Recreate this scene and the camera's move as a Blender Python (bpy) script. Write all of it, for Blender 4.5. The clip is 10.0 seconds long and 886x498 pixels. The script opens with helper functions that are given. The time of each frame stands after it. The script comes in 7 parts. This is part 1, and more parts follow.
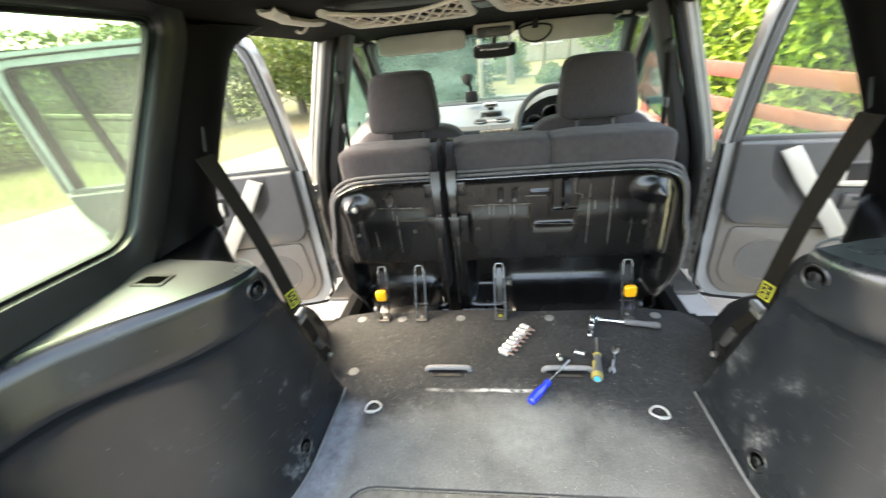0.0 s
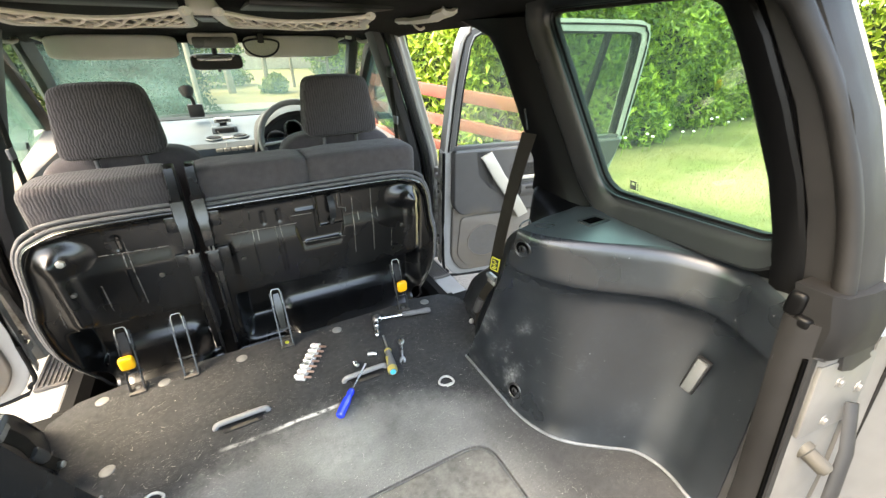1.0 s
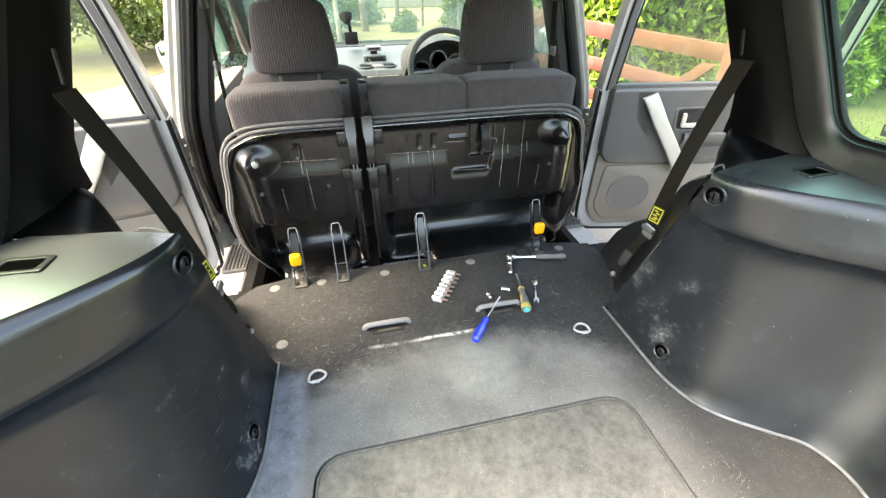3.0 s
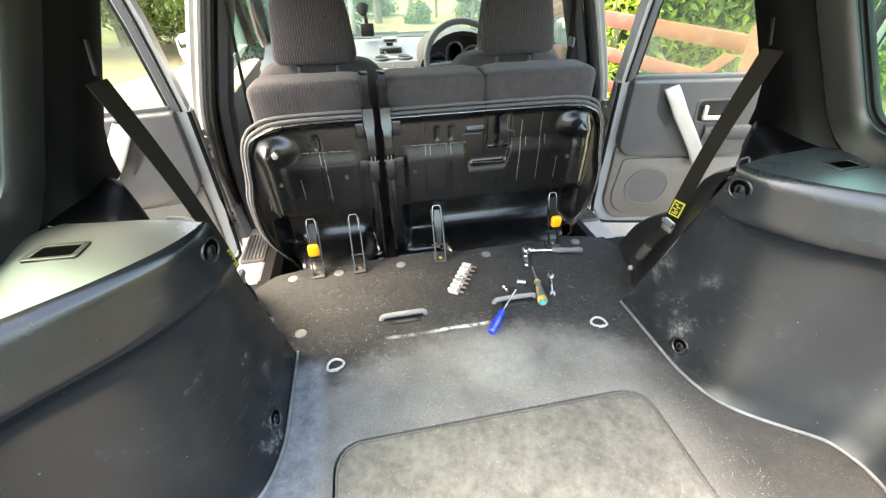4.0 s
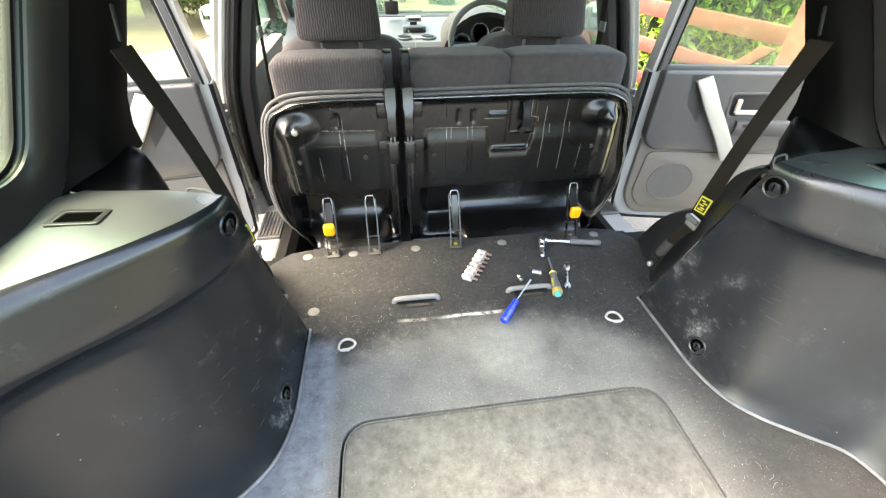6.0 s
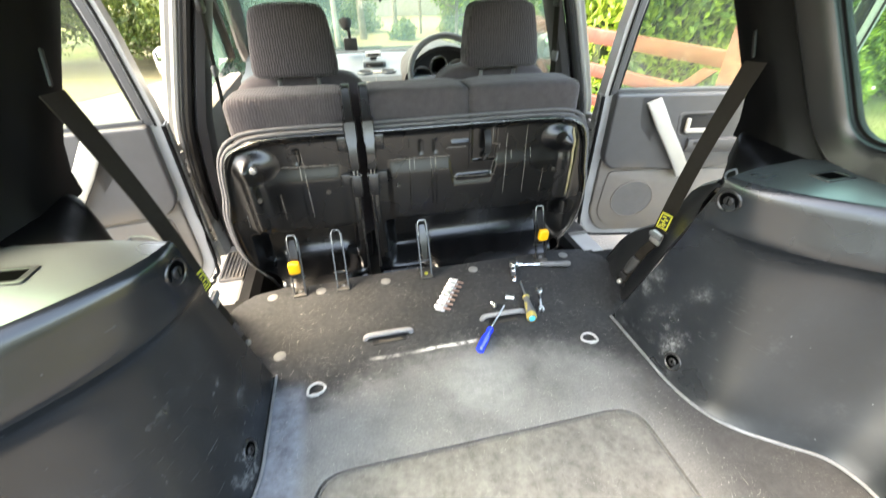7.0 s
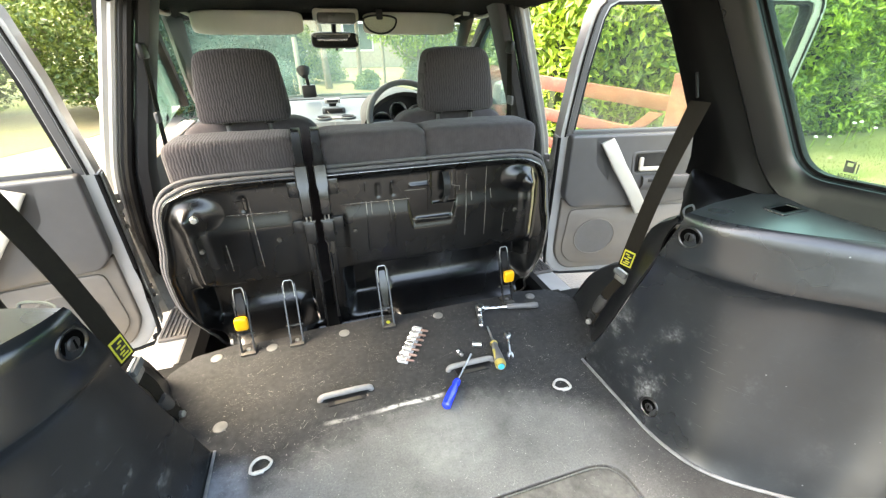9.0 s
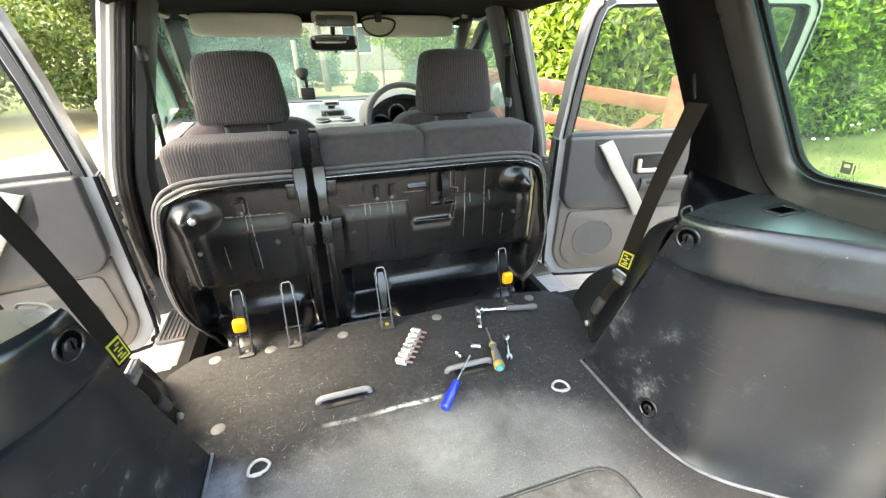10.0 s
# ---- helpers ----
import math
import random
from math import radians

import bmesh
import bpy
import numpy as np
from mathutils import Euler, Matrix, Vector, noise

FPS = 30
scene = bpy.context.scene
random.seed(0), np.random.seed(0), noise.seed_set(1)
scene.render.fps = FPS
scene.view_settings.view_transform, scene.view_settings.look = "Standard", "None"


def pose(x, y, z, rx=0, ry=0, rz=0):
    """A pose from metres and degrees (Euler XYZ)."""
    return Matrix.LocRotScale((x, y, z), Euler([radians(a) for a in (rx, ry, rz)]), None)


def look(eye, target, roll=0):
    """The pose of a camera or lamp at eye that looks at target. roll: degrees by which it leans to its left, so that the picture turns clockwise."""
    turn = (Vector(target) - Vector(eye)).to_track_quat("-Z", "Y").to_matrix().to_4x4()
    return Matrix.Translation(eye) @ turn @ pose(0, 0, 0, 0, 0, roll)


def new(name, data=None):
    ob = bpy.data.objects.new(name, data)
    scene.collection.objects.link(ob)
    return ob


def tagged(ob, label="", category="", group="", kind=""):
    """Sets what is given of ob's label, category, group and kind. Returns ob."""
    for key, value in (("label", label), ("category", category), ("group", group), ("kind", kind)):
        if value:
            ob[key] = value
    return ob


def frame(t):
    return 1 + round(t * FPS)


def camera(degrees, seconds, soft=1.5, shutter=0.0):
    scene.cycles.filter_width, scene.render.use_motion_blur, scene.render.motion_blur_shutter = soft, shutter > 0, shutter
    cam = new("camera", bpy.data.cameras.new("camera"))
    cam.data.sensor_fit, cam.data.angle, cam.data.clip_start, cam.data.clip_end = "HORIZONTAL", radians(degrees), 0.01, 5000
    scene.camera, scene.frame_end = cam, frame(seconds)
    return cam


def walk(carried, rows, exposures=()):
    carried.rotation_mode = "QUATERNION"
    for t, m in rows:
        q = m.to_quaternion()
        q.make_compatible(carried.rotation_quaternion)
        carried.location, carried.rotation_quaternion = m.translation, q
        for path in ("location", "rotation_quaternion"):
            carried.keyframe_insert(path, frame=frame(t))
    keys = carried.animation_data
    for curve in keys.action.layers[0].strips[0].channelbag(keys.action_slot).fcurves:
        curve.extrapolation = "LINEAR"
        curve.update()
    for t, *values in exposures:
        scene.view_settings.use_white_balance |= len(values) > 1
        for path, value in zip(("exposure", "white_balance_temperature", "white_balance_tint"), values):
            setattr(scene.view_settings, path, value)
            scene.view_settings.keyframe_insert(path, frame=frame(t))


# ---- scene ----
# the world's origin lies on the boot floor of the car: x to its right side, y to its front, z up; the ground is 0.62 m lower
cam = camera(95.3, 10.0, soft=1.3, shutter=0.35)
PATH = [
    (0, (-0.014, 0.168, 0.979), (-0.287, 1.925, 0.063), -6.1),
    (0.3, (-0.068, 0.193, 0.979), (0.043, 1.964, 0.057), -2.8),
    (0.5, (-0.13, 0.201, 0.985), (0.292, 1.898, 0.016), -0.4),
    (0.7, (-0.122, 0.184, 1.005), (0.526, 1.795, 0.012), 0.5),
    (1, (-0.07, 0.15, 1.017), (0.781, 1.703, 0.087), 0.3),
    (1.2, (-0.035, 0.133, 1.014), (0.734, 1.74, 0.105), -0.9),
    (1.5, (-0.039, 0.115, 1.017), (0.61, 1.778, 0.115), -0.2),
    (1.7, (-0.046, 0.108, 0.992), (0.448, 1.803, 0.053), -0.1),
    (2, (-0.095, 0.16, 0.97), (0.268, 1.808, -0.103), -1.0),
    (2.2, (-0.149, 0.185, 0.96), (0.159, 1.794, -0.187), -2.3),
    (3.3, (-0.222, 0.201, 0.951), (0.149, 1.813, -0.173), -0.0),
    (3.5, (-0.225, 0.203, 0.951), (0.149, 1.802, -0.19), 0.0),
    (4, (-0.24, 0.197, 0.949), (0.061, 1.803, -0.205), -1.0),
    (4.5, (-0.244, 0.204, 0.946), (0.047, 1.795, -0.23), -1.1),
    (5, (-0.256, 0.206, 0.951), (0.04, 1.801, -0.219), 0.1),
    (5.5, (-0.26, 0.206, 0.944), (0.011, 1.79, -0.246), 1.1),
    (5.7, (-0.257, 0.206, 0.942), (-0.025, 1.782, -0.267), 0.8),
    (6.8, (-0.233, 0.229, 0.932), (0.077, 1.8, -0.266), -0.5),
    (7, (-0.227, 0.232, 0.934), (0.143, 1.86, -0.167), -0.5),
    (7.2, (-0.223, 0.247, 0.937), (0.199, 1.936, -0.048), -0.5),
    (7.5, (-0.204, 0.281, 0.942), (0.247, 2.057, 0.14), -1.4),
    (7.7, (-0.203, 0.287, 0.938), (0.242, 2.088, 0.191), -1.4),
    (8, (-0.198, 0.285, 0.931), (0.271, 2.061, 0.14), -1.3),
    (8.5, (-0.179, 0.29, 0.92), (0.371, 2.007, 0.053), -0.6),
    (9, (-0.18, 0.285, 0.911), (0.357, 1.974, -0.016), -0.2),
    (9.5, (-0.18, 0.285, 0.909), (0.341, 1.976, -0.024), -0.0),
    (10, (-0.179, 0.283, 0.909), (0.364, 1.976, -0.008), -0.2),
]
walk(cam, [(t, look(eye, target, roll)) for t, eye, target, roll in PATH],
     exposures=[(0, 4.22, 8150, 7), (0.5, 4.27, 8150, 7), (1, 4.22, 8150, 7), (1.5, 4.24, 8150, 7), (2, 4.12, 8150, 7), (3.5, 4.32, 8150, 7), (5.5, 4.38, 8150, 7), (7.5, 4.50, 8150, 7), (10, 4.38, 8150, 7)])

# ---- daylight: bright haze, a soft high sun over the car's left side ----
GROUND = -0.62
SUN_UP, SUN_ROUND = radians(58), radians(277)
world = bpy.data.worlds.new("world")
scene.world = world
world.use_nodes = True
wn = world.node_tree.nodes
sky = wn.new("ShaderNodeTexSky")
sky.sky_type, sky.sun_disc = "NISHITA", False
sky.sun_elevation, sky.sun_rotation = SUN_UP, SUN_ROUND
sky.air_density, sky.dust_density, sky.ozone_density = 1.0, 4.0, 1.0
wn["Background"].inputs["Strength"].default_value = 0.15
world.node_tree.links.new(sky.outputs["Color"], wn["Background"].inputs["Color"])
sun = new("sun", bpy.data.lights.new("sun", "SUN"))
sun.data.energy, sun.data.angle, sun.data.color = 0.36, radians(30), (1.0, 0.96, 0.9)
to_sun = Vector((math.sin(SUN_ROUND) * math.cos(SUN_UP), math.cos(SUN_ROUND) * math.cos(SUN_UP), math.sin(SUN_UP)))
sun.matrix_world = look(to_sun * 30, (0, 0, 0))

# ---- materials ----
def mat(name, col, rough=0.5, metal=0.0, var=0.18, scale=30.0, bump=0.15, fine=600.0, depth=0.0006, spec=0.5, coat=0.0, rvar=0.1):
    """A surface whose colour and gloss vary at two scales, with a fine grain."""
    m = bpy.data.materials.new(name)
    m.use_nodes = True
    n, k = m.node_tree.nodes, m.node_tree.links
    b = n["Principled BSDF"]
    co = n.new("ShaderNodeTexCoord")
    big, small, grain = (n.new("ShaderNodeTexNoise") for _ in range(3))
    big.inputs["Scale"].default_value, small.inputs["Scale"].default_value, grain.inputs["Scale"].default_value = scale * 0.15, scale, fine
    big.inputs["Detail"].default_value, small.inputs["Detail"].default_value, grain.inputs["Detail"].default_value = 4, 3, 1
    for t in (big, small, grain):
        k.new(co.outputs["Object"], t.inputs["Vector"])
    add = n.new("ShaderNodeMath")
    add.operation = "ADD"
    k.new(big.outputs["Fac"], add.inputs[0]), k.new(small.outputs["Fac"], add.inputs[1])
    rng = n.new("ShaderNodeMapRange")
    rng.inputs["From Min"].default_value, rng.inputs["From Max"].default_value = 0.6, 1.4
    rng.inputs["To Min"].default_value, rng.inputs["To Max"].default_value = 1 - var, 1 + var
    k.new(add.outputs[0], rng.inputs["Value"])
    hue = n.new("ShaderNodeMix")
    hue.data_type, hue.blend_type = "RGBA", "MULTIPLY"
    hue.inputs["Factor"].default_value = 1.0
    hue.inputs["A"].default_value = (*col, 1)
    k.new(rng.outputs["Result"], hue.inputs["B"])
    k.new(hue.outputs["Result"], b.inputs["Base Color"])
    rr = n.new("ShaderNodeMapRange")
    rr.inputs["From Min"].default_value, rr.inputs["From Max"].default_value = 0.35, 0.65
    rr.inputs["To Min"].default_value, rr.inputs["To Max"].default_value = max(0.02, rough - rvar), min(1, rough + rvar)
    k.new(big.outputs["Fac"], rr.inputs["Value"]), k.new(rr.outputs["Result"], b.inputs["Roughness"])
    b.inputs["Metallic"].default_value, b.inputs["Specular IOR Level"].default_value = metal, spec
    b.inputs["Coat Weight"].default_value, b.inputs["Coat Roughness"].default_value = coat, 0.08
    if bump:
        bp = n.new("ShaderNodeBump")
        bp.inputs["Strength"].default_value, bp.inputs["Distance"].default_value = bump, depth
        k.new(grain.outputs["Fac"], bp.inputs["Height"]), k.new(bp.outputs["Normal"], b.inputs["Normal"])
    return m


def nodes_of(m):
    return m.node_tree.nodes, m.node_tree.links, m.node_tree.nodes["Principled BSDF"]


def link_in(m, socket):
    """What feeds a socket of the main shader."""
    return nodes_of(m)[2].inputs[socket].links[0].from_socket


def math_node(m, op, a, b=None, c=None):
    n, k, _ = nodes_of(m)
    x = n.new("ShaderNodeMath")
    x.operation = op
    for i, v in enumerate((a, b, c)):
        if v is None:
            continue
        if isinstance(v, (int, float)):
            x.inputs[i].default_value = v
        else:
            k.new(v, x.inputs[i])
    return x.outputs[0]


def step(m, v, lo, hi):
    n, k, _ = nodes_of(m)
    x = n.new("ShaderNodeMapRange")
    x.interpolation_type = "SMOOTHSTEP"
    x.inputs["From Min"].default_value, x.inputs["From Max"].default_value = lo, hi
    k.new(v, x.inputs["Value"])
    return x.outputs["Result"]


def tex(m, kind, scale, **sets):
    n, k, _ = nodes_of(m)
    co = n.new("ShaderNodeTexCoord")
    t = n.new("ShaderNodeTex" + kind)
    t.inputs["Scale"].default_value = scale
    for key, v in sets.items():
        t.inputs[key].default_value = v
    k.new(co.outputs["Object"], t.inputs["Vector"])
    return t


def stain(m, fac, col):
    """Lays a colour over what the material has, by a mask."""
    n, k, b = nodes_of(m)
    mix = n.new("ShaderNodeMix")
    mix.data_type = "RGBA"
    old = link_in(m, "Base Color")
    k.new(fac, mix.inputs["Factor"]), k.new(old, mix.inputs["A"])
    mix.inputs["B"].default_value = (*col, 1)
    k.new(mix.outputs["Result"], b.inputs["Base Color"])


def scratched(m, col=(0.30, 0.31, 0.31)):
    """Pale rubbed clouds and thin streaks, thickest on the lower front of the panel."""
    n, k, _ = nodes_of(m)
    co = n.new("ShaderNodeTexCoord")
    sep = n.new("ShaderNodeSeparateXYZ")
    k.new(co.outputs["Object"], sep.inputs[0])
    zone = math_node(m, "MULTIPLY", step(m, sep.outputs["Y"], -0.05, 0.10), step(m, sep.outputs["Z"], 0.42, 0.15))
    zone = math_node(m, "ADD", math_node(m, "MULTIPLY", zone, 0.92), 0.08)
    cloud, grit = tex(m, "Noise", 11.0, Detail=6.0, Roughness=0.7), tex(m, "Noise", 120.0, Detail=3.0)
    soft = math_node(m, "MULTIPLY", step(m, cloud.outputs["Fac"], 0.52, 0.76), step(m, grit.outputs["Fac"], 0.20, 0.75))
    stain(m, math_node(m, "MULTIPLY", math_node(m, "MULTIPLY", soft, zone), 0.55), col)
    for rot, scale, lo in (((0.5, 0.9, 0.2), (26, 22, 420), 0.73), ((0.5, -0.7, 0.1), (20, 34, 480), 0.745)):
        mp = n.new("ShaderNodeMapping")
        mp.inputs["Rotation"].default_value, mp.inputs["Scale"].default_value = rot, scale
        k.new(co.outputs["Object"], mp.inputs["Vector"])
        t = n.new("ShaderNodeTexNoise")
        t.inputs["Scale"].default_value, t.inputs["Detail"].default_value = 1.0, 1
        k.new(mp.outputs["Vector"], t.inputs["Vector"])
        f = math_node(m, "MULTIPLY", step(m, t.outputs["Fac"], lo, lo + 0.05), zone)
        stain(m, math_node(m, "MULTIPLY", f, 0.22), (0.36, 0.37, 0.37))
    nick = math_node(m, "MULTIPLY", step(m, tex(m, "Voronoi", 38.0).outputs["Distance"], 0.075, 0.045), step(m, tex(m, "Noise", 9.0, Detail=4.0).outputs["Fac"], 0.55, 0.62))
    stain(m, math_node(m, "MULTIPLY", nick, 0.4), (0.34, 0.35, 0.35))
    return m


def carpet(name, col, worn):
    m = mat(name, col, 0.95, var=0.35, scale=60, bump=0.9, fine=900, depth=0.0015, spec=0.15)
    n, k, b = nodes_of(m)
    wave = tex(m, "Wave", 130.0, Distortion=2.0, Detail=2.0)
    wave.bands_direction = "Y"
    spots = tex(m, "Voronoi", 95.0)
    dots = tex(m, "Noise", 14.0, Detail=5.0)
    lint = math_node(m, "MULTIPLY", step(m, spots.outputs["Distance"], 0.16, 0.06), step(m, dots.outputs["Fac"], 0.42, 0.6))
    co = n.new("ShaderNodeTexCoord")
    mp = n.new("ShaderNodeMapping")
    mp.inputs["Scale"].default_value, mp.inputs["Rotation"].default_value = (75, 360, 1), (0, 0, 0.7)
    k.new(co.outputs["Object"], mp.inputs["Vector"])
    hair = n.new("ShaderNodeTexNoise")
    hair.inputs["Scale"].default_value, hair.inputs["Detail"].default_value, hair.inputs["Distortion"].default_value = 1.0, 1.0, 3.5
    k.new(mp.outputs["Vector"], hair.inputs["Vector"])
    lint2 = math_node(m, "MULTIPLY", step(m, hair.outputs["Fac"], 0.67, 0.73), step(m, dots.outputs["Fac"], 0.4, 0.55))
    sep = n.new("ShaderNodeSeparateXYZ")
    k.new(co.outputs["Object"], sep.inputs[0])
    drift = tex(m, "Noise", 24.0, Detail=8.0, Roughness=0.75)
    if worn:
        # trodden, dusty part of the load floor behind a line, and a rubbed white edge along it
        y = math_node(m, "ADD", sep.outputs["Y"], math_node(m, "MULTIPLY", drift.outputs["Fac"], 0.16))
        y = math_node(m, "ADD", y, math_node(m, "MULTIPLY", math_node(m, "MULTIPLY", sep.outputs["X"], sep.outputs["X"]), 0.7))
        area = step(m, y, 1.215, 1.085)
        side = math_node(m, "MULTIPLY", step(m, sep.outputs["X"], -0.47, -0.43), step(m, sep.outputs["X"], 0.56, 0.36))
        dusty = math_node(m, "MULTIPLY", area, math_node(m, "ADD", math_node(m, "MULTIPLY", side, 0.85), 0.2))
        blot = tex(m, "Noise", 7.0, Detail=7.0, Roughness=0.6)
        scuff = tex(m, "Noise", 190.0, Detail=4.0, Roughness=0.8)
        dusty = math_node(m, "MULTIPLY", dusty, math_node(m, "MULTIPLY", step(m, blot.outputs["Fac"], -0.30, 0.80), step(m, scuff.outputs["Fac"], -0.25, 0.95)))
        stain(m, dusty, worn)
        heart = math_node(m, "ADD", math_node(m, "POWER", math_node(m, "SUBTRACT", sep.outputs["X"], 0.05), 2.0), math_node(m, "POWER", math_node(m, "SUBTRACT", sep.outputs["Y"], 0.94), 2.0))
        stain(m, math_node(m, "MULTIPLY", step(m, heart, 0.020, 0.0), math_node(m, "MULTIPLY", step(m, drift.outputs["Fac"], 0.1, 0.9), 0.3)), (0.42, 0.42, 0.39))
        # bluish sheen along the left edge, a reflection painted into the carpet colour
        left = math_node(m, "MULTIPLY", step(m, sep.outputs["X"], -0.42, -0.46), step(m, sep.outputs["Y"], 1.06, 1.0))
        stain(m, math_node(m, "MULTIPLY", left, math_node(m, "MULTIPLY", step(m, drift.outputs["Fac"], 0.1, 0.75), 0.8)), (0.2, 0.22, 0.25))
        wander = tex(m, "Noise", 9.0, Detail=3.0)
        crust = tex(m, "Noise", 46.0, Detail=6.0, Roughness=0.7)
        y2 = math_node(m, "ADD", sep.outputs["Y"], math_node(m, "MULTIPLY", math_node(m, "SUBTRACT", wander.outputs["Fac"], 0.5), 0.022))
        line = math_node(m, "MULTIPLY", step(m, y2, 1.074, 1.081), step(m, y2, 1.093, 1.086))
        bold = math_node(m, "MULTIPLY", step(m, sep.outputs["X"], -0.16, -0.06), step(m, sep.outputs["X"], 0.085, 0.06))
        faint = math_node(m, "MULTIPLY", step(m, sep.outputs["X"], -0.27, -0.24), step(m, sep.outputs["X"], -0.13, -0.19))
        span = math_node(m, "ADD", math_node(m, "MULTIPLY", bold, 0.85), math_node(m, "MULTIPLY", faint, 0.35))
        stain(m, math_node(m, "MULTIPLY", math_node(m, "MULTIPLY", line, span), step(m, crust.outputs["Fac"], 0.34, 0.58)), (0.50, 0.49, 0.46))
    else:
        stain(m, math_node(m, "MULTIPLY", step(m, drift.outputs["Fac"], 0.2, 0.85), 0.5), (0.27, 0.26, 0.23))
    stain(m, math_node(m, "MULTIPLY", lint, 0.2), (0.36, 0.35, 0.32))
    stain(m, math_node(m, "MULTIPLY", lint2, 0.28), (0.45, 0.44, 0.4))
    bp = n.new("ShaderNodeBump")
    bp.inputs["Strength"].default_value, bp.inputs["Distance"].default_value = 0.16, 0.0008
    k.new(wave.outputs["Fac"], bp.inputs["Height"]), k.new(link_in(m, "Normal"), bp.inputs["Normal"]), k.new(bp.outputs["Normal"], b.inputs["Normal"])
    return m


def cloth(name, col, lines, wide=36.0):
    """Seat cloth: lines makes wavy upright threads that stand out of the weave."""
    m = mat(name, col, 0.9, var=0.2, scale=50, bump=0.6, fine=1100, depth=0.0008, spec=0.2)
    nodes_of(m)[2].inputs["Sheen Weight"].default_value = 0.1
    if lines:
        n, k, b = nodes_of(m)
        wave = tex(m, "Wave", wide, Distortion=4.5, Detail=2.0)
        wave.inputs["Detail Scale"].default_value = 1.4
        wave.bands_direction = "X"
        stain(m, math_node(m, "MULTIPLY", step(m, wave.outputs["Fac"], 0.20, 0.0), lines), tuple(c * 0.2 for c in col))
        bp = n.new("ShaderNodeBump")
        bp.inputs["Strength"].default_value, bp.inputs["Distance"].default_value = 0.75 * lines, 0.002
        k.new(wave.outputs["Fac"], bp.inputs["Height"]), k.new(link_in(m, "Normal"), bp.inputs["Normal"]), k.new(bp.outputs["Normal"], b.inputs["Normal"])
    return m


def pane(name, tint, gloss=1.0, film_amount=0.035, film_col=(0.8, 0.82, 0.78)):
    """Thin flat glass: lets the view through with its tint, and mirrors by angle."""
    m = bpy.data.materials.new(name)
    m.use_nodes = True
    n, k = m.node_tree.nodes, m.node_tree.links
    n.remove(n["Principled BSDF"])
    tr, gl, fr, mx = n.new("ShaderNodeBsdfTransparent"), n.new("ShaderNodeBsdfGlossy"), n.new("ShaderNodeLayerWeight"), n.new("ShaderNodeMixShader")
    pw, ml = n.new("ShaderNodeMath"), n.new("ShaderNodeMath")
    tr.inputs["Color"].default_value = (*tint, 1)
    gl.inputs["Roughness"].default_value = 0.02
    fr.inputs["Blend"].default_value = 0.5
    pw.operation, ml.operation = "POWER", "MULTIPLY_ADD"
    pw.inputs[1].default_value, ml.inputs[1].default_value, ml.inputs[2].default_value = 4.5, 0.85 * gloss, 0.07 * gloss
    k.new(fr.outputs["Facing"], pw.inputs[0]), k.new(pw.outputs[0], ml.inputs[0]), k.new(ml.outputs[0], mx.inputs[0]), k.new(tr.outputs[0], mx.inputs[1]), k.new(gl.outputs[0], mx.inputs[2])
    # translucent film paints the milky haze of reflections over the glass
    film, dusty = n.new("ShaderNodeBsdfTranslucent"), n.new("ShaderNodeMixShader")
    film.inputs["Color"].default_value = (*film_col, 1)
    co, spot, rng = n.new("ShaderNodeTexCoord"), n.new("ShaderNodeTexNoise"), n.new("ShaderNodeMapRange")
    spot.inputs["Scale"].default_value, spot.inputs["Detail"].default_value = 5.0, 6
    rng.inputs["From Min"].default_value, rng.inputs["From Max"].default_value = 0.3, 0.75
    rng.inputs["To Min"].default_value, rng.inputs["To Max"].default_value = film_amount * 0.5, film_amount * 1.5
    k.new(co.outputs["Object"], spot.inputs["Vector"]), k.new(spot.outputs["Fac"], rng.inputs["Value"]), k.new(rng.outputs["Result"], dusty.inputs[0])
    k.new(mx.outputs[0], dusty.inputs[1]), k.new(film.outputs[0], dusty.inputs[2])
    k.new(dusty.outputs[0], n["Material Output"].inputs[0])
    return m


def leafy(name, dark, light, trans=0.35, rough=0.42):
    """Leaves that differ one from another and let some light through."""
    m = bpy.data.materials.new(name)
    m.use_nodes = True
    n, k = m.node_tree.nodes, m.node_tree.links
    b = n["Principled BSDF"]
    geo, ramp = n.new("ShaderNodeNewGeometry"), n.new("ShaderNodeValToRGB")
    ramp.color_ramp.elements[0].color, ramp.color_ramp.elements[1].color = (*dark, 1), (*light, 1)
    k.new(geo.outputs["Random Per Island"], ramp.inputs[0])
    k.new(ramp.outputs[0], b.inputs["Base Color"])
    b.inputs["Roughness"].default_value = rough
    tl, mx = n.new("ShaderNodeBsdfTranslucent"), n.new("ShaderNodeMixShader")
    k.new(ramp.outputs[0], tl.inputs["Color"])
    mx.inputs[0].default_value = trans
    k.new(b.outputs[0], mx.inputs[1]), k.new(tl.outputs[0], mx.inputs[2]), k.new(mx.outputs[0], n["Material Output"].inputs[0])
    return m


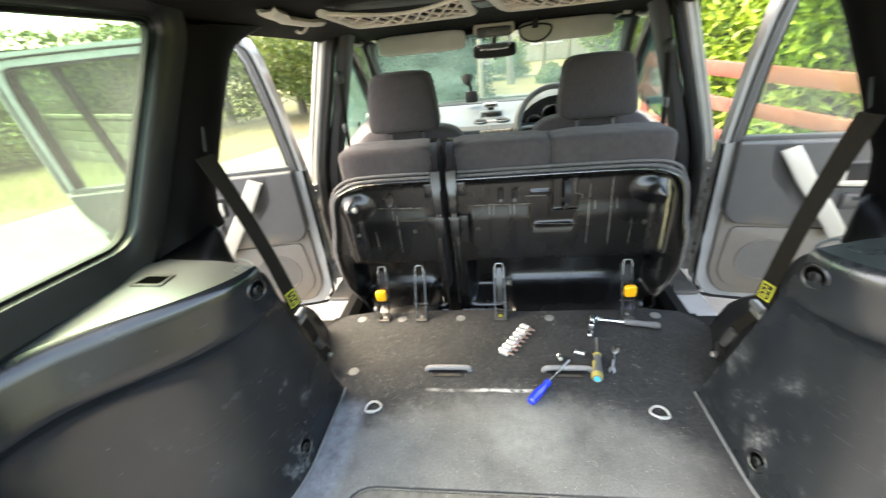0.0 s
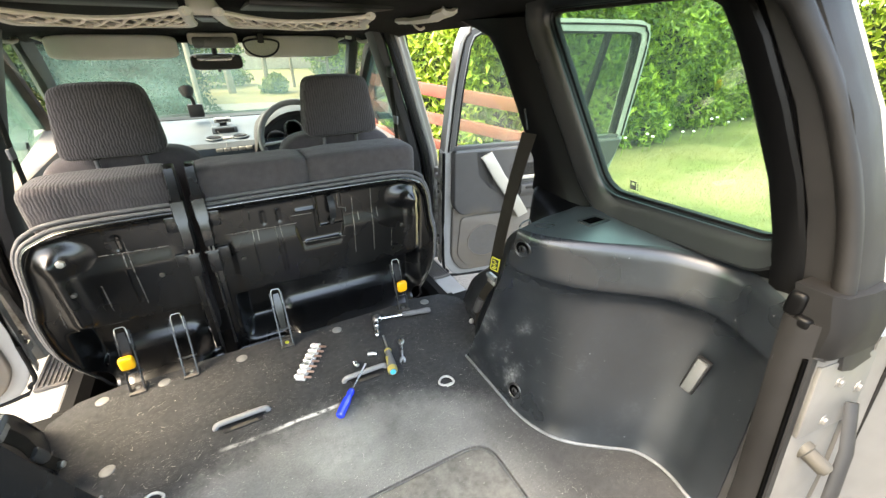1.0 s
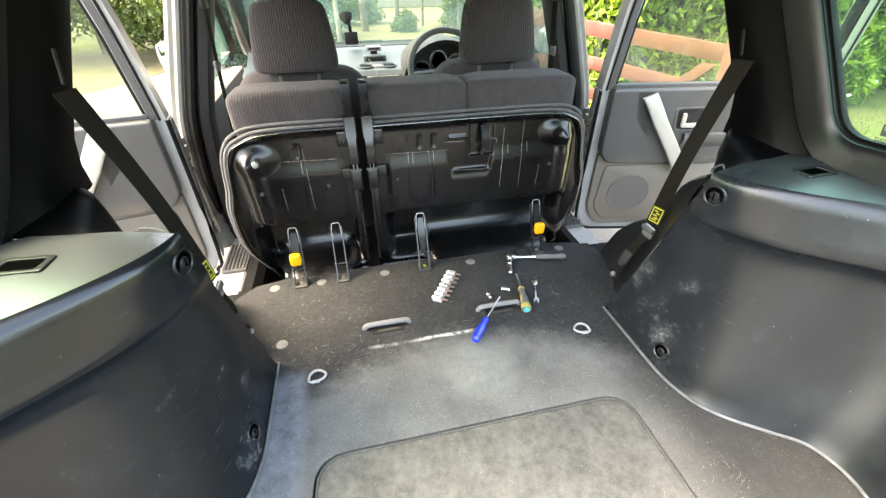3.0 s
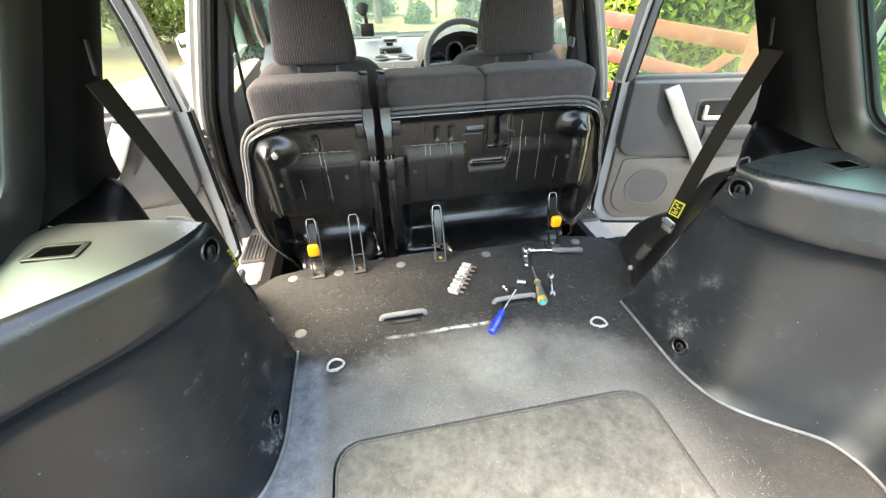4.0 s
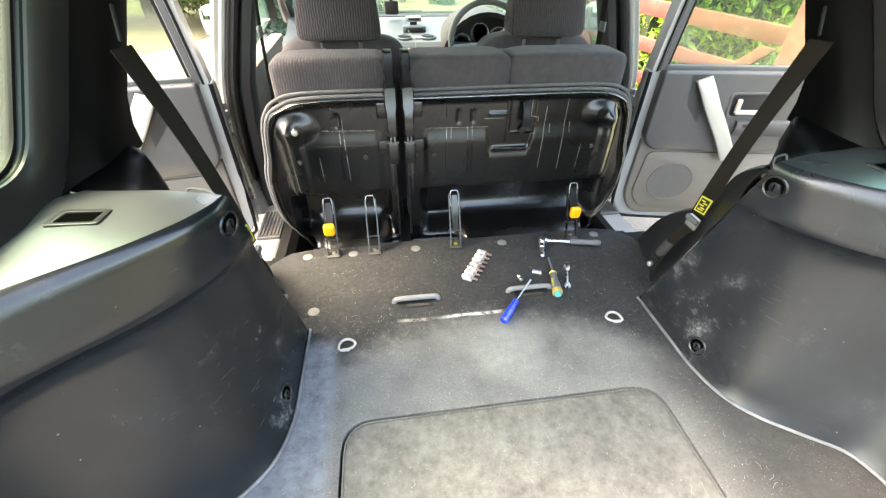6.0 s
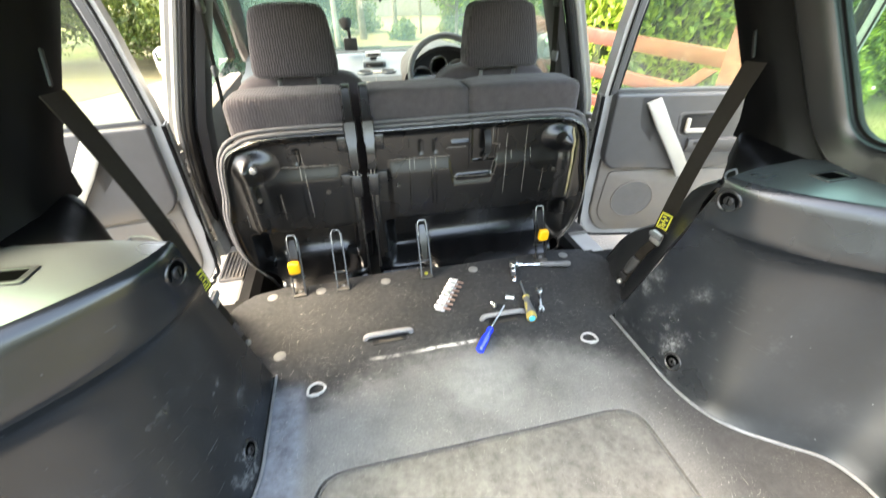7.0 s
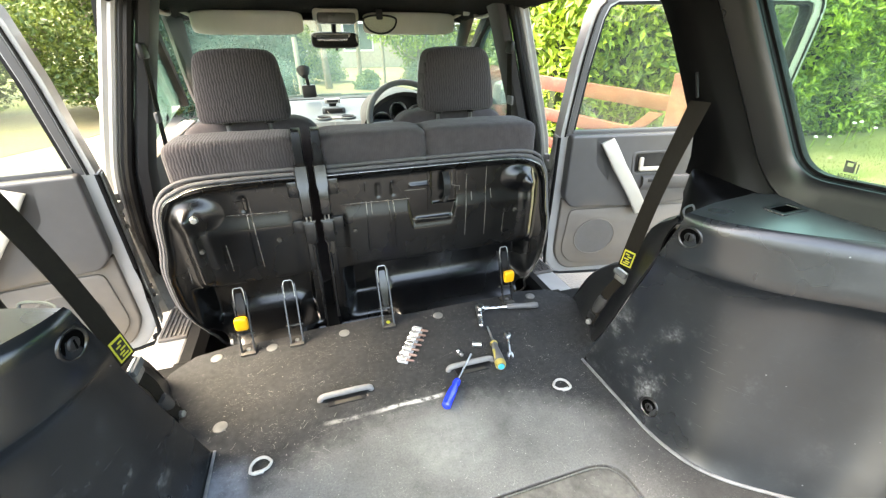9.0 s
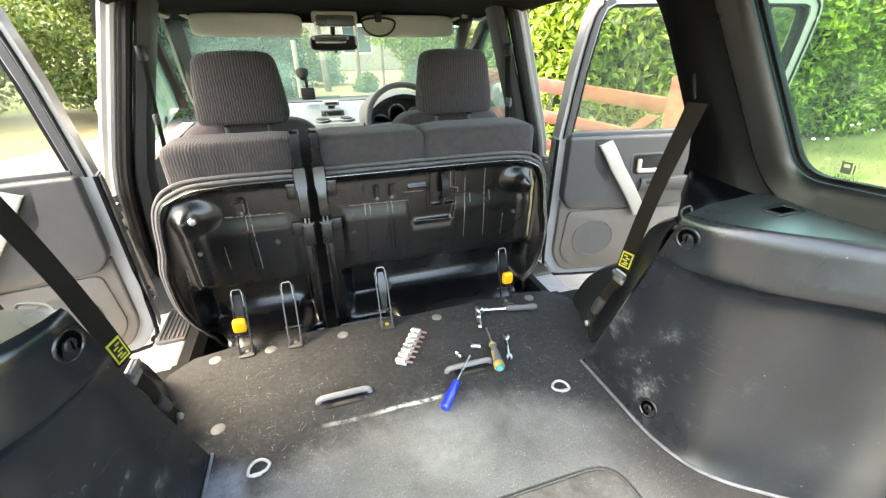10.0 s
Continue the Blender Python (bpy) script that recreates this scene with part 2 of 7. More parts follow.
CARPET = carpet("carpet", (0.0285, 0.029, 0.0295), (0.176, 0.174, 0.162))
LID = carpet("lid_carpet", (0.072, 0.070, 0.064), None)
TRIM = scratched(mat("trim_plastic", (0.0060, 0.0076, 0.0088), 0.23, var=0.2, scale=20, bump=0.2, fine=1500, depth=0.0003, rvar=0.06, spec=0.5))
# right-hand copy of TRIM: dust, plus a paler gloss for the light it gets
DUSTY_LIT_TRIM = mat("dusty_lit_trim_plastic", (0.0056, 0.0073, 0.0090), 0.31, var=0.2, scale=20, bump=0.2, fine=1500, depth=0.0003, rvar=0.06, spec=0.62)
stain(DUSTY_LIT_TRIM, math_node(DUSTY_LIT_TRIM, "MULTIPLY", step(DUSTY_LIT_TRIM, tex(DUSTY_LIT_TRIM, "Noise", 7.0, Detail=7.0, Roughness=0.65).outputs["Fac"], 0.30, 0.90), 0.22), (0.036, 0.041, 0.044))
scratched(DUSTY_LIT_TRIM, (0.34, 0.35, 0.35))
# lighter, shinier copy of the trim plastic: the shelf's sky sheen put into colour
SHELF = mat("sheen_shelf_plastic", (0.027, 0.032, 0.033), 0.33, var=0.2, scale=24, bump=0.2, fine=1500, depth=0.0003, rvar=0.06, spec=1.0)
MOULD = mat("moulding_plastic", (0.006, 0.007, 0.0075), 0.36, var=0.12, scale=20, bump=0.25, fine=1500, depth=0.0004, spec=0.5)
PLAIN_TRIM = mat("plain_plastic", (0.008, 0.009, 0.0098), 0.34, var=0.12, scale=20, bump=0.3, fine=1500, depth=0.0004, rvar=0.05, spec=0.6)
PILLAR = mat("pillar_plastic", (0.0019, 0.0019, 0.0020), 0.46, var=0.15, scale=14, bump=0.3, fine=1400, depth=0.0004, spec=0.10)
HEADLINING = mat("headlining_cloth", (0.0092, 0.0092, 0.0088), 0.95, var=0.15, scale=30, bump=0.7, fine=900, depth=0.001, spec=0.1)
PAN = mat("black_enamel", (0.0022, 0.0022, 0.0023), 0.27, var=0.4, scale=25, bump=0.06, fine=160, depth=0.0005, spec=0.55, rvar=0.06)
EDGE_GLINT = mat("worn_edge_highlight", (0.24, 0.232, 0.215), 0.3, 0.8, var=0.5, scale=90, bump=0.1, fine=500, depth=0.0003)
RIDGE_GLINT = mat("ridge_glint_tan", (0.20, 0.16, 0.085), 0.5, 0.1, var=0.6, scale=40, bump=0.2, fine=400, depth=0.0004)
# near-black, for pieces that stand in for the shade inside holes and folds
HOLE_SHADE = mat("painted_hole_shade", (0.0015, 0.0015, 0.0015), 0.95, var=0.1, bump=0.0, spec=0.0)
BLACK = mat("black_plastic", (0.011, 0.011, 0.0115), 0.42, var=0.2, scale=40, bump=0.2, fine=1200, depth=0.0004, spec=0.3)
GLOSS_BLACK = mat("gloss_black_plastic", (0.006, 0.006, 0.0065), 0.25, var=0.2, scale=40, bump=0.1, fine=900, depth=0.0003, spec=0.6)
HINGE = mat("satin_black_plastic", (0.0065, 0.0065, 0.0068), 0.28, var=0.25, scale=40, bump=0.2, fine=900, depth=0.0004, spec=0.6)
FOOT = mat("worn_dark_steel", (0.05, 0.047, 0.042), 0.5, 0.4, var=0.5, scale=60, bump=0.3, fine=500, depth=0.0004)
WHEEL_GREY = mat("worn_wheel", (0.13, 0.132, 0.13), 0.4, var=0.15, scale=40, bump=0.2, fine=900)
RUBBER = mat("black_rubber", (0.0036, 0.0034, 0.0033), 0.6, var=0.35, scale=30, bump=0.3, fine=700, depth=0.0006, spec=0.2)
CLOTH = cloth("lined_cloth", (0.042, 0.037, 0.039), 0.9)
CLOTH_SOFT = cloth("worn_lined_cloth", (0.048, 0.042, 0.044), 0.6)
CLOTH2 = cloth("plain_cloth", (0.050, 0.044, 0.046), 0.22, 58.0)
RUST = mat("rusty_steel", (0.12, 0.065, 0.035), 0.8, var=0.5, scale=120, bump=0.4, fine=400)
POST = mat("pillar_grey_plastic", (0.034, 0.033, 0.033), 0.5, var=0.12, scale=20, bump=0.3, fine=1100, depth=0.0005, spec=0.3)
BUFFER = mat("stained_rubber", (0.026, 0.023, 0.017), 0.7, var=0.3, scale=40, bump=0.3, fine=300)
LIP = mat("rubbed_plastic_lip", (0.12, 0.125, 0.127), 0.5, var=0.5, scale=40, bump=0.2, fine=500, depth=0.0004)
PIPING = mat("grey_carpet_edge", (0.10, 0.097, 0.098), 0.9, var=0.2, scale=60, bump=0.7, fine=900, depth=0.001, spec=0.15)
WEBBING = mat("belt_webbing", (0.0125, 0.0102, 0.0078), 0.75, var=0.15, scale=90, bump=0.6, fine=1300, depth=0.0006, spec=0.12)
SILVER = mat("silver_paint", (0.31, 0.303, 0.29), 0.4, 0.15, var=0.14, scale=10, bump=0.05, fine=1500, depth=0.0002, coat=0.3)
# dusty silver, darkened so the shade on the rear jamb is in its colour
JAMB = mat("dusty_shaded_silver", (0.084, 0.082, 0.077), 0.45, 0.1, var=0.25, scale=14, bump=0.1, fine=500, depth=0.0003)
OLD_SEAL = mat("greyed_rubber", (0.0055, 0.0050, 0.0047), 0.6, var=0.4, scale=24, bump=0.3, fine=500, depth=0.0006, spec=0.3)
GRIME = mat("dirty_paint", (0.085, 0.081, 0.072), 0.55, 0.2, var=0.4, scale=18, bump=0.2, fine=300, depth=0.0006)
DIRTY_SILVER = mat("grimy_silver_paint", (0.25, 0.243, 0.228), 0.45, 0.1, var=0.2, scale=12, bump=0.1, fine=600, depth=0.0003)
stain(DIRTY_SILVER, math_node(DIRTY_SILVER, "MULTIPLY", step(DIRTY_SILVER, tex(DIRTY_SILVER, "Noise", 13.0, Detail=7.0, Roughness=0.7).outputs["Fac"], 0.42, 0.66), 0.8), (0.062, 0.052, 0.038))
DOOR_UP = mat("door_vinyl_dark", (0.052, 0.050, 0.049), 0.5, var=0.12, scale=20, bump=0.4, fine=1100, depth=0.0005)
DOOR_LOW = mat("door_vinyl_grey", (0.128, 0.109, 0.090), 0.55, var=0.12, scale=20, bump=0.4, fine=1100, depth=0.0005)
for door_mat, lo, hi in ((DOOR_UP, 0.26, 0.17), (DOOR_LOW, 0.10, -0.16)):
    # tan road dirt rubbed along the lower edges of the lining
    dn, dk, _ = nodes_of(door_mat)
    dco, dsep = dn.new("ShaderNodeTexCoord"), dn.new("ShaderNodeSeparateXYZ")
    dk.new(dco.outputs["Object"], dsep.inputs[0])
    smear = math_node(door_mat, "MULTIPLY", step(door_mat, dsep.outputs["Z"], lo, hi), step(door_mat, tex(door_mat, "Noise", 6.0, Detail=5.0).outputs["Fac"], 0.35, 0.7))
    stain(door_mat, math_node(door_mat, "MULTIPLY", smear, 0.55), (0.15, 0.115, 0.075))
GRAB = mat("pale_silver_plastic", (0.36, 0.34, 0.295), 0.4, 0.2, var=0.06, scale=20, bump=0.1, fine=900, depth=0.0003)
BEIGE = mat("cream_plastic", (0.5, 0.47, 0.42), 0.5, var=0.08, scale=20, bump=0.2, fine=900, depth=0.0004)
VISOR = mat("visor_vinyl", (0.62, 0.60, 0.55), 0.6, var=0.08, scale=12, bump=0.3, fine=900, depth=0.0005)
CORD = mat("net_cord", (0.6, 0.53, 0.47), 0.8, var=0.15, scale=80, bump=0.3, fine=900, depth=0.0004)
DASH = mat("dash_grey", (0.056, 0.072, 0.086), 0.5, var=0.08, scale=14, bump=0.3, fine=1100, depth=0.0005)
CHROME = mat("chrome_steel", (0.78, 0.78, 0.77), 0.30, 1.0, var=0.1, scale=60, bump=0.05, fine=900, depth=0.0002, rvar=0.06)
STEEL = mat("dull_steel", (0.42, 0.42, 0.4), 0.4, 0.9, var=0.3, scale=60, bump=0.15, fine=700, depth=0.0003)
BLUE = mat("blue_clear_plastic", (0.01, 0.035, 0.5), 0.15, var=0.12, scale=60, bump=0.0, coat=0.5)
YELLOW = mat("yellow_plastic", (0.75, 0.36, 0.012), 0.4, var=0.1, scale=50, bump=0.1, fine=800, depth=0.0003)
GREY_GRIP = mat("grey_rubber_grip", (0.09, 0.09, 0.092), 0.6, var=0.2, scale=90, bump=0.3, fine=900, depth=0.0005)
LOOP = mat("grey_cord_loop", (0.175, 0.172, 0.168), 0.85, var=0.15, scale=90, bump=0.7, fine=800, depth=0.001)
RING = mat("white_ring", (0.31, 0.31, 0.295), 0.55, 0.0, var=0.2, scale=90, bump=0.2, fine=600, depth=0.0004)
BIT = mat("brown_steel", (0.26, 0.17, 0.13), 0.35, 0.8, var=0.2, scale=90, bump=0.1)
STRIP = mat("clear_strip", (0.5, 0.5, 0.5), 0.2, 0.3, var=0.5, scale=160, bump=0.3, fine=200)
LINT = mat("pale_lint", (0.28, 0.27, 0.245), 0.9, var=0.3, scale=200, bump=0.0)
STUD = mat("grey_stud", (0.105, 0.105, 0.10), 0.6, var=0.2, scale=90, bump=0.2, fine=700, depth=0.0004)
OLIVE = mat("olive_label", (0.5, 0.47, 0.05), 0.5, var=0.1, scale=50, bump=0.0)
CYAN = mat("blue_cap", (0.02, 0.35, 0.65), 0.4, var=0.05, bump=0.0)
LENS = mat("milky_lens", (0.10, 0.102, 0.098), 0.25, var=0.06, scale=40, bump=0.1, fine=300)
MIRROR = mat("mirror_glass", (0.85, 0.85, 0.85), 0.01, 1.0, var=0.0, bump=0.0, rvar=0.0)
PANE_REAR = pane("green_glass", (0.68, 0.84, 0.71), film_amount=0.014)
PANE_DOOR = pane("door_glass", (0.78, 0.86, 0.75), film_amount=0.022)
# teal film: the windscreen's reflected haze put into its colour
PANE_FRONT = pane("windscreen_glass", (0.56, 0.63, 0.57), film_amount=0.03, film_col=(0.40, 0.78, 0.66))
GATE = mat("red_brown_timber", (0.105, 0.028, 0.017), 0.7, var=0.35, scale=14, bump=0.5, fine=160, depth=0.002)
stain(GATE, math_node(GATE, "MULTIPLY", step(GATE, tex(GATE, "Noise", 5.0, Detail=6.0, Roughness=0.7).outputs["Fac"], 0.5, 0.68), 0.6), (0.18, 0.095, 0.068))
CONCRETE = mat("pale_drive", (0.11, 0.106, 0.096), 0.9, var=0.12, scale=3, bump=0.6, fine=60, depth=0.01)
LAWN = mat("grass_ground", (0.078, 0.092, 0.026), 0.95, var=0.35, scale=2.5, bump=0.9, fine=50, depth=0.03)
stain(LAWN, math_node(LAWN, "MULTIPLY", step(LAWN, tex(LAWN, "Noise", 0.7, Detail=6.0, Roughness=0.65).outputs["Fac"], 0.44, 0.62), 0.8), (0.155, 0.135, 0.062))
ln, lk, _ = nodes_of(LAWN)
lco, lsep = ln.new("ShaderNodeTexCoord"), ln.new("ShaderNodeSeparateXYZ")
lk.new(lco.outputs["Object"], lsep.inputs[0])
bare = math_node(LAWN, "ADD", math_node(LAWN, "POWER", math_node(LAWN, "MULTIPLY", math_node(LAWN, "SUBTRACT", lsep.outputs["X"], 5.8), 0.75), 2.0), math_node(LAWN, "POWER", math_node(LAWN, "MULTIPLY", math_node(LAWN, "SUBTRACT", lsep.outputs["Y"], 2.7), 1.5), 2.0))
bare = math_node(LAWN, "ADD", bare, tex(LAWN, "Noise", 2.2, Detail=6.0, Roughness=0.7).outputs["Fac"])
stain(LAWN, math_node(LAWN, "MULTIPLY", step(LAWN, bare, 1.5, 0.55), 0.8), (0.20, 0.165, 0.105))
DRY = mat("dry_verge", (0.118, 0.101, 0.042), 0.95, var=0.35, scale=2, bump=0.8, fine=40, depth=0.03)
LAUREL = leafy("laurel_leaves", (0.055, 0.125, 0.010), (0.28, 0.385, 0.038))
OAK = leafy("tree_leaves", (0.035, 0.072, 0.014), (0.17, 0.215, 0.045))
CONIFER = leafy("conifer_leaves", (0.012, 0.034, 0.020), (0.019, 0.048, 0.029), 0.05, 1.0)
SHADE = mat("hedge_inner_shade", (0.012, 0.022, 0.006), 0.95, var=0.5, scale=6, bump=0.0)
BARK = mat("bark", (0.16, 0.13, 0.1), 0.9, var=0.4, scale=14, bump=0.9, fine=40, depth=0.02)
BRICK = mat("brown_brick_wall", (0.34, 0.29, 0.23), 0.9, var=0.25, scale=6, bump=0.5, fine=30, depth=0.01)
WHITE = mat("white_paint", (0.78, 0.78, 0.76), 0.5, var=0.05, scale=6, bump=0.1)
TILE = mat("roof_tiles", (0.2, 0.13, 0.1), 0.85, var=0.3, scale=8, bump=0.6, fine=20, depth=0.02)
DARKGLASS = mat("house_glass", (0.04, 0.05, 0.055), 0.08, var=0.1, bump=0.0)
FENCE = mat("weathered_fence", (0.12, 0.105, 0.075), 0.85, var=0.35, scale=10, bump=0.6, fine=90, depth=0.004)
PALE_POST = mat("pale_timber", (0.17, 0.15, 0.115), 0.8, var=0.3, scale=10, bump=0.5, fine=90, depth=0.003)
YELLOW_DULL = mat("dull_yellow_plastic", (0.30, 0.245, 0.06), 0.45, var=0.15, scale=60, bump=0.1)

# ---- mesh helpers ----
AT = {}


def put(name, bm, material, parent=None, label="", angle=38, **tags):
    """Links a bmesh, made in the world's metres, as one mesh; under a parent it becomes its part."""
    m = AT.get(parent, Matrix.Identity(4))
    bmesh.ops.recalc_face_normals(bm, faces=bm.faces)
    bm.transform(m.inverted())
    me = bpy.data.meshes.new(name)
    bm.to_mesh(me)
    bm.free()
    me.materials.append(material)
    me.polygons.foreach_set("use_smooth", [True] * len(me.polygons))
    me.set_sharp_from_angle(angle=radians(angle))
    ob = new(name, me)
    if parent is not None:
        ob.parent = parent
    AT[ob] = m
    return tagged(ob, label, **tags)


def part(name, bm, material, parent, label=""):
    return put(name, bm, material, parent, label)


def thing(name, at, label, category, group="", kind="", m=None):
    ob = new(name)
    ob.empty_display_size = 0.05
    ob.matrix_world = m or Matrix.Translation(at)
    AT[ob] = ob.matrix_world.copy()
    return tagged(ob, label, category, group, kind)


def box(c, s, r=0.0, seg=2, m=None):
    """A box by centre and size, with rounded edges."""
    bm = bmesh.new()
    bmesh.ops.create_cube(bm, size=1, matrix=Matrix.Translation(c) @ (m or Matrix.Identity(4)) @ Matrix.Diagonal((*s, 1)))
    if r:
        bmesh.ops.bevel(bm, geom=bm.edges[:], offset=min(r, min(s) * 0.49), segments=seg, profile=0.5, affect="EDGES", clamp_overlap=True)
    return bm


def cyl(a, b, r, r2=None, n=16, bevel=0.0):
    """A rod from a to b."""
    bm = bmesh.new()
    a, b = Vector(a), Vector(b)
    rot = (b - a).to_track_quat("Z", "Y").to_matrix().to_4x4()
    bmesh.ops.create_cone(bm, cap_ends=True, segments=n, radius1=r, radius2=r if r2 is None else r2, depth=(b - a).length, matrix=Matrix.Translation((a + b) / 2) @ rot)
    if bevel:
        rim = [e for e in bm.edges if len(e.link_faces) == 2 and any(len(f.verts) > 4 for f in e.link_faces)]
        bmesh.ops.bevel(bm, geom=rim, offset=bevel, segments=2, profile=0.5, affect="EDGES")
    return bm


def lathe(a, b, prof, n=16):
    """A turned shape along a-b: prof has (way along 0..1, radius)."""
    a, b = Vector(a), Vector(b)
    d = (b - a).normalized()
    u = d.orthogonal().normalized()
    v = d.cross(u)
    return loft([[a.lerp(b, t) + (u * math.cos(i * 2 * math.pi / n) + v * math.sin(i * 2 * math.pi / n)) * r for i in range(n)] for t, r in prof])


def loft(rings, closed=True, caps=True):
    bm = bmesh.new()
    rows = [[bm.verts.new(p) for p in ring] for ring in rings]
    n = len(rows[0])
    for a, b in zip(rows, rows[1:]):
        for i in range(n if closed else n - 1):
            bm.faces.new((a[i], a[(i + 1) % n], b[(i + 1) % n], b[i]))
    if closed and caps:
        bm.faces.new(rows[0]), bm.faces.new(rows[-1])
    return bm


def sheet(rows, thick=0.0, face=None):
    """A surface over rows of points; with a thickness it gets a back and a rim."""
    bm = loft(rows, closed=False)
    if thick:
        bmesh.ops.recalc_face_normals(bm, faces=bm.faces)
        bm.normal_update()
        if face and sum((f.normal * f.calc_area() for f in bm.faces), Vector()).dot(Vector(face)) < 0:
            bmesh.ops.reverse_faces(bm, faces=bm.faces)
            bm.normal_update()
        front, rim = bm.faces[:], [e for e in bm.edges if e.is_boundary]
        back = {v: bm.verts.new(v.co - v.normal * thick) for v in bm.verts[:]}
        for f in front:
            bm.faces.new([back[v] for v in reversed(f.verts)])
        for e in rim:
            a, b = e.verts
            bm.faces.new((a, b, back[b], back[a]))
    return bm


def tube(path, r, n=8, loop=False, flat=1.0, up=(0, 0, 1)):
    """A round or flattened bar along a path."""
    path = [Vector(p) for p in path]
    rings, k = [], len(path)
    for i, p in enumerate(path):
        d = (path[(i + 1) % k] - path[i - 1]) if loop else (path[min(i + 1, k - 1)] - path[max(i - 1, 0)])
        u = d.normalized().cross(Vector(up))
        u = u.normalized() if u.length > 1e-4 else Vector((1, 0, 0))
        v = u.cross(d.normalized())
        rr = r[i] if isinstance(r, (list, tuple)) else r
        rings.append([p + u * math.cos(2 * math.pi * j / n) * rr + v * math.sin(2 * math.pi * j / n) * rr * flat for j in range(n)])
    if loop:
        rings.append(rings[0])
    bm = loft(rings, caps=not loop)
    if loop:
        bmesh.ops.remove_doubles(bm, verts=bm.verts, dist=1e-6)
    return bm


def smooth(path, per=6, loop=False):
    """A Catmull-Rom curve through the points."""
    p = [Vector(q) for q in path]
    k, out = len(p), []
    for i in range(k if loop else k - 1):
        a, b, c, d = (p[i - 1], p[i], p[(i + 1) % k], p[(i + 2) % k]) if loop else (p[max(i - 1, 0)], p[i], p[i + 1], p[min(i + 2, k - 1)])
        for j in range(per):
            t = j / per
            out.append(0.5 * (2 * b + (c - a) * t + (2 * a - 5 * b + 4 * c - d) * t * t + (3 * b - a - 3 * c + d) * t ** 3))
    if not loop:
        out.append(p[-1])
    return out


def rounded(poly, r, seg=5):
    """A 2D outline with rounded corners; r is one radius or one for each corner."""
    out, n = [], len(poly)
    for i in range(n):
        a, b, c = Vector(poly[i - 1]), Vector(poly[i]), Vector(poly[(i + 1) % n])
        rr = r[i] if isinstance(r, (list, tuple)) else r
        if rr <= 0:
            out.append(tuple(b))
            continue
        k = min(rr, (a - b).length * 0.45, (c - b).length * 0.45)
        p, q = b + (a - b).normalized() * k, b + (c - b).normalized() * k
        for j in range(seg + 1):
            t = j / seg
            out.append(tuple(p * (1 - t) ** 2 + b * 2 * t * (1 - t) + q * t * t))
    return out


def plate(outline, f, d0, d1, holes=(), bevel=0.0, seg=2):
    """A flat piece from a 2D outline, with holes, between depths d0 and d1; f(u, v, d) gives the place."""
    bm = bmesh.new()
    edges = []
    for loop in (outline, *holes):
        vs = [bm.verts.new((u, v, 0)) for u, v in loop]
        edges += [bm.edges.new((vs[i - 1], vs[i])) for i in range(len(vs))]
    if holes:
        bmesh.ops.triangle_fill(bm, use_beauty=True, use_dissolve=False, edges=edges, normal=(0, 0, 1))
    else:
        bm.faces.new(vs)
    ext = bmesh.ops.extrude_face_region(bm, geom=bm.faces[:])
    far = [g for g in ext["geom"] if isinstance(g, bmesh.types.BMVert)]
    for v in far:
        v.co.z = 1
    if bevel:
        rim = [e for e in bm.edges if abs(e.verts[0].co.z - e.verts[1].co.z) < 0.5 and e.calc_face_angle(0) > 1.0]
        for v in bm.verts:
            v.co.z = d0 if v.co.z < 0.5 else d1
        bmesh.ops.bevel(bm, geom=rim, offset=bevel, segments=seg, profile=0.5, affect="EDGES", clamp_overlap=True)
        for v in bm.verts:
            v.co = f(v.co.x, v.co.y, v.co.z)
    else:
        for v in bm.verts:
            v.co = f(v.co.x, v.co.y, d0 if v.co.z < 0.5 else d1)
    return bm


def strip(path, wide, f, d0, d1, loop=False):
    """A frame of even width along a 2D path, its left edge on the path, between depths d0 and d1."""
    p, k = [Vector(q) for q in path], len(path)
    inner, outer = [], []
    for i in range(k):
        a = (p[i] - p[i - 1]) if (loop or i) else (p[1] - p[0])
        b = (p[(i + 1) % k] - p[i]) if (loop or i < k - 1) else a
        a, b = a.normalized(), b.normalized()
        na, nb = Vector((-a.y, a.x)), Vector((-b.y, b.x))
        m = (na + nb)
        m = m / max(0.35, m.dot(na)) if m.length > 1e-5 else na
        w = wide[i] if isinstance(wide, (list, tuple)) else wide
        outer.append(p[i]), inner.append(p[i] + m * w)
    rings = [[f(o.x, o.y, d0), f(o.x, o.y, d1), f(q.x, q.y, d1), f(q.x, q.y, d0)] for o, q in zip(outer, inner)]
    if loop:
        rings.append(rings[0])
    bm = loft(rings, caps=not loop)
    bmesh.ops.remove_doubles(bm, verts=bm.verts, dist=1e-6)
    return bm


def pillow(c, s, e=4.0, n=20, puff=0.0, f=None):
    """A soft rounded block (a superellipsoid)."""
    bm = bmesh.new()
    bmesh.ops.create_cube(bm, size=2)
    bmesh.ops.subdivide_edges(bm, edges=bm.edges[:], cuts=n, use_grid_fill=True)
    for v in bm.verts:
        q = v.co.copy()
        r = (abs(q.x) ** e + abs(q.y) ** e + abs(q.z) ** e) ** (1 / e)
        q = q / r
        p = Vector((c[0] + q.x * s[0] / 2, c[1] + q.y * s[1] / 2, c[2] + q.z * s[2] / 2))
        if puff:
            p += q.normalized() * puff * (noise.noise(p * 14) + 0.5 * noise.noise(p * 37))
        v.co = f(p) if f else p
    return bm


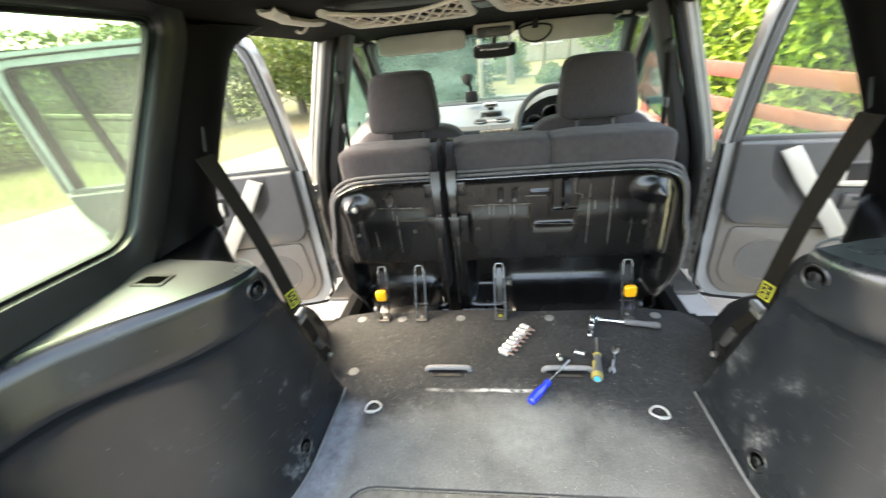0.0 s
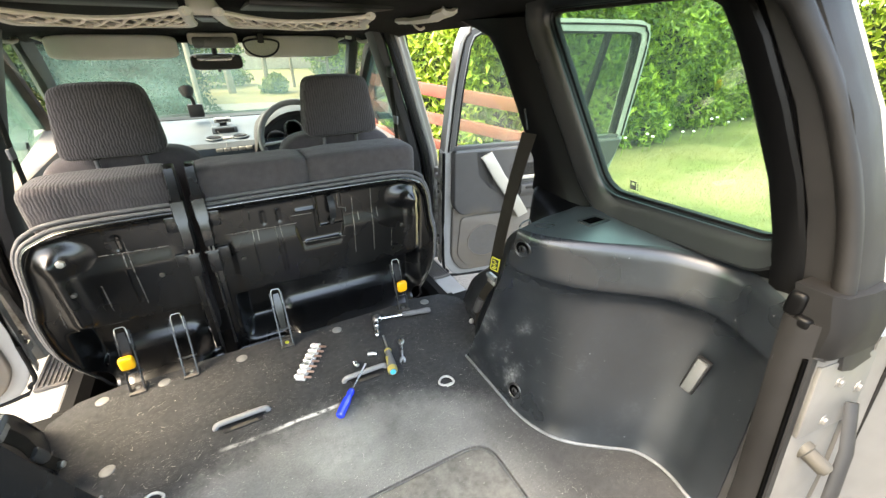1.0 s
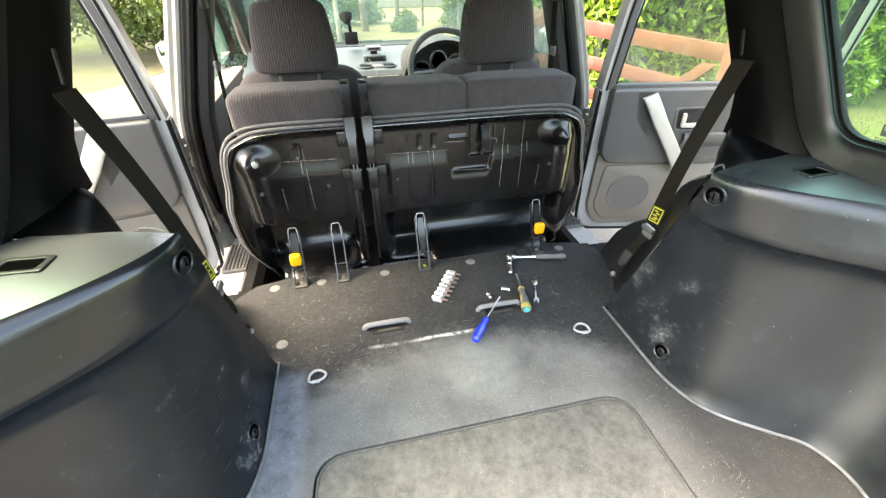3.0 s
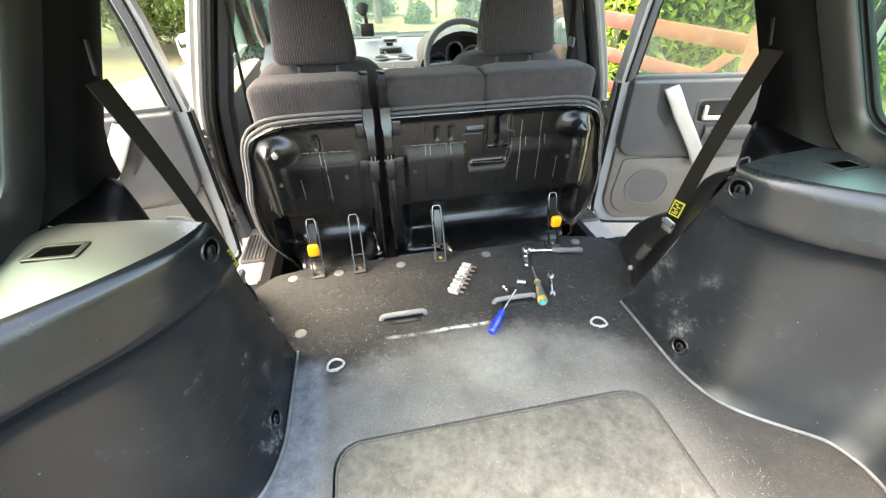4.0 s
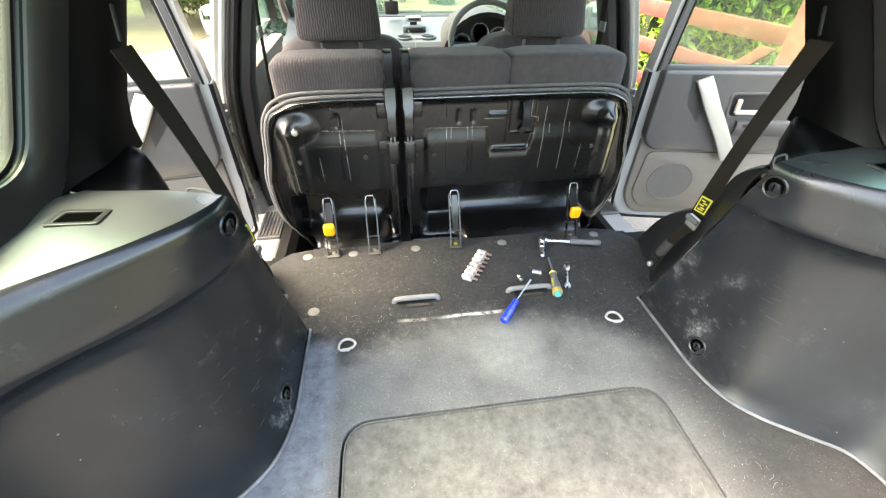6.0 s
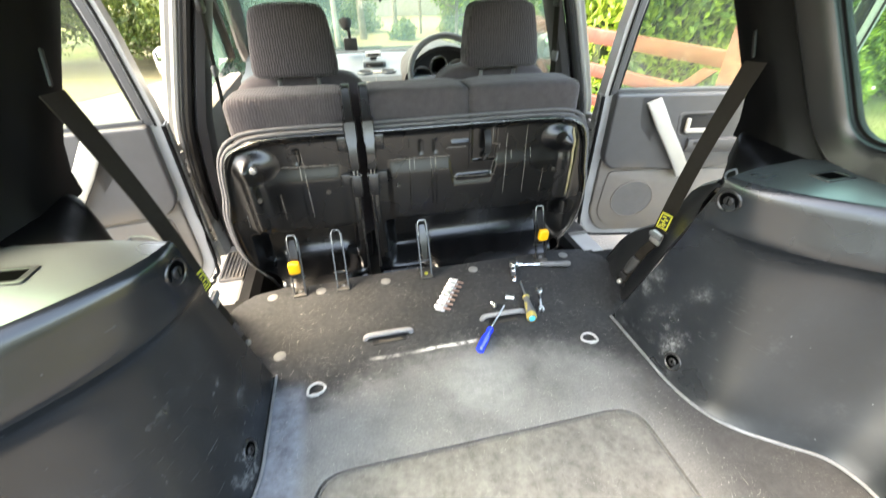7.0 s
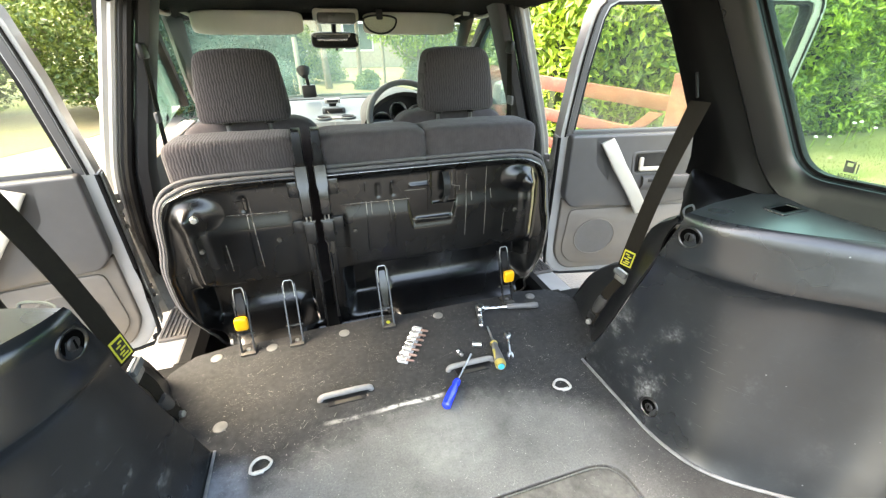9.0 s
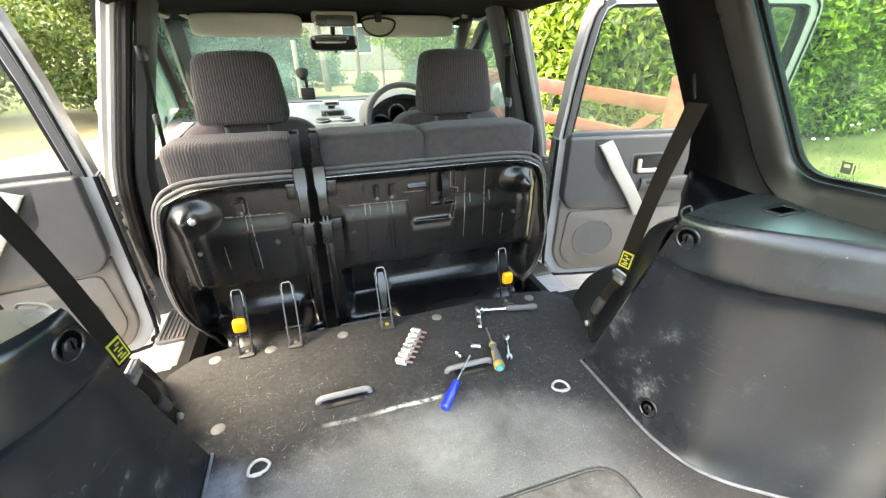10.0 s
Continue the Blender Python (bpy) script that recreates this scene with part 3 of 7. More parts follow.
def merge(*bms):
    out = bmesh.new()
    for b in bms:
        me = bpy.data.meshes.new("t")
        b.to_mesh(me)
        b.free()
        out.from_mesh(me)
        bpy.data.meshes.remove(me)
    return out


def ease(a, b, v):
    t = min(1.0, max(0.0, (v - a) / (b - a)))
    return t * t * (3 - 2 * t)


def interp(v, pts):
    for (a, p), (b, q) in zip(pts, pts[1:]):
        if v <= b:
            return p + (q - p) * max(0.0, (v - a) / (b - a))
    return pts[-1][1]


XZ = lambda y: (lambda u, v, d: Vector((u, y + d, v)))
XY = lambda z: (lambda u, v, d: Vector((u, v, z + d)))

# ---- the car's shell ----
# load floor: one carpet board with a dropped front lip, narrowed between the wheel arches
half = [(0, 1.505), (0.52, 1.502), (0.64, 1.478), (0.70, 1.42), (0.72, 1.33), (0.70, 1.20), (0.60, 1.09), (0.575, 1.05), (0.575, 0.80), (0.60, 0.70), (0.66, 0.63), (0.80, 0.56), (0.82, 0.44), (0.80, 0.33), (0, 0.325)]
floor_line = half + [(-x, y) for x, y in half[-2:0:-1]]
lid_line = rounded([(-0.402, 0.335), (-0.402, 0.759), (0.402, 0.759), (0.402, 0.335)], [0, 0.07, 0.07, 0])
seam_line = rounded([(-0.412, 0.33), (-0.412, 0.769), (0.412, 0.769), (0.412, 0.33)], [0, 0.075, 0.075, 0])
put("floor", plate(floor_line, XY(0), -0.02, 0.0, holes=[seam_line], bevel=0.004), CARPET,
    label="worn black carpet load floor with dust and lint", category="floor", kind="structure")
hatch = thing("floor_hatch", (0, 0.55, -0.02), "paler worn carpet hatch set into the load floor", "hatch")
part("carpet_face", plate(lid_line, XY(0), -0.02, 0.0, bevel=0.005, seg=3), LID, hatch)
part("bound_edge", strip(lid_line[::-1], -0.004, XY(0), -0.012, -0.001), CARPET, hatch, "dark bound carpet edge")
put("underfloor", box((0, 0.9, -0.04), (1.6, 1.16, 0.03)), RUBBER, label="dark steel floor pan below the carpet", category="floor", kind="structure")
put("footwell_floor", box((0, 2.45, -0.33), (1.5, 1.95, 0.04), 0.01), RUBBER, label="dark carpeted passenger floor ahead of the boot", category="floor", kind="structure")
put("heel_board", box((0, 1.49, -0.18), (1.44, 0.03, 0.30), 0.005), RUBBER, label="dark step between boot floor and footwell", category="wall", kind="structure")

# side trims: each a moulded panel with a proud upper band, a hollow below it and a shelf on top
STATIONS = [((0.545, 1.08), (0.552, 0.885), 0.006), ((0.546, 0.99), (0.560, 0.85), 0.014), ((0.547, 0.90), (0.580, 0.81), 0.024), ((0.550, 0.79), (0.612, 0.772), 0.030),
            ((0.575, 0.70), (0.66, 0.727), 0.036), ((0.62, 0.64), (0.708, 0.688), 0.046), ((0.69, 0.585), (0.76, 0.645), 0.054), ((0.755, 0.535), (0.80, 0.60), 0.05),
            ((0.778, 0.48), (0.832, 0.53), 0.05), ((0.778, 0.43), (0.83, 0.475), 0.045), ((0.768, 0.385), (0.805, 0.425), 0.035), ((0.773, 0.335), (0.776, 0.368), 0.01)]
LEVELS = [(0.0, -0.006), (0.012, 0.0), (0.05, 0.12), (0.12, 0.45), (0.20, 0.82), (0.29, 1.02), (0.36, 1.10), (0.402, 1.08), (0.422, 0.98), (0.438, 0.76), (0.451, 0.46), (0.4630, 0.11), (0.4660, -0.05), (0.472, -0.11), (0.480, -0.13), (0.495, -0.10), (0.52, -0.04), (0.548, 0.0), (0.563, 0.04), (0.573, 0.18), (0.579, 0.45)]


def trim_rows(s):
    path = smooth([(*f, r) for f, t, r in STATIONS], 5)
    tops = smooth([(*t, 0) for f, t, r in STATIONS], 5)
    rows = []
    for i, (f, t) in enumerate(zip(path, tops)):
        way = i / (len(path) - 1)
        row = []
        for z, k in LEVELS:
            w = min(1.0, z / 0.56)
            x, y = f.x + (t.x - f.x) * w ** 0.9, f.y + (t.y - f.y) * w
            out = f.z * k + (0.012 * (k - 0.06) if z > 0.55 else 0)
            if z == 0:
                x -= 0.006
            row.append(Vector((s * (x + out), y, z)))
        # shelf up to the foot of the window
        wx, wy = interp(way, [(0, 0.74), (0.1, 0.80), (0.3, 0.85), (0.6, 0.868), (0.85, 0.872), (1, 0.85)]), interp(way, [(0, 0.922), (0.12, 0.935), (0.35, 0.84), (0.75, 0.52), (1, 0.375)])
        last = row[-1]
        for k in (0.15, 0.5, 0.85, 1.0):
            row.append(Vector((last.x + (s * wx - last.x) * k, last.y + (wy - last.y) * k, 0.579 + 0.006 * math.sin(math.pi * k) + ((0.016 + 0.016 * min(1.0, max(0.0, (way - 0.4) * 4))) * min(1.0, max(0.0, (way - 0.12) * 5)) if k == 1.0 else 0.0))))
        rows.append(row)
    return rows


def screw(s, x, y, z, parent, n=(1, 0, 0)):
    d = Vector((-s * n[0], n[1], n[2])).normalized()
    a = Vector((s * x, y, z))
    cup = part("screw_cup", lathe(a - d * 0.008, a + d * 0.006, [(0, 0.0275), (0.80, 0.0268), (0.97, 0.0250), (1.0, 0.0235), (0.96, 0.0220), (0.82, 0.0205), (0.80, 0.0195)], 28), GLOSS_BLACK, parent, "round black fastener recess")
    # black disc paints the depth of the recess
    part("recess", cyl(a - d * 0.002, a + d * 0.0042, 0.0195, n=28), HOLE_SHADE, cup)
    part("screw_head", lathe(a - d * 0.003, a + d * 0.0075, [(0, 0.0105), (0.75, 0.0105), (0.95, 0.0085), (1, 0.005), (1, 0.001)], 20), BLACK, cup)
    part("slot", box(a + d * 0.0073, (0.002, 0.0035, 0.015), 0.0006), HOLE_SHADE, cup)


for s, side in ((1, "right"), (-1, "left")):
    body = thing("trim_" + side, (s * 0.6, 0.7, 0), "dark grey moulded plastic load-bay side trim, scuffed white near its lower front corner", "side trim", kind="structure")
    side_rows, k = trim_rows(s), len(LEVELS)
    part("side_panel", sheet([row[:k] for row in side_rows], 0.004), DUSTY_LIT_TRIM if s > 0 else TRIM, body, "scuffed, dusty side panel, paled for the light on it" if s > 0 else "")
    part("shelf", sheet([row[k - 1:] for row in side_rows], 0.004), SHELF, body, "shelf top in a paler plastic for the sky's sheen")
    screw(s, 0.5577, 0.863, 0.533, body, (0.956, -0.288, -0.058))
    screw(s, 0.5570, 0.8285, 0.057, body, (0.970, -0.162, 0.183))
    # finger slot in the shelf
    rim = rounded([(0.718, 0.802), (0.800, 0.806), (0.792, 0.852), (0.715, 0.846)], 0.006)
    hole = rounded([(0.728, 0.810), (0.788, 0.813), (0.782, 0.843), (0.725, 0.839)], 0.004)
    part("slot_rim", plate([(s * x, y) for x, y in rim], XY(0.580), 0, 0.0075, [[(s * x, y) for x, y in hole]], 0.002), PLAIN_TRIM, body)
    # shelf is uncut: a black plate stands for the shade in the slot
    part("slot_shade", box((s * 0.756, 0.826, 0.5838), (0.060, 0.031, 0.003)), HOLE_SHADE, body)
    # pale lip where the trim meets the carpet
    edge = [Vector((s * (p[0].x * s - 0.004), p[0].y, 0.006)) for p in trim_rows(s)]
    part("bottom_lip", tube(edge, 0.004, 8), LIP, body)
    # hoop catch at the front of the shelf
    part("catch", tube(smooth([(s * 0.590, 0.915, 0.552), (s * 0.588, 0.921, 0.562), (s * 0.612, 0.940, 0.563), (s * 0.642, 0.948, 0.563), (s * 0.645, 0.942, 0.552)], 4), 0.0026, 6), GREY_GRIP, body, "small dull steel hoop")
    # dark fairing: a hollow before the shelf that rises to a hump at the pillar foot
    near = smooth([(0.557, 0.882, 0.560), (0.61, 0.891, 0.571), (0.655, 0.90, 0.573), (0.70, 0.91, 0.574), (0.745, 0.918, 0.575), (0.80, 0.93, 0.577), (0.865, 0.945, 0.580)], 5)
    low = smooth([(0.580, 0.925, 0.535), (0.625, 0.938, 0.535), (0.665, 0.947, 0.532), (0.705, 0.955, 0.545), (0.74, 0.967, 0.570), (0.79, 0.99, 0.587), (0.865, 1.01, 0.592)], 5)
    rise = smooth([(0.590, 0.945, 0.508), (0.635, 0.968, 0.490), (0.680, 0.995, 0.488), (0.712, 1.015, 0.522), (0.742, 1.040, 0.572), (0.785, 1.075, 0.594), (0.865, 1.10, 0.598)], 5)
    far = smooth([(0.597, 0.955, 0.490), (0.645, 0.985, 0.465), (0.690, 1.012, 0.468), (0.720, 1.032, 0.515), (0.748, 1.058, 0.578), (0.785, 1.095, 0.592), (0.865, 1.14, 0.592)], 5)
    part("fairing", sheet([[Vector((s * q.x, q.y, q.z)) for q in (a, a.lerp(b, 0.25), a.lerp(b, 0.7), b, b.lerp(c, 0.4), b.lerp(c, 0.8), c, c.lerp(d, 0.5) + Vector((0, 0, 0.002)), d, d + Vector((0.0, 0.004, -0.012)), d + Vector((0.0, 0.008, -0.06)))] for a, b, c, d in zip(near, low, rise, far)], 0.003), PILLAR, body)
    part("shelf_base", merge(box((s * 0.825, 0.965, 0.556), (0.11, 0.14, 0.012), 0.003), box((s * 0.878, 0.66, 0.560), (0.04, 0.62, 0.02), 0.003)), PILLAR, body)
    # wheel arch cover in the doorway, running from the shelf down to the sill
    inner = [(0.575, 0.915, 0.52), (0.57, 0.985, 0.33), (0.57, 1.04, 0.17), (0.585, 1.10, 0.05), (0.640, 1.19, -0.008), (0.680, 1.31, -0.008), (0.715, 1.40, -0.012)]
    ridge = [(0.668, 1.00, 0.512), (0.682, 1.075, 0.45), (0.693, 1.118, 0.34), (0.708, 1.170, 0.284), (0.720, 1.240, 0.232), (0.722, 1.330, 0.140), (0.735, 1.412, -0.012)]
    dip = [0.02, 0.035, 0.05, 0.055, 0.045, 0.012, -0.004]
    arch = []
    for i, r, d in zip(smooth(inner, 5), smooth(ridge, 5), [v.x for v in smooth([(q, 0, 0) for q in dip], 5)]):
        i, r = Vector((s * i.x, i.y, i.z)), Vector((s * r.x, r.y, r.z))
        low = lambda k: i.lerp(r, k) + Vector((s * 0.5 * d, 0.1 * d, -0.8 * d)) * math.sin(math.pi * k)
        arch.append([i, low(0.15), low(0.3), low(0.45), low(0.6), low(0.75), low(0.88), r - Vector((s * 0.008, 0, 0.006)), r, r + Vector((s * 0.010, 0.004, 0.001)), r + Vector((s * 0.022, 0.008, -0.012)), r + Vector((s * 0.03, 0.012, -0.06)), r + Vector((s * 0.034, 0.014, -0.2))])
    part("arch_cover", sheet(arch, 0.004), PLAIN_TRIM, body, "rounded black wheel arch cover")
    if s < 0:
        body.location.x += 0.013
lamp = thing("boot_lamp", (0.85, 0.50, 0.22), "small rectangular milky courtesy lamp in the load-bay side trim", "lamp")
tilt = Matrix.Rotation(radians(8), 4, "X") @ Matrix.Rotation(radians(6), 4, "Z")
part("bezel", box((0.838, 0.5, 0.276), (0.012, 0.034, 0.118), 0.004, m=tilt), BLACK, lamp)
part("lens", box((0.833, 0.5, 0.276), (0.012, 0.026, 0.106), 0.004, m=tilt), LENS, lamp, "milky white lens")


# ---- upper side walls: rear quarter panel with window, pillars, roof ----
def lean(z):
    """How far out the side wall stands at a height."""
    return 0.85 - 0.25 * max(0.0, z - 0.62)


QW = rounded([(0.872, 0.636), (1.075, 1.080), (0.62, 1.092), (0.555, 0.94), (0.437, 0.664)], [0.06, 0.05, 0.07, 0.12, 0.05], 12)
for s, side in ((1, "right"), (-1, "left")):
    shift = (0.0, 0.006) if s > 0 else (0.010, 0.030)
    f = lambda u, v, d, s=s, q=shift: Vector((s * (lean(v) + d - q[0]), u + q[1], v))
    wall = thing("wall_" + side, (s * 0.85, 0.8, 0.6), "dark grey upper side wall with pillar trims round a quarter window", "side wall", kind="structure")
    outer = [(1.125, 0.58), (1.122, 0.68), (1.142, 0.73), (1.18, 0.83), (1.22, 0.93), (1.252, 0.99), (1.28, 1.02), (1.35, 1.045), (1.43, 1.07), (1.43, 1.125), (0.54, 1.125), (0.47, 1.0), (0.40, 0.85), (0.345, 0.58)]
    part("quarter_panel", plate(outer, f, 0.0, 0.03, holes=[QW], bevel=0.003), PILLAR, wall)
    # wide rolled moulding round the glass, down to the shelf
    ring, k = [], len(QW)
    for a in range(k):
        t = Vector(QW[(a + 1) % k]) - Vector(QW[a - 1])
        n = Vector((t.y, -t.x)).normalized()
        slim = 1 - 0.6 * max(0.0, -n.x) ** 1.5
        ring.append([f(QW[a][0] + n.x * w * slim, min(1.118, QW[a][1] + n.y * w * slim), d * (slim if d < 0 else 1)) for w, d in ((-0.002, 0.014), (0.002, -0.004), (0.012, -0.013), (0.03, -0.019), (0.05, -0.024), (0.064, -0.026), (0.072, -0.02), (0.075, 0.0))])
    part("window_moulding", loft(ring + ring[:1], closed=False), MOULD, wall)
    part("glass_seal", strip(QW, 0.008, f, 0.012, 0.03, True), RUBBER, wall)
    # pillar trim panel beside the doorway, proud of the wall
    rows = []
    for z in (0.575, 0.62, 0.68, 0.73, 0.78, 0.83, 0.88, 0.93, 0.96, 0.99, 1.02, 1.045, 1.065):
        fy = interp(z, [(0.575, 1.137), (0.68, 1.132), (0.73, 1.152), (0.83, 1.19), (0.93, 1.23), (0.99, 1.262), (1.02, 1.29), (1.045, 1.36), (1.065, 1.44)])
        ry, wy = interp(z, [(0.575, 0.955), (0.622, 0.985), (0.824, 1.083), (1.013, 1.155), (1.065, 1.17)]), interp(z, [(0.575, 0.86), (0.63, 0.885), (0.765, 0.957), (0.934, 1.022), (1.058, 1.066), (1.065, 1.07)])
        fy -= 0.012 if s > 0 else 0.004
        rows.append([f(fy + 0.002, z, 0.03), f(fy, z, -0.036), f(fy - 0.006, z, -0.046), f(fy - 0.022, z, -0.050), f((fy + ry) / 2, z, -0.052), f(ry + 0.02, z, -0.048), f(ry, z, -0.040), f(ry - 0.02, z, -0.028), f(wy + 0.03, z, -0.004), f(wy, z, 0.002)])
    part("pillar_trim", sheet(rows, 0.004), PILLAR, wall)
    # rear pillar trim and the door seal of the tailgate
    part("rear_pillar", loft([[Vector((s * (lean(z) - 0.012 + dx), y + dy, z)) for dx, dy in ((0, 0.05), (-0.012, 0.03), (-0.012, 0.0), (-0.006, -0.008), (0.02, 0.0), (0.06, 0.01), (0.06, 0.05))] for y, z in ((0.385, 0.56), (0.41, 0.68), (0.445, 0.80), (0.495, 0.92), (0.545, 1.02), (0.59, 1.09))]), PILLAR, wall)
    part("tailgate_seal", tube(smooth([(s * 0.800, 0.318, 0.50), (s * 0.825, 0.322, 0.58), (s * 0.815, 0.365, 0.75), (s * 0.775, 0.43, 0.92), (s * 0.735, 0.49, 1.03), (s * 0.68, 0.52, 1.085), (s * 0.5, 0.53, 1.10)], 8), 0.017, 10), OLD_SEAL, wall, "perished black rubber door seal")
    girth = lambda z: interp(z, [(0.47, 0.10), (0.57, 0.09), (0.75, 0.060), (0.92, 0.052), (1.05, 0.055), (1.12, 0.06)])
    spine = ((0.335, 0.47), (0.36, 0.57), (0.40, 0.75), (0.46, 0.92), (0.53, 1.05), (0.57, 1.12))
    part("outer_pillar", loft([[Vector((s * (lean(z) + 0.02 + dx), y + dy, z)) for dx, dy in ((-0.03, 0.02), (-0.02, -0.05), (0.0, -0.058), (girth(z) - 0.005, -0.060), (girth(z), -0.056), (girth(z) + 0.01, 0.02))] for y, z in spine]), OLD_SEAL, wall)
    part("outer_skin", loft([[Vector((s * (lean(z) + 0.02 + girth(z) + dx), y + dy, z)) for dx, dy in ((0.001, 0.02), (0.001, -0.056), (0.006, -0.062), (0.016, -0.052), (0.03, 0.04))] for y, z in spine]), SILVER, wall, "silver painted body edge")
    win = thing("window_" + side, (s * 0.85, 0.75, 0.64), "green-tinted fixed quarter window of the load bay", "window", kind="structure")
    g = part("pane", plate(QW, f, 0.018, 0.022), PANE_REAR, win)
    g.visible_shadow = False

    # silver rear jamb below the pillar, with bolts and, on the right, the hinge of the side-opening tailgate
    jamb = thing("rear_jamb_" + side, (s * 0.84, 0.30, -0.15), "silver painted rear body jamb beside the tailgate opening", "car body", kind="structure")
    dy = lambda z: interp(z, [(-0.2, -0.055), (0.15, -0.03), (0.5, 0.012), (0.575, 0.02)])
    part("jamb_panel", loft([[Vector((s * x, y + dy(z), z)) for x, y in ((0.79, 0.34), (0.795, 0.306), (0.81, 0.293), (0.86, 0.284), (0.95, 0.275), (0.96, 0.36))] for z in (-0.2, 0.0, 0.15, 0.35, 0.5, 0.575)]), JAMB, jamb)
    part("lower_seal", loft([[Vector((s * x, y + dy(z), z)) for x, y in ((0.772, 0.36), (0.768, 0.345), (0.772, 0.325), (0.785, 0.303), (0.80, 0.30), (0.80, 0.36))] for z in (-0.2, 0.0, 0.15, 0.35, 0.5, 0.57)]), OLD_SEAL, jamb, "perished rubber seal at the tailgate opening")
    # black tube drawn for the shade in the fold
    part("seal_fold_shade", tube([(s * 0.7785, 0.3105 + dy(z), z) for z in (-0.2, 0.0, 0.15, 0.35, 0.5)], 0.0045, 8), HOLE_SHADE, jamb, "black bar for the shade in the seal's fold")
    part("side_skin", box((s * 0.93, 0.62, 0.2), (0.03, 0.60, 0.80), 0.01), SILVER, jamb)
    if s > 0:
        hinge = part("hinge_plate", box((0.885, 0.282, 0.40), (0.17, 0.010, 0.17), 0.004, m=Matrix.Rotation(radians(-9), 4, "Z") @ Matrix.Rotation(radians(-7), 4, "X")), JAMB, jamb, "bolted silver hinge plate")
        for x, z in ((0.874, 0.432), (0.868, 0.340), (0.945, 0.40)):
            p = Vector((x, 0.283 - (x - 0.885) * 0.16 + (z - 0.4) * 0.12, z))
            part("bolt", cyl(p, p - Vector((0, 0.012, 0)), 0.009, 0.008, 6, 0.002), JAMB, hinge)
            part("washer", cyl(p, p - Vector((0, 0.006, 0)), 0.014, n=16, bevel=0.001), JAMB, hinge)
        part("check_strap", tube([(0.93, 0.26, 0.37), (0.90, 0.225, 0.28), (0.86, 0.20, 0.16)], 0.013, 8, flat=0.4), BLACK, jamb)
        part("buffer", lathe((0.85, 0.285, 0.27), (0.85, 0.225, 0.25), [(0, 0.022), (0.3, 0.022), (0.35, 0.017), (0.9, 0.017), (1, 0.012)], 16), BUFFER, jamb, "stained rubber buffer")
        part("seal_foot", loft([[Vector((x, y + dy, z)) for x, y in ((0.782, 0.372), (0.784, 0.318), (0.80, 0.300), (0.86, 0.288), (0.925, 0.282), (0.93, 0.36))] for z, dy in ((0.505, 0.0), (0.512, -0.006), (0.57, -0.004), (0.63, 0.014))]), RUBBER, jamb, "bulky rubber seal foot")
        part("latch_bump", merge(pillow((0.788, 0.372, 0.592), (0.03, 0.03, 0.05), 4, 6), pillow((0.792, 0.352, 0.565), (0.045, 0.03, 0.024), 4, 6)), PILLAR, jamb, "black catch")

# unseen bumper and sill, added so the side trims reflect something dark
bumper = thing("unseen_bumper", (0, 0.1, -0.5), "unseen black bumper added below the opening to darken trim reflections", "bumper", kind="structure")
part("bumper_top", loft([[Vector((x, y - 0.10 * (1 - abs(x) / 0.95) ** 0.5, z)) for y, z in ((0.322, -0.02), (0.322, -0.006), (0.285, -0.004), (0.27, -0.03), (0.26, -0.075), (0.12, -0.085), (0.09, -0.10), (0.085, -0.32), (0.30, -0.34))] for x in (-0.94, -0.9, -0.75, -0.5, -0.2, 0.2, 0.5, 0.75, 0.9, 0.94)]), BLACK, bumper)
part("sill_plate", box((0, 0.30, 0.0), (1.50, 0.045, 0.014), 0.005), PLAIN_TRIM, bumper, "unseen black plastic sill added with the bumper")

gate_end = thing("tailgate", (1.08, 0.2, -0.2), "side-hinged silver tailgate swung open, only its hinge edge in view", "tailgate")
part("tailgate_edge", loft([[Vector((x, y + dy(z) if z < 0.5 else y + 0.01, z)) for x, y in ((0.955, 0.268), (1.02, 0.255), (1.10, 0.20), (1.30, 0.16), (1.31, 0.22), (1.10, 0.27), (0.955, 0.30))] for z in (-0.25, 0.0, 0.2, 0.4, 0.50, 0.515)]), JAMB, gate_end, "silver painted inner edge of the tailgate")
part("seam", tube([(1.02, 0.20, -0.2), (1.02, 0.225, 0.1), (1.02, 0.262, 0.48)], 0.005, 6), RUBBER, gate_end, "dark body seam")

# roof lining, higher over the load bay
def roof(x, y):
    z = interp(y, [(0.40, 1.135), (0.7, 1.15), (1.0, 1.148), (1.14, 1.125), (1.25, 1.10), (1.70, 1.078), (2.1, 1.055), (2.5, 1.025), (2.62, 1.0)])
    return z - 0.04 * (abs(x) / 0.74) ** 4


rows = []
for j in range(45):
    y = 0.47 + j * (2.60 - 0.47) / 44
    hw = interp(y, [(0.41, 0.74), (1.3, 0.75), (2.1, 0.735), (2.6, 0.66)])
    rows.append([Vector((hw * (i / 16 - 1), y, roof(hw * (i / 16 - 1), y))) for i in range(33)])
put("ceiling", sheet(rows, 0.02, (0, 0, -1)), HEADLINING, label="dark charcoal cloth roof lining", category="ceiling", kind="structure")
put("roof_skin", sheet([[Vector((x, y, 1.19 - 0.05 * (abs(x) / 0.85) ** 3 - 0.12 * max(0, y - 2.2) ** 1.2)) for x in (-0.86, -0.8, -0.5, 0, 0.5, 0.8, 0.86)] for y in (0.46, 0.8, 1.4, 2.0, 2.4, 2.68)], 0.01), SILVER,
    label="silver painted roof of the car", category="roof", kind="structure")
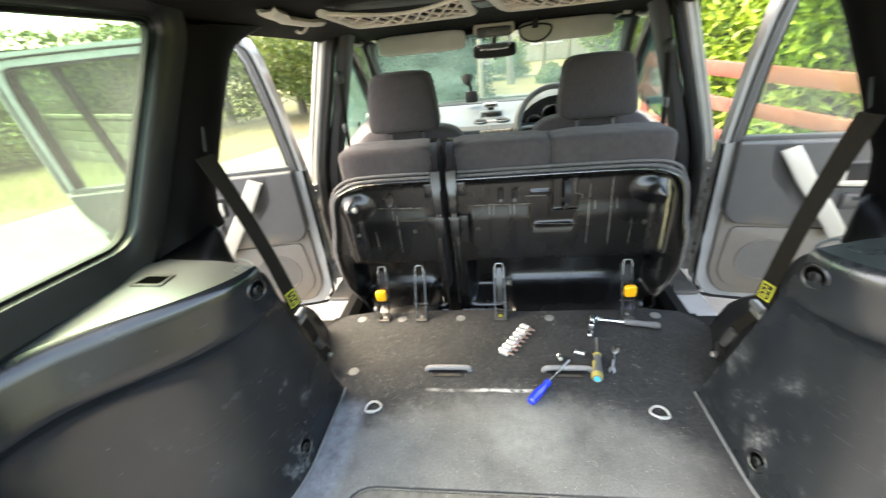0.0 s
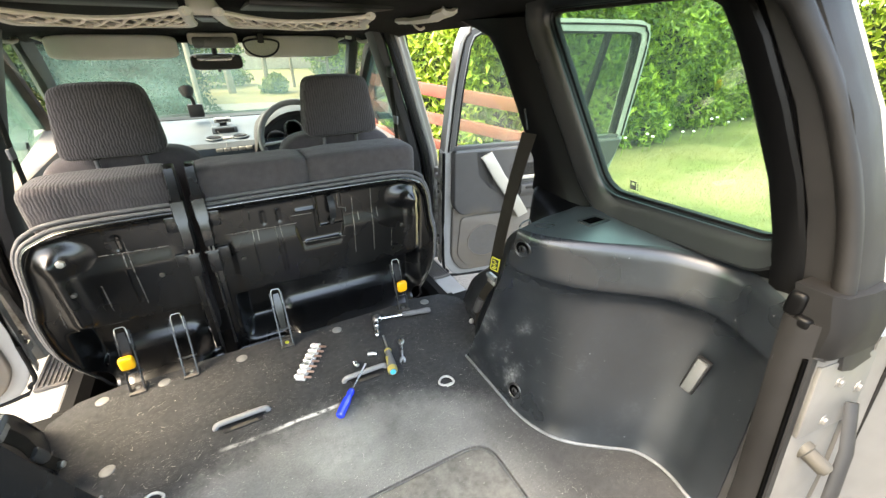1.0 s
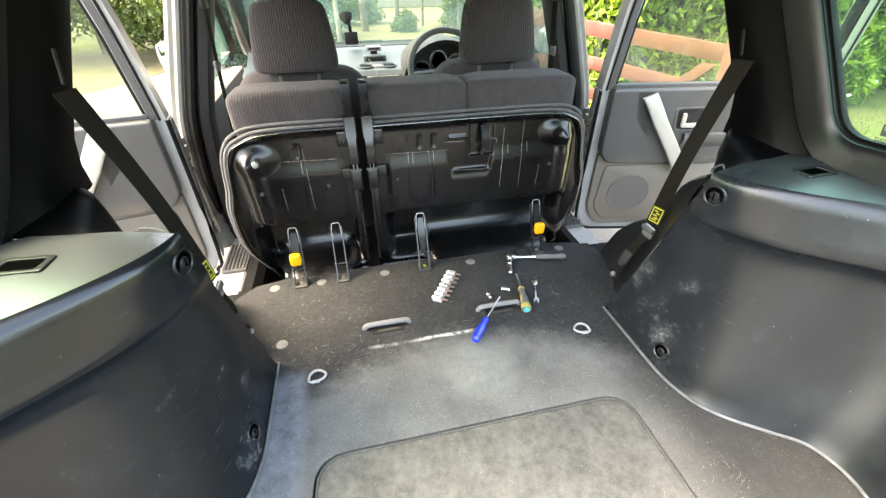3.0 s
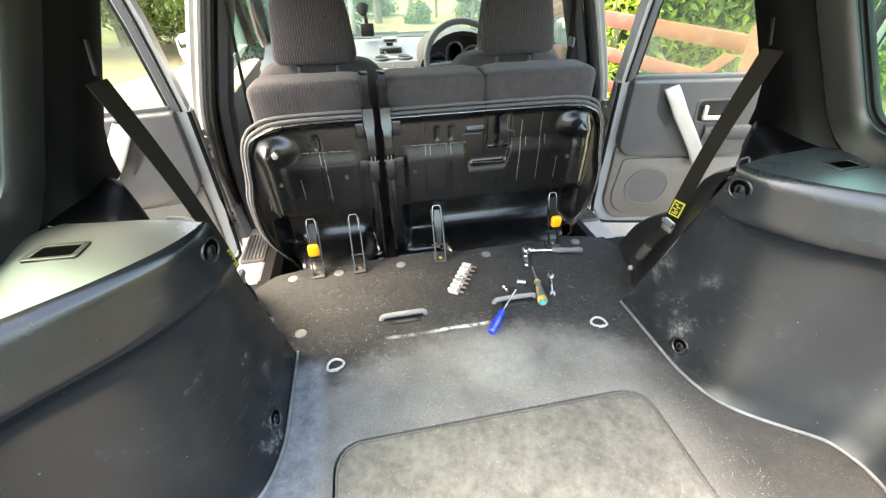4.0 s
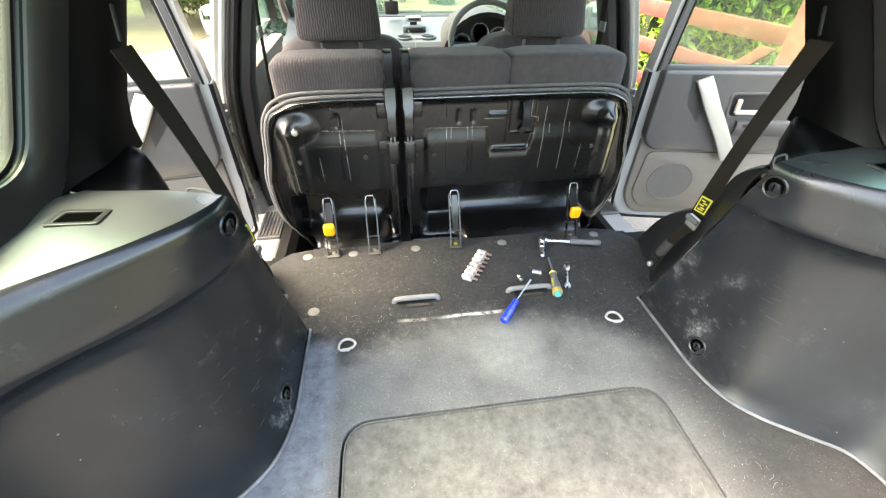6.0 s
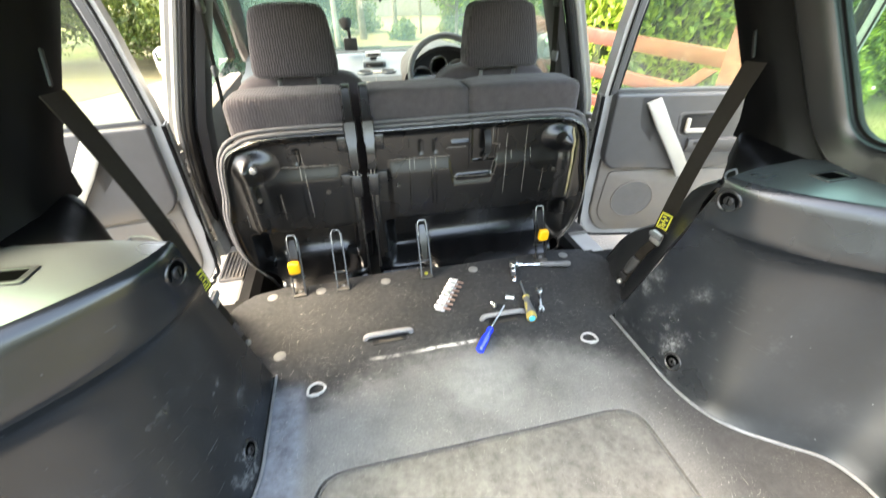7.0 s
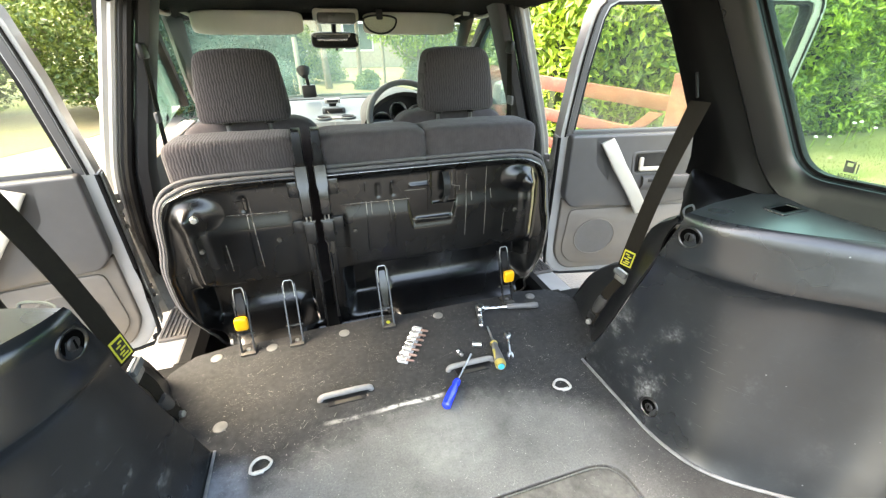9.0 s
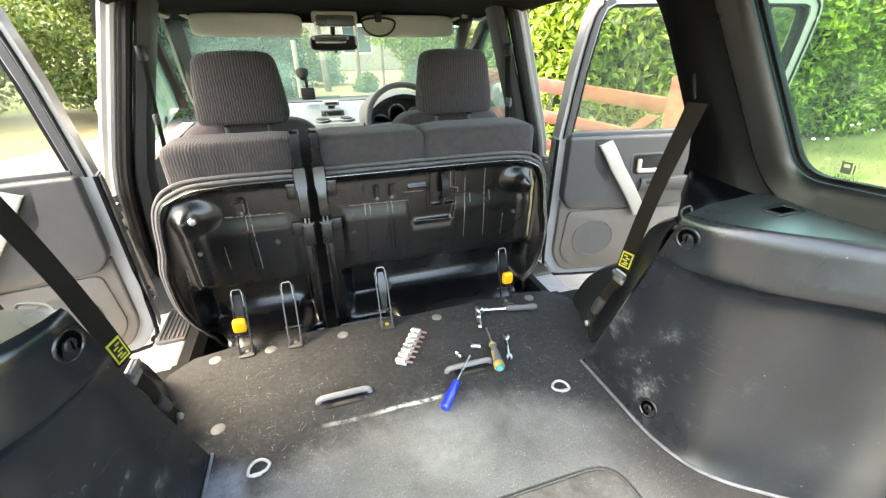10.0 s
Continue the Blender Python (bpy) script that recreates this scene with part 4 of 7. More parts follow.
for s, side in ((1, "right"), (-1, "left")):
    # header above the rear doorway with its rubber seal
    line = [(1.27, 1.01), (1.35, 1.04), (1.46, 1.058), (1.8, 1.045), (2.08, 1.02)]
    put("door_header_" + side, merge(tube(smooth([(s * 0.735, y, z + 0.012) for y, z in line], 5), 0.02, 8), tube(smooth([(s * 0.80, y, z + 0.035) for y, z in line], 5), 0.03, 8)), RUBBER,
        label="black rubber seal along the top of the rear doorway", category="door seal", kind="structure")

# ---- pillars, sills, front of the cabin ----
for s, side in ((1, "right"), (-1, "left")):
    post = thing("pillar_" + side, (s * 0.85, 2.1, -0.1), "silver centre door pillar with grey inner trim and black rubber seals", "door pillar", kind="structure")
    line = [(0.955, -0.12), (0.955, 0.10), (0.945, 0.30), (0.925, 0.46), (0.88, 0.62), (0.815, 0.83), (0.755, 1.02), (0.72, 1.09)]
    prof = lambda pts: [[Vector((s * (x + dx), 2.10 + dy, z)) for dx, dy in pts] for x, z in line]
    part("outer_post", loft(prof(((-0.03, -0.04), (0.005, -0.048), (0.025, -0.02), (0.03, 0.07), (-0.03, 0.07)))), SILVER, post)
    part("inner_trim", loft(prof(((-0.135, -0.01), (-0.128, -0.035), (-0.10, -0.048), (-0.085, -0.035), (-0.06, 0.08), (-0.13, 0.07)))), POST, post, "grey plastic inner pillar trim")
    part("seal", tube(smooth([(s * (x - 0.072), 2.052, z) for x, z in line], 4), 0.016, 8), RUBBER, post)
    part("jamb_strip", tube(smooth([(s * (x - 0.048), 2.058, z) for x, z in line], 4), 0.013, 6), POST, post)
    part("body_flange", tube(smooth([(s * (x - 0.026), 2.054, z) for x, z in line], 4), 0.014, 8), SILVER, post)
    # hinges left bare by the open door
    for z in (0.37, -0.04):
        hg = part("hinge", merge(box((s * 0.923, 2.03, z), (0.03, 0.06, 0.055), 0.006), cyl((s * 0.905, 1.985, z - 0.04), (s * 0.905, 1.985, z + 0.04), 0.011, n=10, bevel=0.003), box((s * 0.893, 1.95, z), (0.025, 0.06, 0.035), 0.006)), SILVER, post, "silver door hinge with grime round it")
        for dz in (-0.016, 0.016):
            part("hinge_bolt", cyl((s * 0.913, 2.004, z + dz), (s * 0.905, 1.988, z + dz), 0.008, n=6, bevel=0.002), RUST, hg, "rusty bolt head")
    part("check_arm", box((s * 0.955, 1.97, 0.18), (0.03, 0.14, 0.012), 0.003), STEEL, post)
    part("pillar_foot", loft([[Vector((s * x, y, z)) for x, y in ((a, b), (a + 0.01, b - 0.02), (0.955, b - 0.03), (0.965, 2.08), (a, 2.09))] for a, b, z in ((0.91, 2.062, 0.30), (0.90, 2.05, 0.18), (0.885, 2.03, 0.06), (0.865, 2.0, -0.05), (0.855, 1.99, -0.115))]), DIRTY_SILVER, post, "grimy silver flared pillar foot")
    sill = thing("sill_" + side, (s * 0.84, 1.75, -0.3), "silver door sill with a ribbed black tread plate", "door sill", kind="structure")
    part("sill_box", loft([[Vector((s * x, y, z)) for x, z in ((0.74, -0.30), (0.74, -0.13), (0.76, -0.115), (0.86, -0.12), (0.885, -0.15), (0.895, -0.30))] for y in (1.25, 1.5, 2.05, 3.2)]), SILVER, sill)
    tread = part("tread_plate", box((s * 0.80, 1.86, -0.108), (0.10, 0.22, 0.014), 0.004), DOOR_UP, sill, "ribbed black tread plate")
    for i in range(6):
        part("rib", box((s * (0.762 + i * 0.0152), 1.86, -0.0985), (0.006, 0.20, 0.006), 0.002), DOOR_UP, tread)
    # floor edge between carpet and sill, inner sill cover
    put("sill_cover_" + side, loft([[Vector((s * x, y, z)) for x, z in ((0.66, -0.32), (0.665, -0.1), (0.69, -0.07), (0.735, -0.085), (0.745, -0.3))] for y in (1.40, 1.55, 2.05, 3.1)]), RUBBER,
        label="black plastic sill cover along the footwell", category="sill cover", kind="structure")
    # windscreen pillar
    put("front_pillar_" + side, loft([[Vector((s * (x + dx), y + dy, z)) for dx, dy in ((-0.03, -0.03), (0.03, -0.05), (0.06, 0.02), (0.0, 0.05))] for x, y, z in ((0.66, 2.50, 1.04), (0.69, 2.68, 0.93), (0.735, 2.92, 0.77), (0.775, 3.15, 0.62), (0.79, 3.3, 0.52))]), DOOR_UP,
        label="grey trimmed windscreen pillar", category="windscreen pillar", kind="structure")
    # closed front door: lower panel, frame and glass
    fd = thing("front_door_" + side, (s * 0.84, 2.65, -0.1), "closed front door with grey inner panel and green glass", "door", kind="structure")
    fr = lambda u, v, d, s=s: Vector((s * (lean(v) + 0.04 + d), u, v))
    part("panel", plate([(2.13, -0.12), (3.25, -0.12), (3.25, 0.46), (2.13, 0.43)], fr, -0.03, 0.05, bevel=0.012), DOOR_LOW, fd)
    part("frame", strip([(2.13, 0.43), (2.145, 1.03), (2.5, 1.035), (2.68, 0.95), (3.2, 0.58)], -0.035, fr, -0.03, 0.03), RUBBER, fd)
    g = part("pane", plate([(2.15, 0.43), (2.16, 1.02), (2.5, 1.02), (2.66, 0.945), (3.18, 0.57)], fr, -0.002, 0.002), PANE_FRONT, fd)
    g.visible_shadow = False
    mr = thing("door_mirror", (s * 1.0, 2.78, 0.54), "silver door mirror outside the front window", "door mirror", group="door mirrors")
    part("housing", pillow((s * 1.06, 2.79, 0.60), (0.20, 0.10, 0.15), 3.5, 8), SILVER, mr)
    part("mirror_glass", box((s * 1.06, 2.735, 0.60), (0.16, 0.006, 0.115), 0.02), MIRROR, mr)
    part("arm", box((s * 0.94, 2.80, 0.55), (0.12, 0.05, 0.04), 0.012), BLACK, mr)
    # front seat belt hanging from the pillar
    fb = thing("front_seat_belt", (s * 0.80, 2.06, 0.3), "dark webbing front seat belt hanging on the centre pillar", "seat belt", group="front seat belts")
    part("webbing", sheet([[Vector((s * (x - 0.01), y, z)), Vector((s * (x - 0.01), y + 0.045, z))] for x, y, z in ((0.695, 2.02, 0.86), (0.715, 2.03, 0.62), (0.735, 2.05, 0.35), (0.745, 2.06, 0.1))], 0.0025), WEBBING, fb)
    part("anchor", box((s * 0.685, 2.045, 0.875), (0.02, 0.06, 0.05), 0.008), BLACK, fb)
    part("tongue", box((s * 0.70, 2.04, 0.66), (0.012, 0.05, 0.04), 0.006), GREY_GRIP, fb, "dull steel belt tongue")

# windscreen
ws = thing("windscreen", (0, 3.3, 0.52), "green-tinted windscreen", "windscreen", kind="structure")
g = part("pane", loft([[Vector((x, 2.56 + (1.0 - z) * 1.60 - 0.10 * (x / 0.8) ** 2 * 0.8 + 0.01, z)) for x in (-0.78, -0.5, -0.2, 0.2, 0.5, 0.78)] for z in (0.52, 0.64, 0.76, 0.88, 1.01)], closed=False), PANE_FRONT, ws)
g.visible_shadow = False
put("windscreen_header", box((0, 2.585, 1.012), (1.30, 0.08, 0.05), 0.015), HEADLINING, label="dark trimmed roof edge above the windscreen", category="roof edge", kind="structure")
put("scuttle", box((0, 3.36, 0.50), (1.56, 0.14, 0.05), 0.01), BLACK, label="black scuttle at the foot of the windscreen", category="scuttle", kind="structure")
for x, y0 in ((-0.25, 3.27), (0.30, 3.27)):
    put("wiper", tube([(x - 0.35, y0 + 0.02, 0.565), (x + 0.30, y0 + 0.01, 0.575)], 0.008, 6), BLACK, label="black windscreen wiper lying at the foot of the glass", category="wiper", group="wipers")
# bonnet, seen as a bright strip past the scuttle
put("bonnet", sheet([[Vector((x, y, z - 0.05 * (x / 0.8) ** 2)) for x in (-0.8, -0.5, 0, 0.5, 0.8)] for y, z in ((3.42, 0.50), (3.6, 0.50), (4.0, 0.46), (4.35, 0.36), (4.45, 0.2))], 0.01), SILVER, label="silver painted bonnet", category="bonnet", kind="structure")
put("bulkhead", box((0, 3.38, 0.08), (1.6, 0.05, 0.84), 0.01), BLACK, label="dark bulkhead below the dashboard", category="bulkhead", kind="structure")

# ---- folded rear seats: tipped up against the front seats, steel undersides to the rear ----
def pan_depth(x, z, side):
    """How far the pressed steel stands in (plus) or out (minus) at a place."""
    g = lambda v, c, w: math.exp(-((v - c) / w) ** 2)
    if side > 0:
        x0, x1, well0, well1, boss = -0.115, 0.575, -0.13, 0.575, (0.515, 0.465)
        notch = ease(0.095, 0.115, x) * (1 - ease(0.25, 0.275, x))
        top = 0.428 - 0.075 * notch
        slope = 0.035 - 0.01 * notch
    else:
        x0, x1, well0, well1, boss = -0.575, -0.275, -0.60, -0.235, (-0.542, 0.45)
        top, slope = 0.432, 0.035
    d = 0.0
    mid = ease(x0 - 0.012, x0 + 0.012, x) * (1 - ease(x1 - 0.02, x1 + 0.02, x))
    ramp = min(1.0, max(0.0, (top - z) / (slope + 0.012)))
    d -= 0.0095 * mid * (ramp * 0.8 + 0.2 * ease(0, 1, ramp)) * ease(0.19, 0.215, z)
    wide = ease(well0 - 0.02, well0 + 0.03, x) * (1 - ease(well1 - 0.03, well1 + 0.02, x))
    d += 0.085 * wide * (1 - ease(0.185, 0.205, z)) * ease(-0.02, 0.05, z)
    lo, hi = (0.03, 0.50) if side > 0 else (-0.52, -0.30)
    d -= 0.080 * math.exp(-(max(0.0, z + 0.002) / 0.056) ** 2) * ease(lo - 0.05, lo + 0.02, x) * (1 - ease(hi - 0.02, hi + 0.05, x)) * wide
    r = math.hypot((x - boss[0]) / 0.055, (z - boss[1]) / 0.042)
    d -= 0.019 * (1 - ease(0.30, 1.45, r))
    bx = boss[0] + (0.032 if side > 0 else -0.022)
    lean_x = (z - 0.45) * (0.08 if side > 0 else 0.14)
    d -= 0.026 * g(x, bx + (0.006 if side > 0 else -0.006) - lean_x * (-1 if side > 0 else 1) * 0.4, 0.022) * ease(0.2, 0.24, z) * (1 - ease(0.44, 0.48, z))
    for c in ((0.00, 0.05) if side > 0 else (-0.41,)):
        d += 0.004 * g(x, c, 0.008) * ease(0.44, 0.45, z) * (1 - ease(0.485, 0.495, z))
    if side > 0:
        # lock pocket and its embossed lip
        d -= 0.006 * g(z, 0.475, 0.004) * ease(0.10, 0.11, x) * (1 - ease(0.17, 0.18, x))
        d -= 0.0065 * g(z, 0.348, 0.007) * ease(0.115, 0.13, x) * (1 - ease(0.245, 0.26, x))
        d += 0.006 * ease(0.180, 0.184, x) * (1 - ease(0.268, 0.272, x)) * ease(0.40, 0.405, z) * (1 - ease(0.515, 0.52, z))
    return d


def outer_edge(z, side):
    e = [(0.0, 0.535), (0.02, 0.575), (0.08, 0.618), (0.15, 0.640), (0.26, 0.648), (0.33, 0.630), (0.40, 0.622), (0.46, 0.612), (0.50, 0.592), (0.54, 0.56)]
    return interp(z, e) * side + (-0.012 if side < 0 else 0)


def top_edge(x, side):
    a = abs(x)
    return interp(a, [(0, 0.527), (0.40, 0.530), (0.50, 0.525), (0.56, 0.512), (0.60, 0.50)])


def rear_seat(side):
    inner = -0.182 if side > 0 else -0.222
    x0 = (inner + 0.6 * side) / 2
    seat = thing("car_bench", (x0, 1.55, -0.02), ("wider" if side > 0 else "narrower") + " tipped-up rear bench, black steel underside, dark grey cloth top", "car seat", group="tipped-up rear seats")
    nu, nv = (300, 114) if side > 0 else (160, 114)
    rows = []
    for j in range(nv + 1):
        row = []
        for i in range(nu + 1):
            u, v = i / nu, j / nv
            z0 = -0.04 + v * 0.562
            xo = outer_edge(z0, side)
            x = inner + (xo - inner) * u
            z = -0.04 + v * (top_edge(x, side) + 0.04)
            rim = min(u, 1 - u) * abs(xo - inner)
            rimz = min(v, 1 - v) * 0.515
            lip = -0.012 * math.exp(-(min(rim, rimz) / 0.007) ** 2)
            row.append(Vector((x, 1.553 + pan_depth(x, z, side) + lip, z)))
        rows.append(row)
    part("seat_pan", sheet(rows, 0.003, (0, -1, 0)), PAN, seat, "glossy black pressed steel underside")
    # pressed ribs and creases, worn, their highlights painted in as pale metal lines
    if side > 0:
        ribs = [[(-0.042, 0.437), (-0.043, 0.392)], [(-0.026, 0.437), (-0.027, 0.392)], [(0.030, 0.435), (0.033, 0.39)], [(0.047, 0.435), (0.049, 0.39)],
                [(0.310, 0.499), (0.304, 0.266)], [(0.384, 0.519), (0.380, 0.259)], [(0.328, 0.430), (0.329, 0.398)], [(0.402, 0.434), (0.404, 0.397)], [(0.458, 0.353), (0.452, 0.258)],
                [(-0.125, 0.433), (0.104, 0.429)], [(0.112, 0.352), (0.268, 0.346)], [(0.258, 0.528), (0.258, 0.458), (0.283, 0.455), (0.283, 0.438)], [(0.088, 0.458), (0.161, 0.457)], [(0.570, 0.30), (0.568, 0.227)]]
        dull = [[(-0.043, 0.392), (-0.045, 0.26)], [(0.034, 0.39), (0.037, 0.255)], [(0.171, 0.522), (0.170, 0.37)], [(0.05, 0.39), (0.05, 0.255)], [(-0.04, 0.50), (-0.042, 0.47)], [(0.046, 0.496), (0.045, 0.47)]]
    else:
        ribs = [[(-0.392, 0.475), (-0.387, 0.253)], [(-0.481, 0.347), (-0.478, 0.254)], [(-0.404, 0.436), (-0.404, 0.39)], [(-0.462, 0.438), (-0.285, 0.432)], [(-0.603, 0.287), (-0.605, 0.223)]]
        dull = [[(-0.41, 0.39), (-0.41, 0.26)], [(-0.495, 0.347), (-0.495, 0.26)], [(-0.398, 0.478), (-0.43, 0.476)]]
    for lines, made, rad in ((ribs, EDGE_GLINT, 0.0014), (dull, PAN, 0.0030)):
        for line in lines:
            pts = []
            for (xa, za), (xb, zb) in zip(line, line[1:]):
                pts += [(xa + (xb - xa) * k / 10, za + (zb - za) * k / 10) for k in range(11 if (xb, zb) == line[-1] else 10)]
            pts = [(x, 1.5525 + pan_depth(x, z, side), z) for x, z in pts]
            part("pressed_rib", tube(pts, [rad * 0.5] + [rad] * (len(pts) - 2) + [rad * 0.5], 6, up=(0, 1, 0)), made, seat)
    if side > 0:
        # pressed outer edge, its gold reflection painted in as a tan strip
        pts = [(0.556 + 0.004 * (k / 12), 1.5515 + pan_depth(0.556, 0.245 + 0.25 * k / 12, side), 0.245 + 0.25 * k / 12) for k in range(13)]
        part("ridge_glint", tube(pts, [0.0015] + [0.0042] * 11 + [0.0015], 6, flat=0.6, up=(0, 1, 0)), RIDGE_GLINT, seat, "tan strip for the gold reflection on the pressed edge")
    # outline round the pan
    pts = [(outer_edge(z, side), z) for z in (0.02, 0.05, 0.09, 0.15, 0.22, 0.28, 0.34, 0.40, 0.45, 0.49)]
    line = [(inner, -0.046), (outer_edge(0.0, side) - 0.03 * side, -0.046)] + pts + [(0.575 * side, top_edge(0.575, side) + 0.004), (0.50 * side, 0.534), (0.3 * side, 0.538), (inner, 0.536)]
    path = smooth([(x, 1.545, z) for x, z in line], 4)
    part("rim", tube(path, 0.0055, 8, up=(0, 1, 0)), PAN, seat)
    # thin pale tube paints the bright highlight along the rim
    part("rim_glint", tube([p + Vector((0, -0.0050, 0)) for p in path[9:]], 0.0009, 5, up=(0, 1, 0)), EDGE_GLINT, seat, "thin pale line for the highlight along the rim")
    grow = [(x + 0.012 * side * (0.3 if abs(x - inner) < 0.02 else 1), z) for x, z in line]
    for step_y, off, rad in ((1.558, 0.008, 0.0062), (1.572, 0.020, 0.0058)):
        part("carpet_edge", tube(smooth([(x + (off - 0.01) * side * (0 if abs(x - inner) < 0.02 else 1), step_y, z + off * (1 if i > 8 else 0.3)) for i, (x, z) in enumerate(grow[3:])], 4), rad, 8, up=(0, 1, 0)), PIPING, seat, "grey carpeted edge round the underside")
    # cushion and folded backrest
    w = abs(0.585 * side - inner)
    body = [(x, z) for x, z in rounded([(inner, 0.0), (0.60 * side, 0.02), (0.625 * side, 0.25), (0.585 * side, 0.52), (inner, 0.53)], 0.03)]
    part("cushion", plate(body, XZ(1.655), 0.0, 0.10, bevel=0.03, seg=3), CLOTH2, seat)
    cx = inner + (0.585 * side - inner) / 2
    halves = [(cx - 0.006, w + 0.015)] if side < 0 else [(inner + 0.182, 0.372), (inner + 0.355 + 0.21, 0.425)]
    for c, ww in halves:
        def crease(p, c=c, ww=ww):
            k = noise.noise(Vector((p.x * 55, p.y * 6, p.z * 9)))
            return p + Vector((0, 0.0025 * k, 0.002 * noise.noise(p * 20)))
        part("bolster", pillow((c, 1.668, 0.577), (ww, 0.175, 0.150), 6.5, 30, f=crease), CLOTH_SOFT if side < 0 else CLOTH2, seat, "grey cloth front of the folded seat")
    part("cover", box((cx, 1.80, 0.35), (w * 0.96, 0.10, 0.55), 0.03), CLOTH2, seat)
    # bracket at the gap between both seats
    bx = -0.228 if side < 0 else -0.172
    part("hinge_cover", loft([[Vector((bx + dx, y + dy, z)) for dx, dy in ((-wd, 0), (-wd * 0.8, -0.012), (wd * 0.8, -0.012), (wd, 0), (wd, 0.03), (-wd, 0.03))] for y, z, wd in
                              ((1.602, 0.668, 0.013), (1.592, 0.664, 0.0145), (1.565, 0.585, 0.0150), (1.556, 0.578, 0.0150), (1.548, 0.572, 0.0205), (1.540, 0.512, 0.0205), (1.534, 0.500, 0.0165), (1.530, 0.425, 0.0160), (1.532, 0.418, 0.013))]), HINGE, seat, "black plastic hinge cover")
    part("hinge_pin", cyl((bx - 0.02, 1.53, 0.395), (bx + 0.02, 1.53, 0.395), 0.006, n=8), FOOT, seat)
    part("hinge_arm", box((bx, 1.538, 0.357), (0.036, 0.03, 0.076), 0.006), HINGE, seat)
    for dx in (-0.006, 0.006):
        part("hinge_link", cyl((bx + dx, 1.528, 0.390), (bx + dx, 1.528, 0.422), 0.0028, n=8), STEEL, seat)
    for z, h, w in ((0.500, 0.052, 0.034), (0.375, 0.046, 0.036)):
        part("hinge_tab", box((bx + side * (0.014 + w / 2), 1.548, z), (w, 0.012, h), 0.004), HINGE, seat)
    part("edge_flange", box((inner + 0.014 * side, 1.546, 0.18), (0.020, 0.012, 0.34), 0.003), PAN, seat)
    part("edge_bead", tube([(inner + 0.002 * side, 1.536, 0.015), (inner + 0.002 * side, 1.535, 0.18), (inner + 0.004 * side, 1.536, 0.345)], 0.0048, 8), HINGE, seat)
    for x, z in ((-0.546, 0.341), (-0.326, 0.342)) if side < 0 else ((-0.087, 0.341), (0.500, 0.343)):
        y = 1.553 + pan_depth(x, z, side)
        part("rivet", lathe((x, y - 0.006, z), (x, y + 0.002, z), [(0, 0.0035), (0, 0.0065), (0.6, 0.0080), (1, 0.0085)], 14), FOOT, seat, "small rolled rivet ring")
        # black disc for the dark inside the ring
        part("rivet_shade", cyl((x, y - 0.0052, z), (x, y, z), 0.0036, n=10), HOLE_SHADE, seat)
    if side < 0:
        y = 1.553 + pan_depth(-0.542, 0.45, side)
        part("bolt", cyl((-0.542, y + 0.002, 0.445), (-0.542, y - 0.008, 0.445), 0.013, 0.011, 6, 0.002), STEEL, seat)
    else:
        part("lock_tab", sheet([[Vector((0.218, y, z)), Vector((0.240, y, z))] for y, z in ((1.545, 0.51), (1.528, 0.49), (1.522, 0.46), (1.53, 0.435))], 0.005), BLACK, seat, "black release tab")
        part("lock_hook", box((0.228, 1.54, 0.42), (0.014, 0.02, 0.03), 0.004, m=Matrix.Rotation(0.5, 4, "Y")), BLACK, seat)
    return seat


rear_seat(-1), rear_seat(1)


def seat_latch(x, paddle, spring):
    """A folding leg of the seat, standing in its slot in the floor."""
    ob = thing("seat_leg", (x, 1.49, 0), "black steel folding seat leg" + (" with a yellow release paddle" if paddle else ""), "seat leg", group="rear seat legs")
    for dx in (-0.019, 0.019):
        part("rail", sheet([[Vector((x + dx - 0.002, y, z)), Vector((x + dx + 0.002, y, z))] for y, z in ((1.448, 0.004), (1.47, 0.05), (1.50, 0.12), (1.53, 0.185))], 0.012), HINGE, ob)
    part("foot_plate", box((x, 1.452, 0.004), (0.046, 0.05, 0.006), 0.002), FOOT, ob, "worn dark steel foot plate")
    part("hoop", tube(smooth([(x - 0.016, 1.50, 0.15), (x - 0.014, 1.515, 0.20), (x, 1.517, 0.205), (x + 0.014, 1.515, 0.20), (x + 0.016, 1.50, 0.15)], 4), 0.0015, 6), STEEL, ob)
    if paddle or spring:
        part("strut", sheet([[Vector((x - w, y, z)), Vector((x + w, y, z))] for y, z, w in ((1.475, 0.06, 0.008), (1.49, 0.11, 0.012), (1.505, 0.155, 0.013), (1.52, 0.185, 0.009))], 0.01), GLOSS_BLACK, ob)
    part("cross_pin", cyl((x - 0.026, 1.475, 0.055), (x + 0.026, 1.475, 0.055), 0.0035, n=8), FOOT, ob)
    part("screw_head", cyl((x, 1.452, 0.006), (x, 1.452, 0.011), 0.007, n=12, bevel=0.001), OLIVE if spring else STEEL, ob)
    if spring:
        part("spring", tube([(x + 0.009 * math.cos(a * 0.6), 1.474 + 0.0003 * a + 0.005 * math.sin(a * 0.6), 0.045 + a * 0.0008) for a in range(90)], 0.0015, 5), HINGE, ob)
    if paddle:
        part("paddle", pillow((x + (0.005 if x > 0 else -0.003), 1.464, 0.104), (0.040, 0.022, 0.046), 5, 6), YELLOW, ob, "yellow plastic release paddle")


for x, p, sp in ((-0.478, True, False), (-0.327, False, False), (-0.016, False, True), (0.452, True, False)):
    seat_latch(x, p, sp)


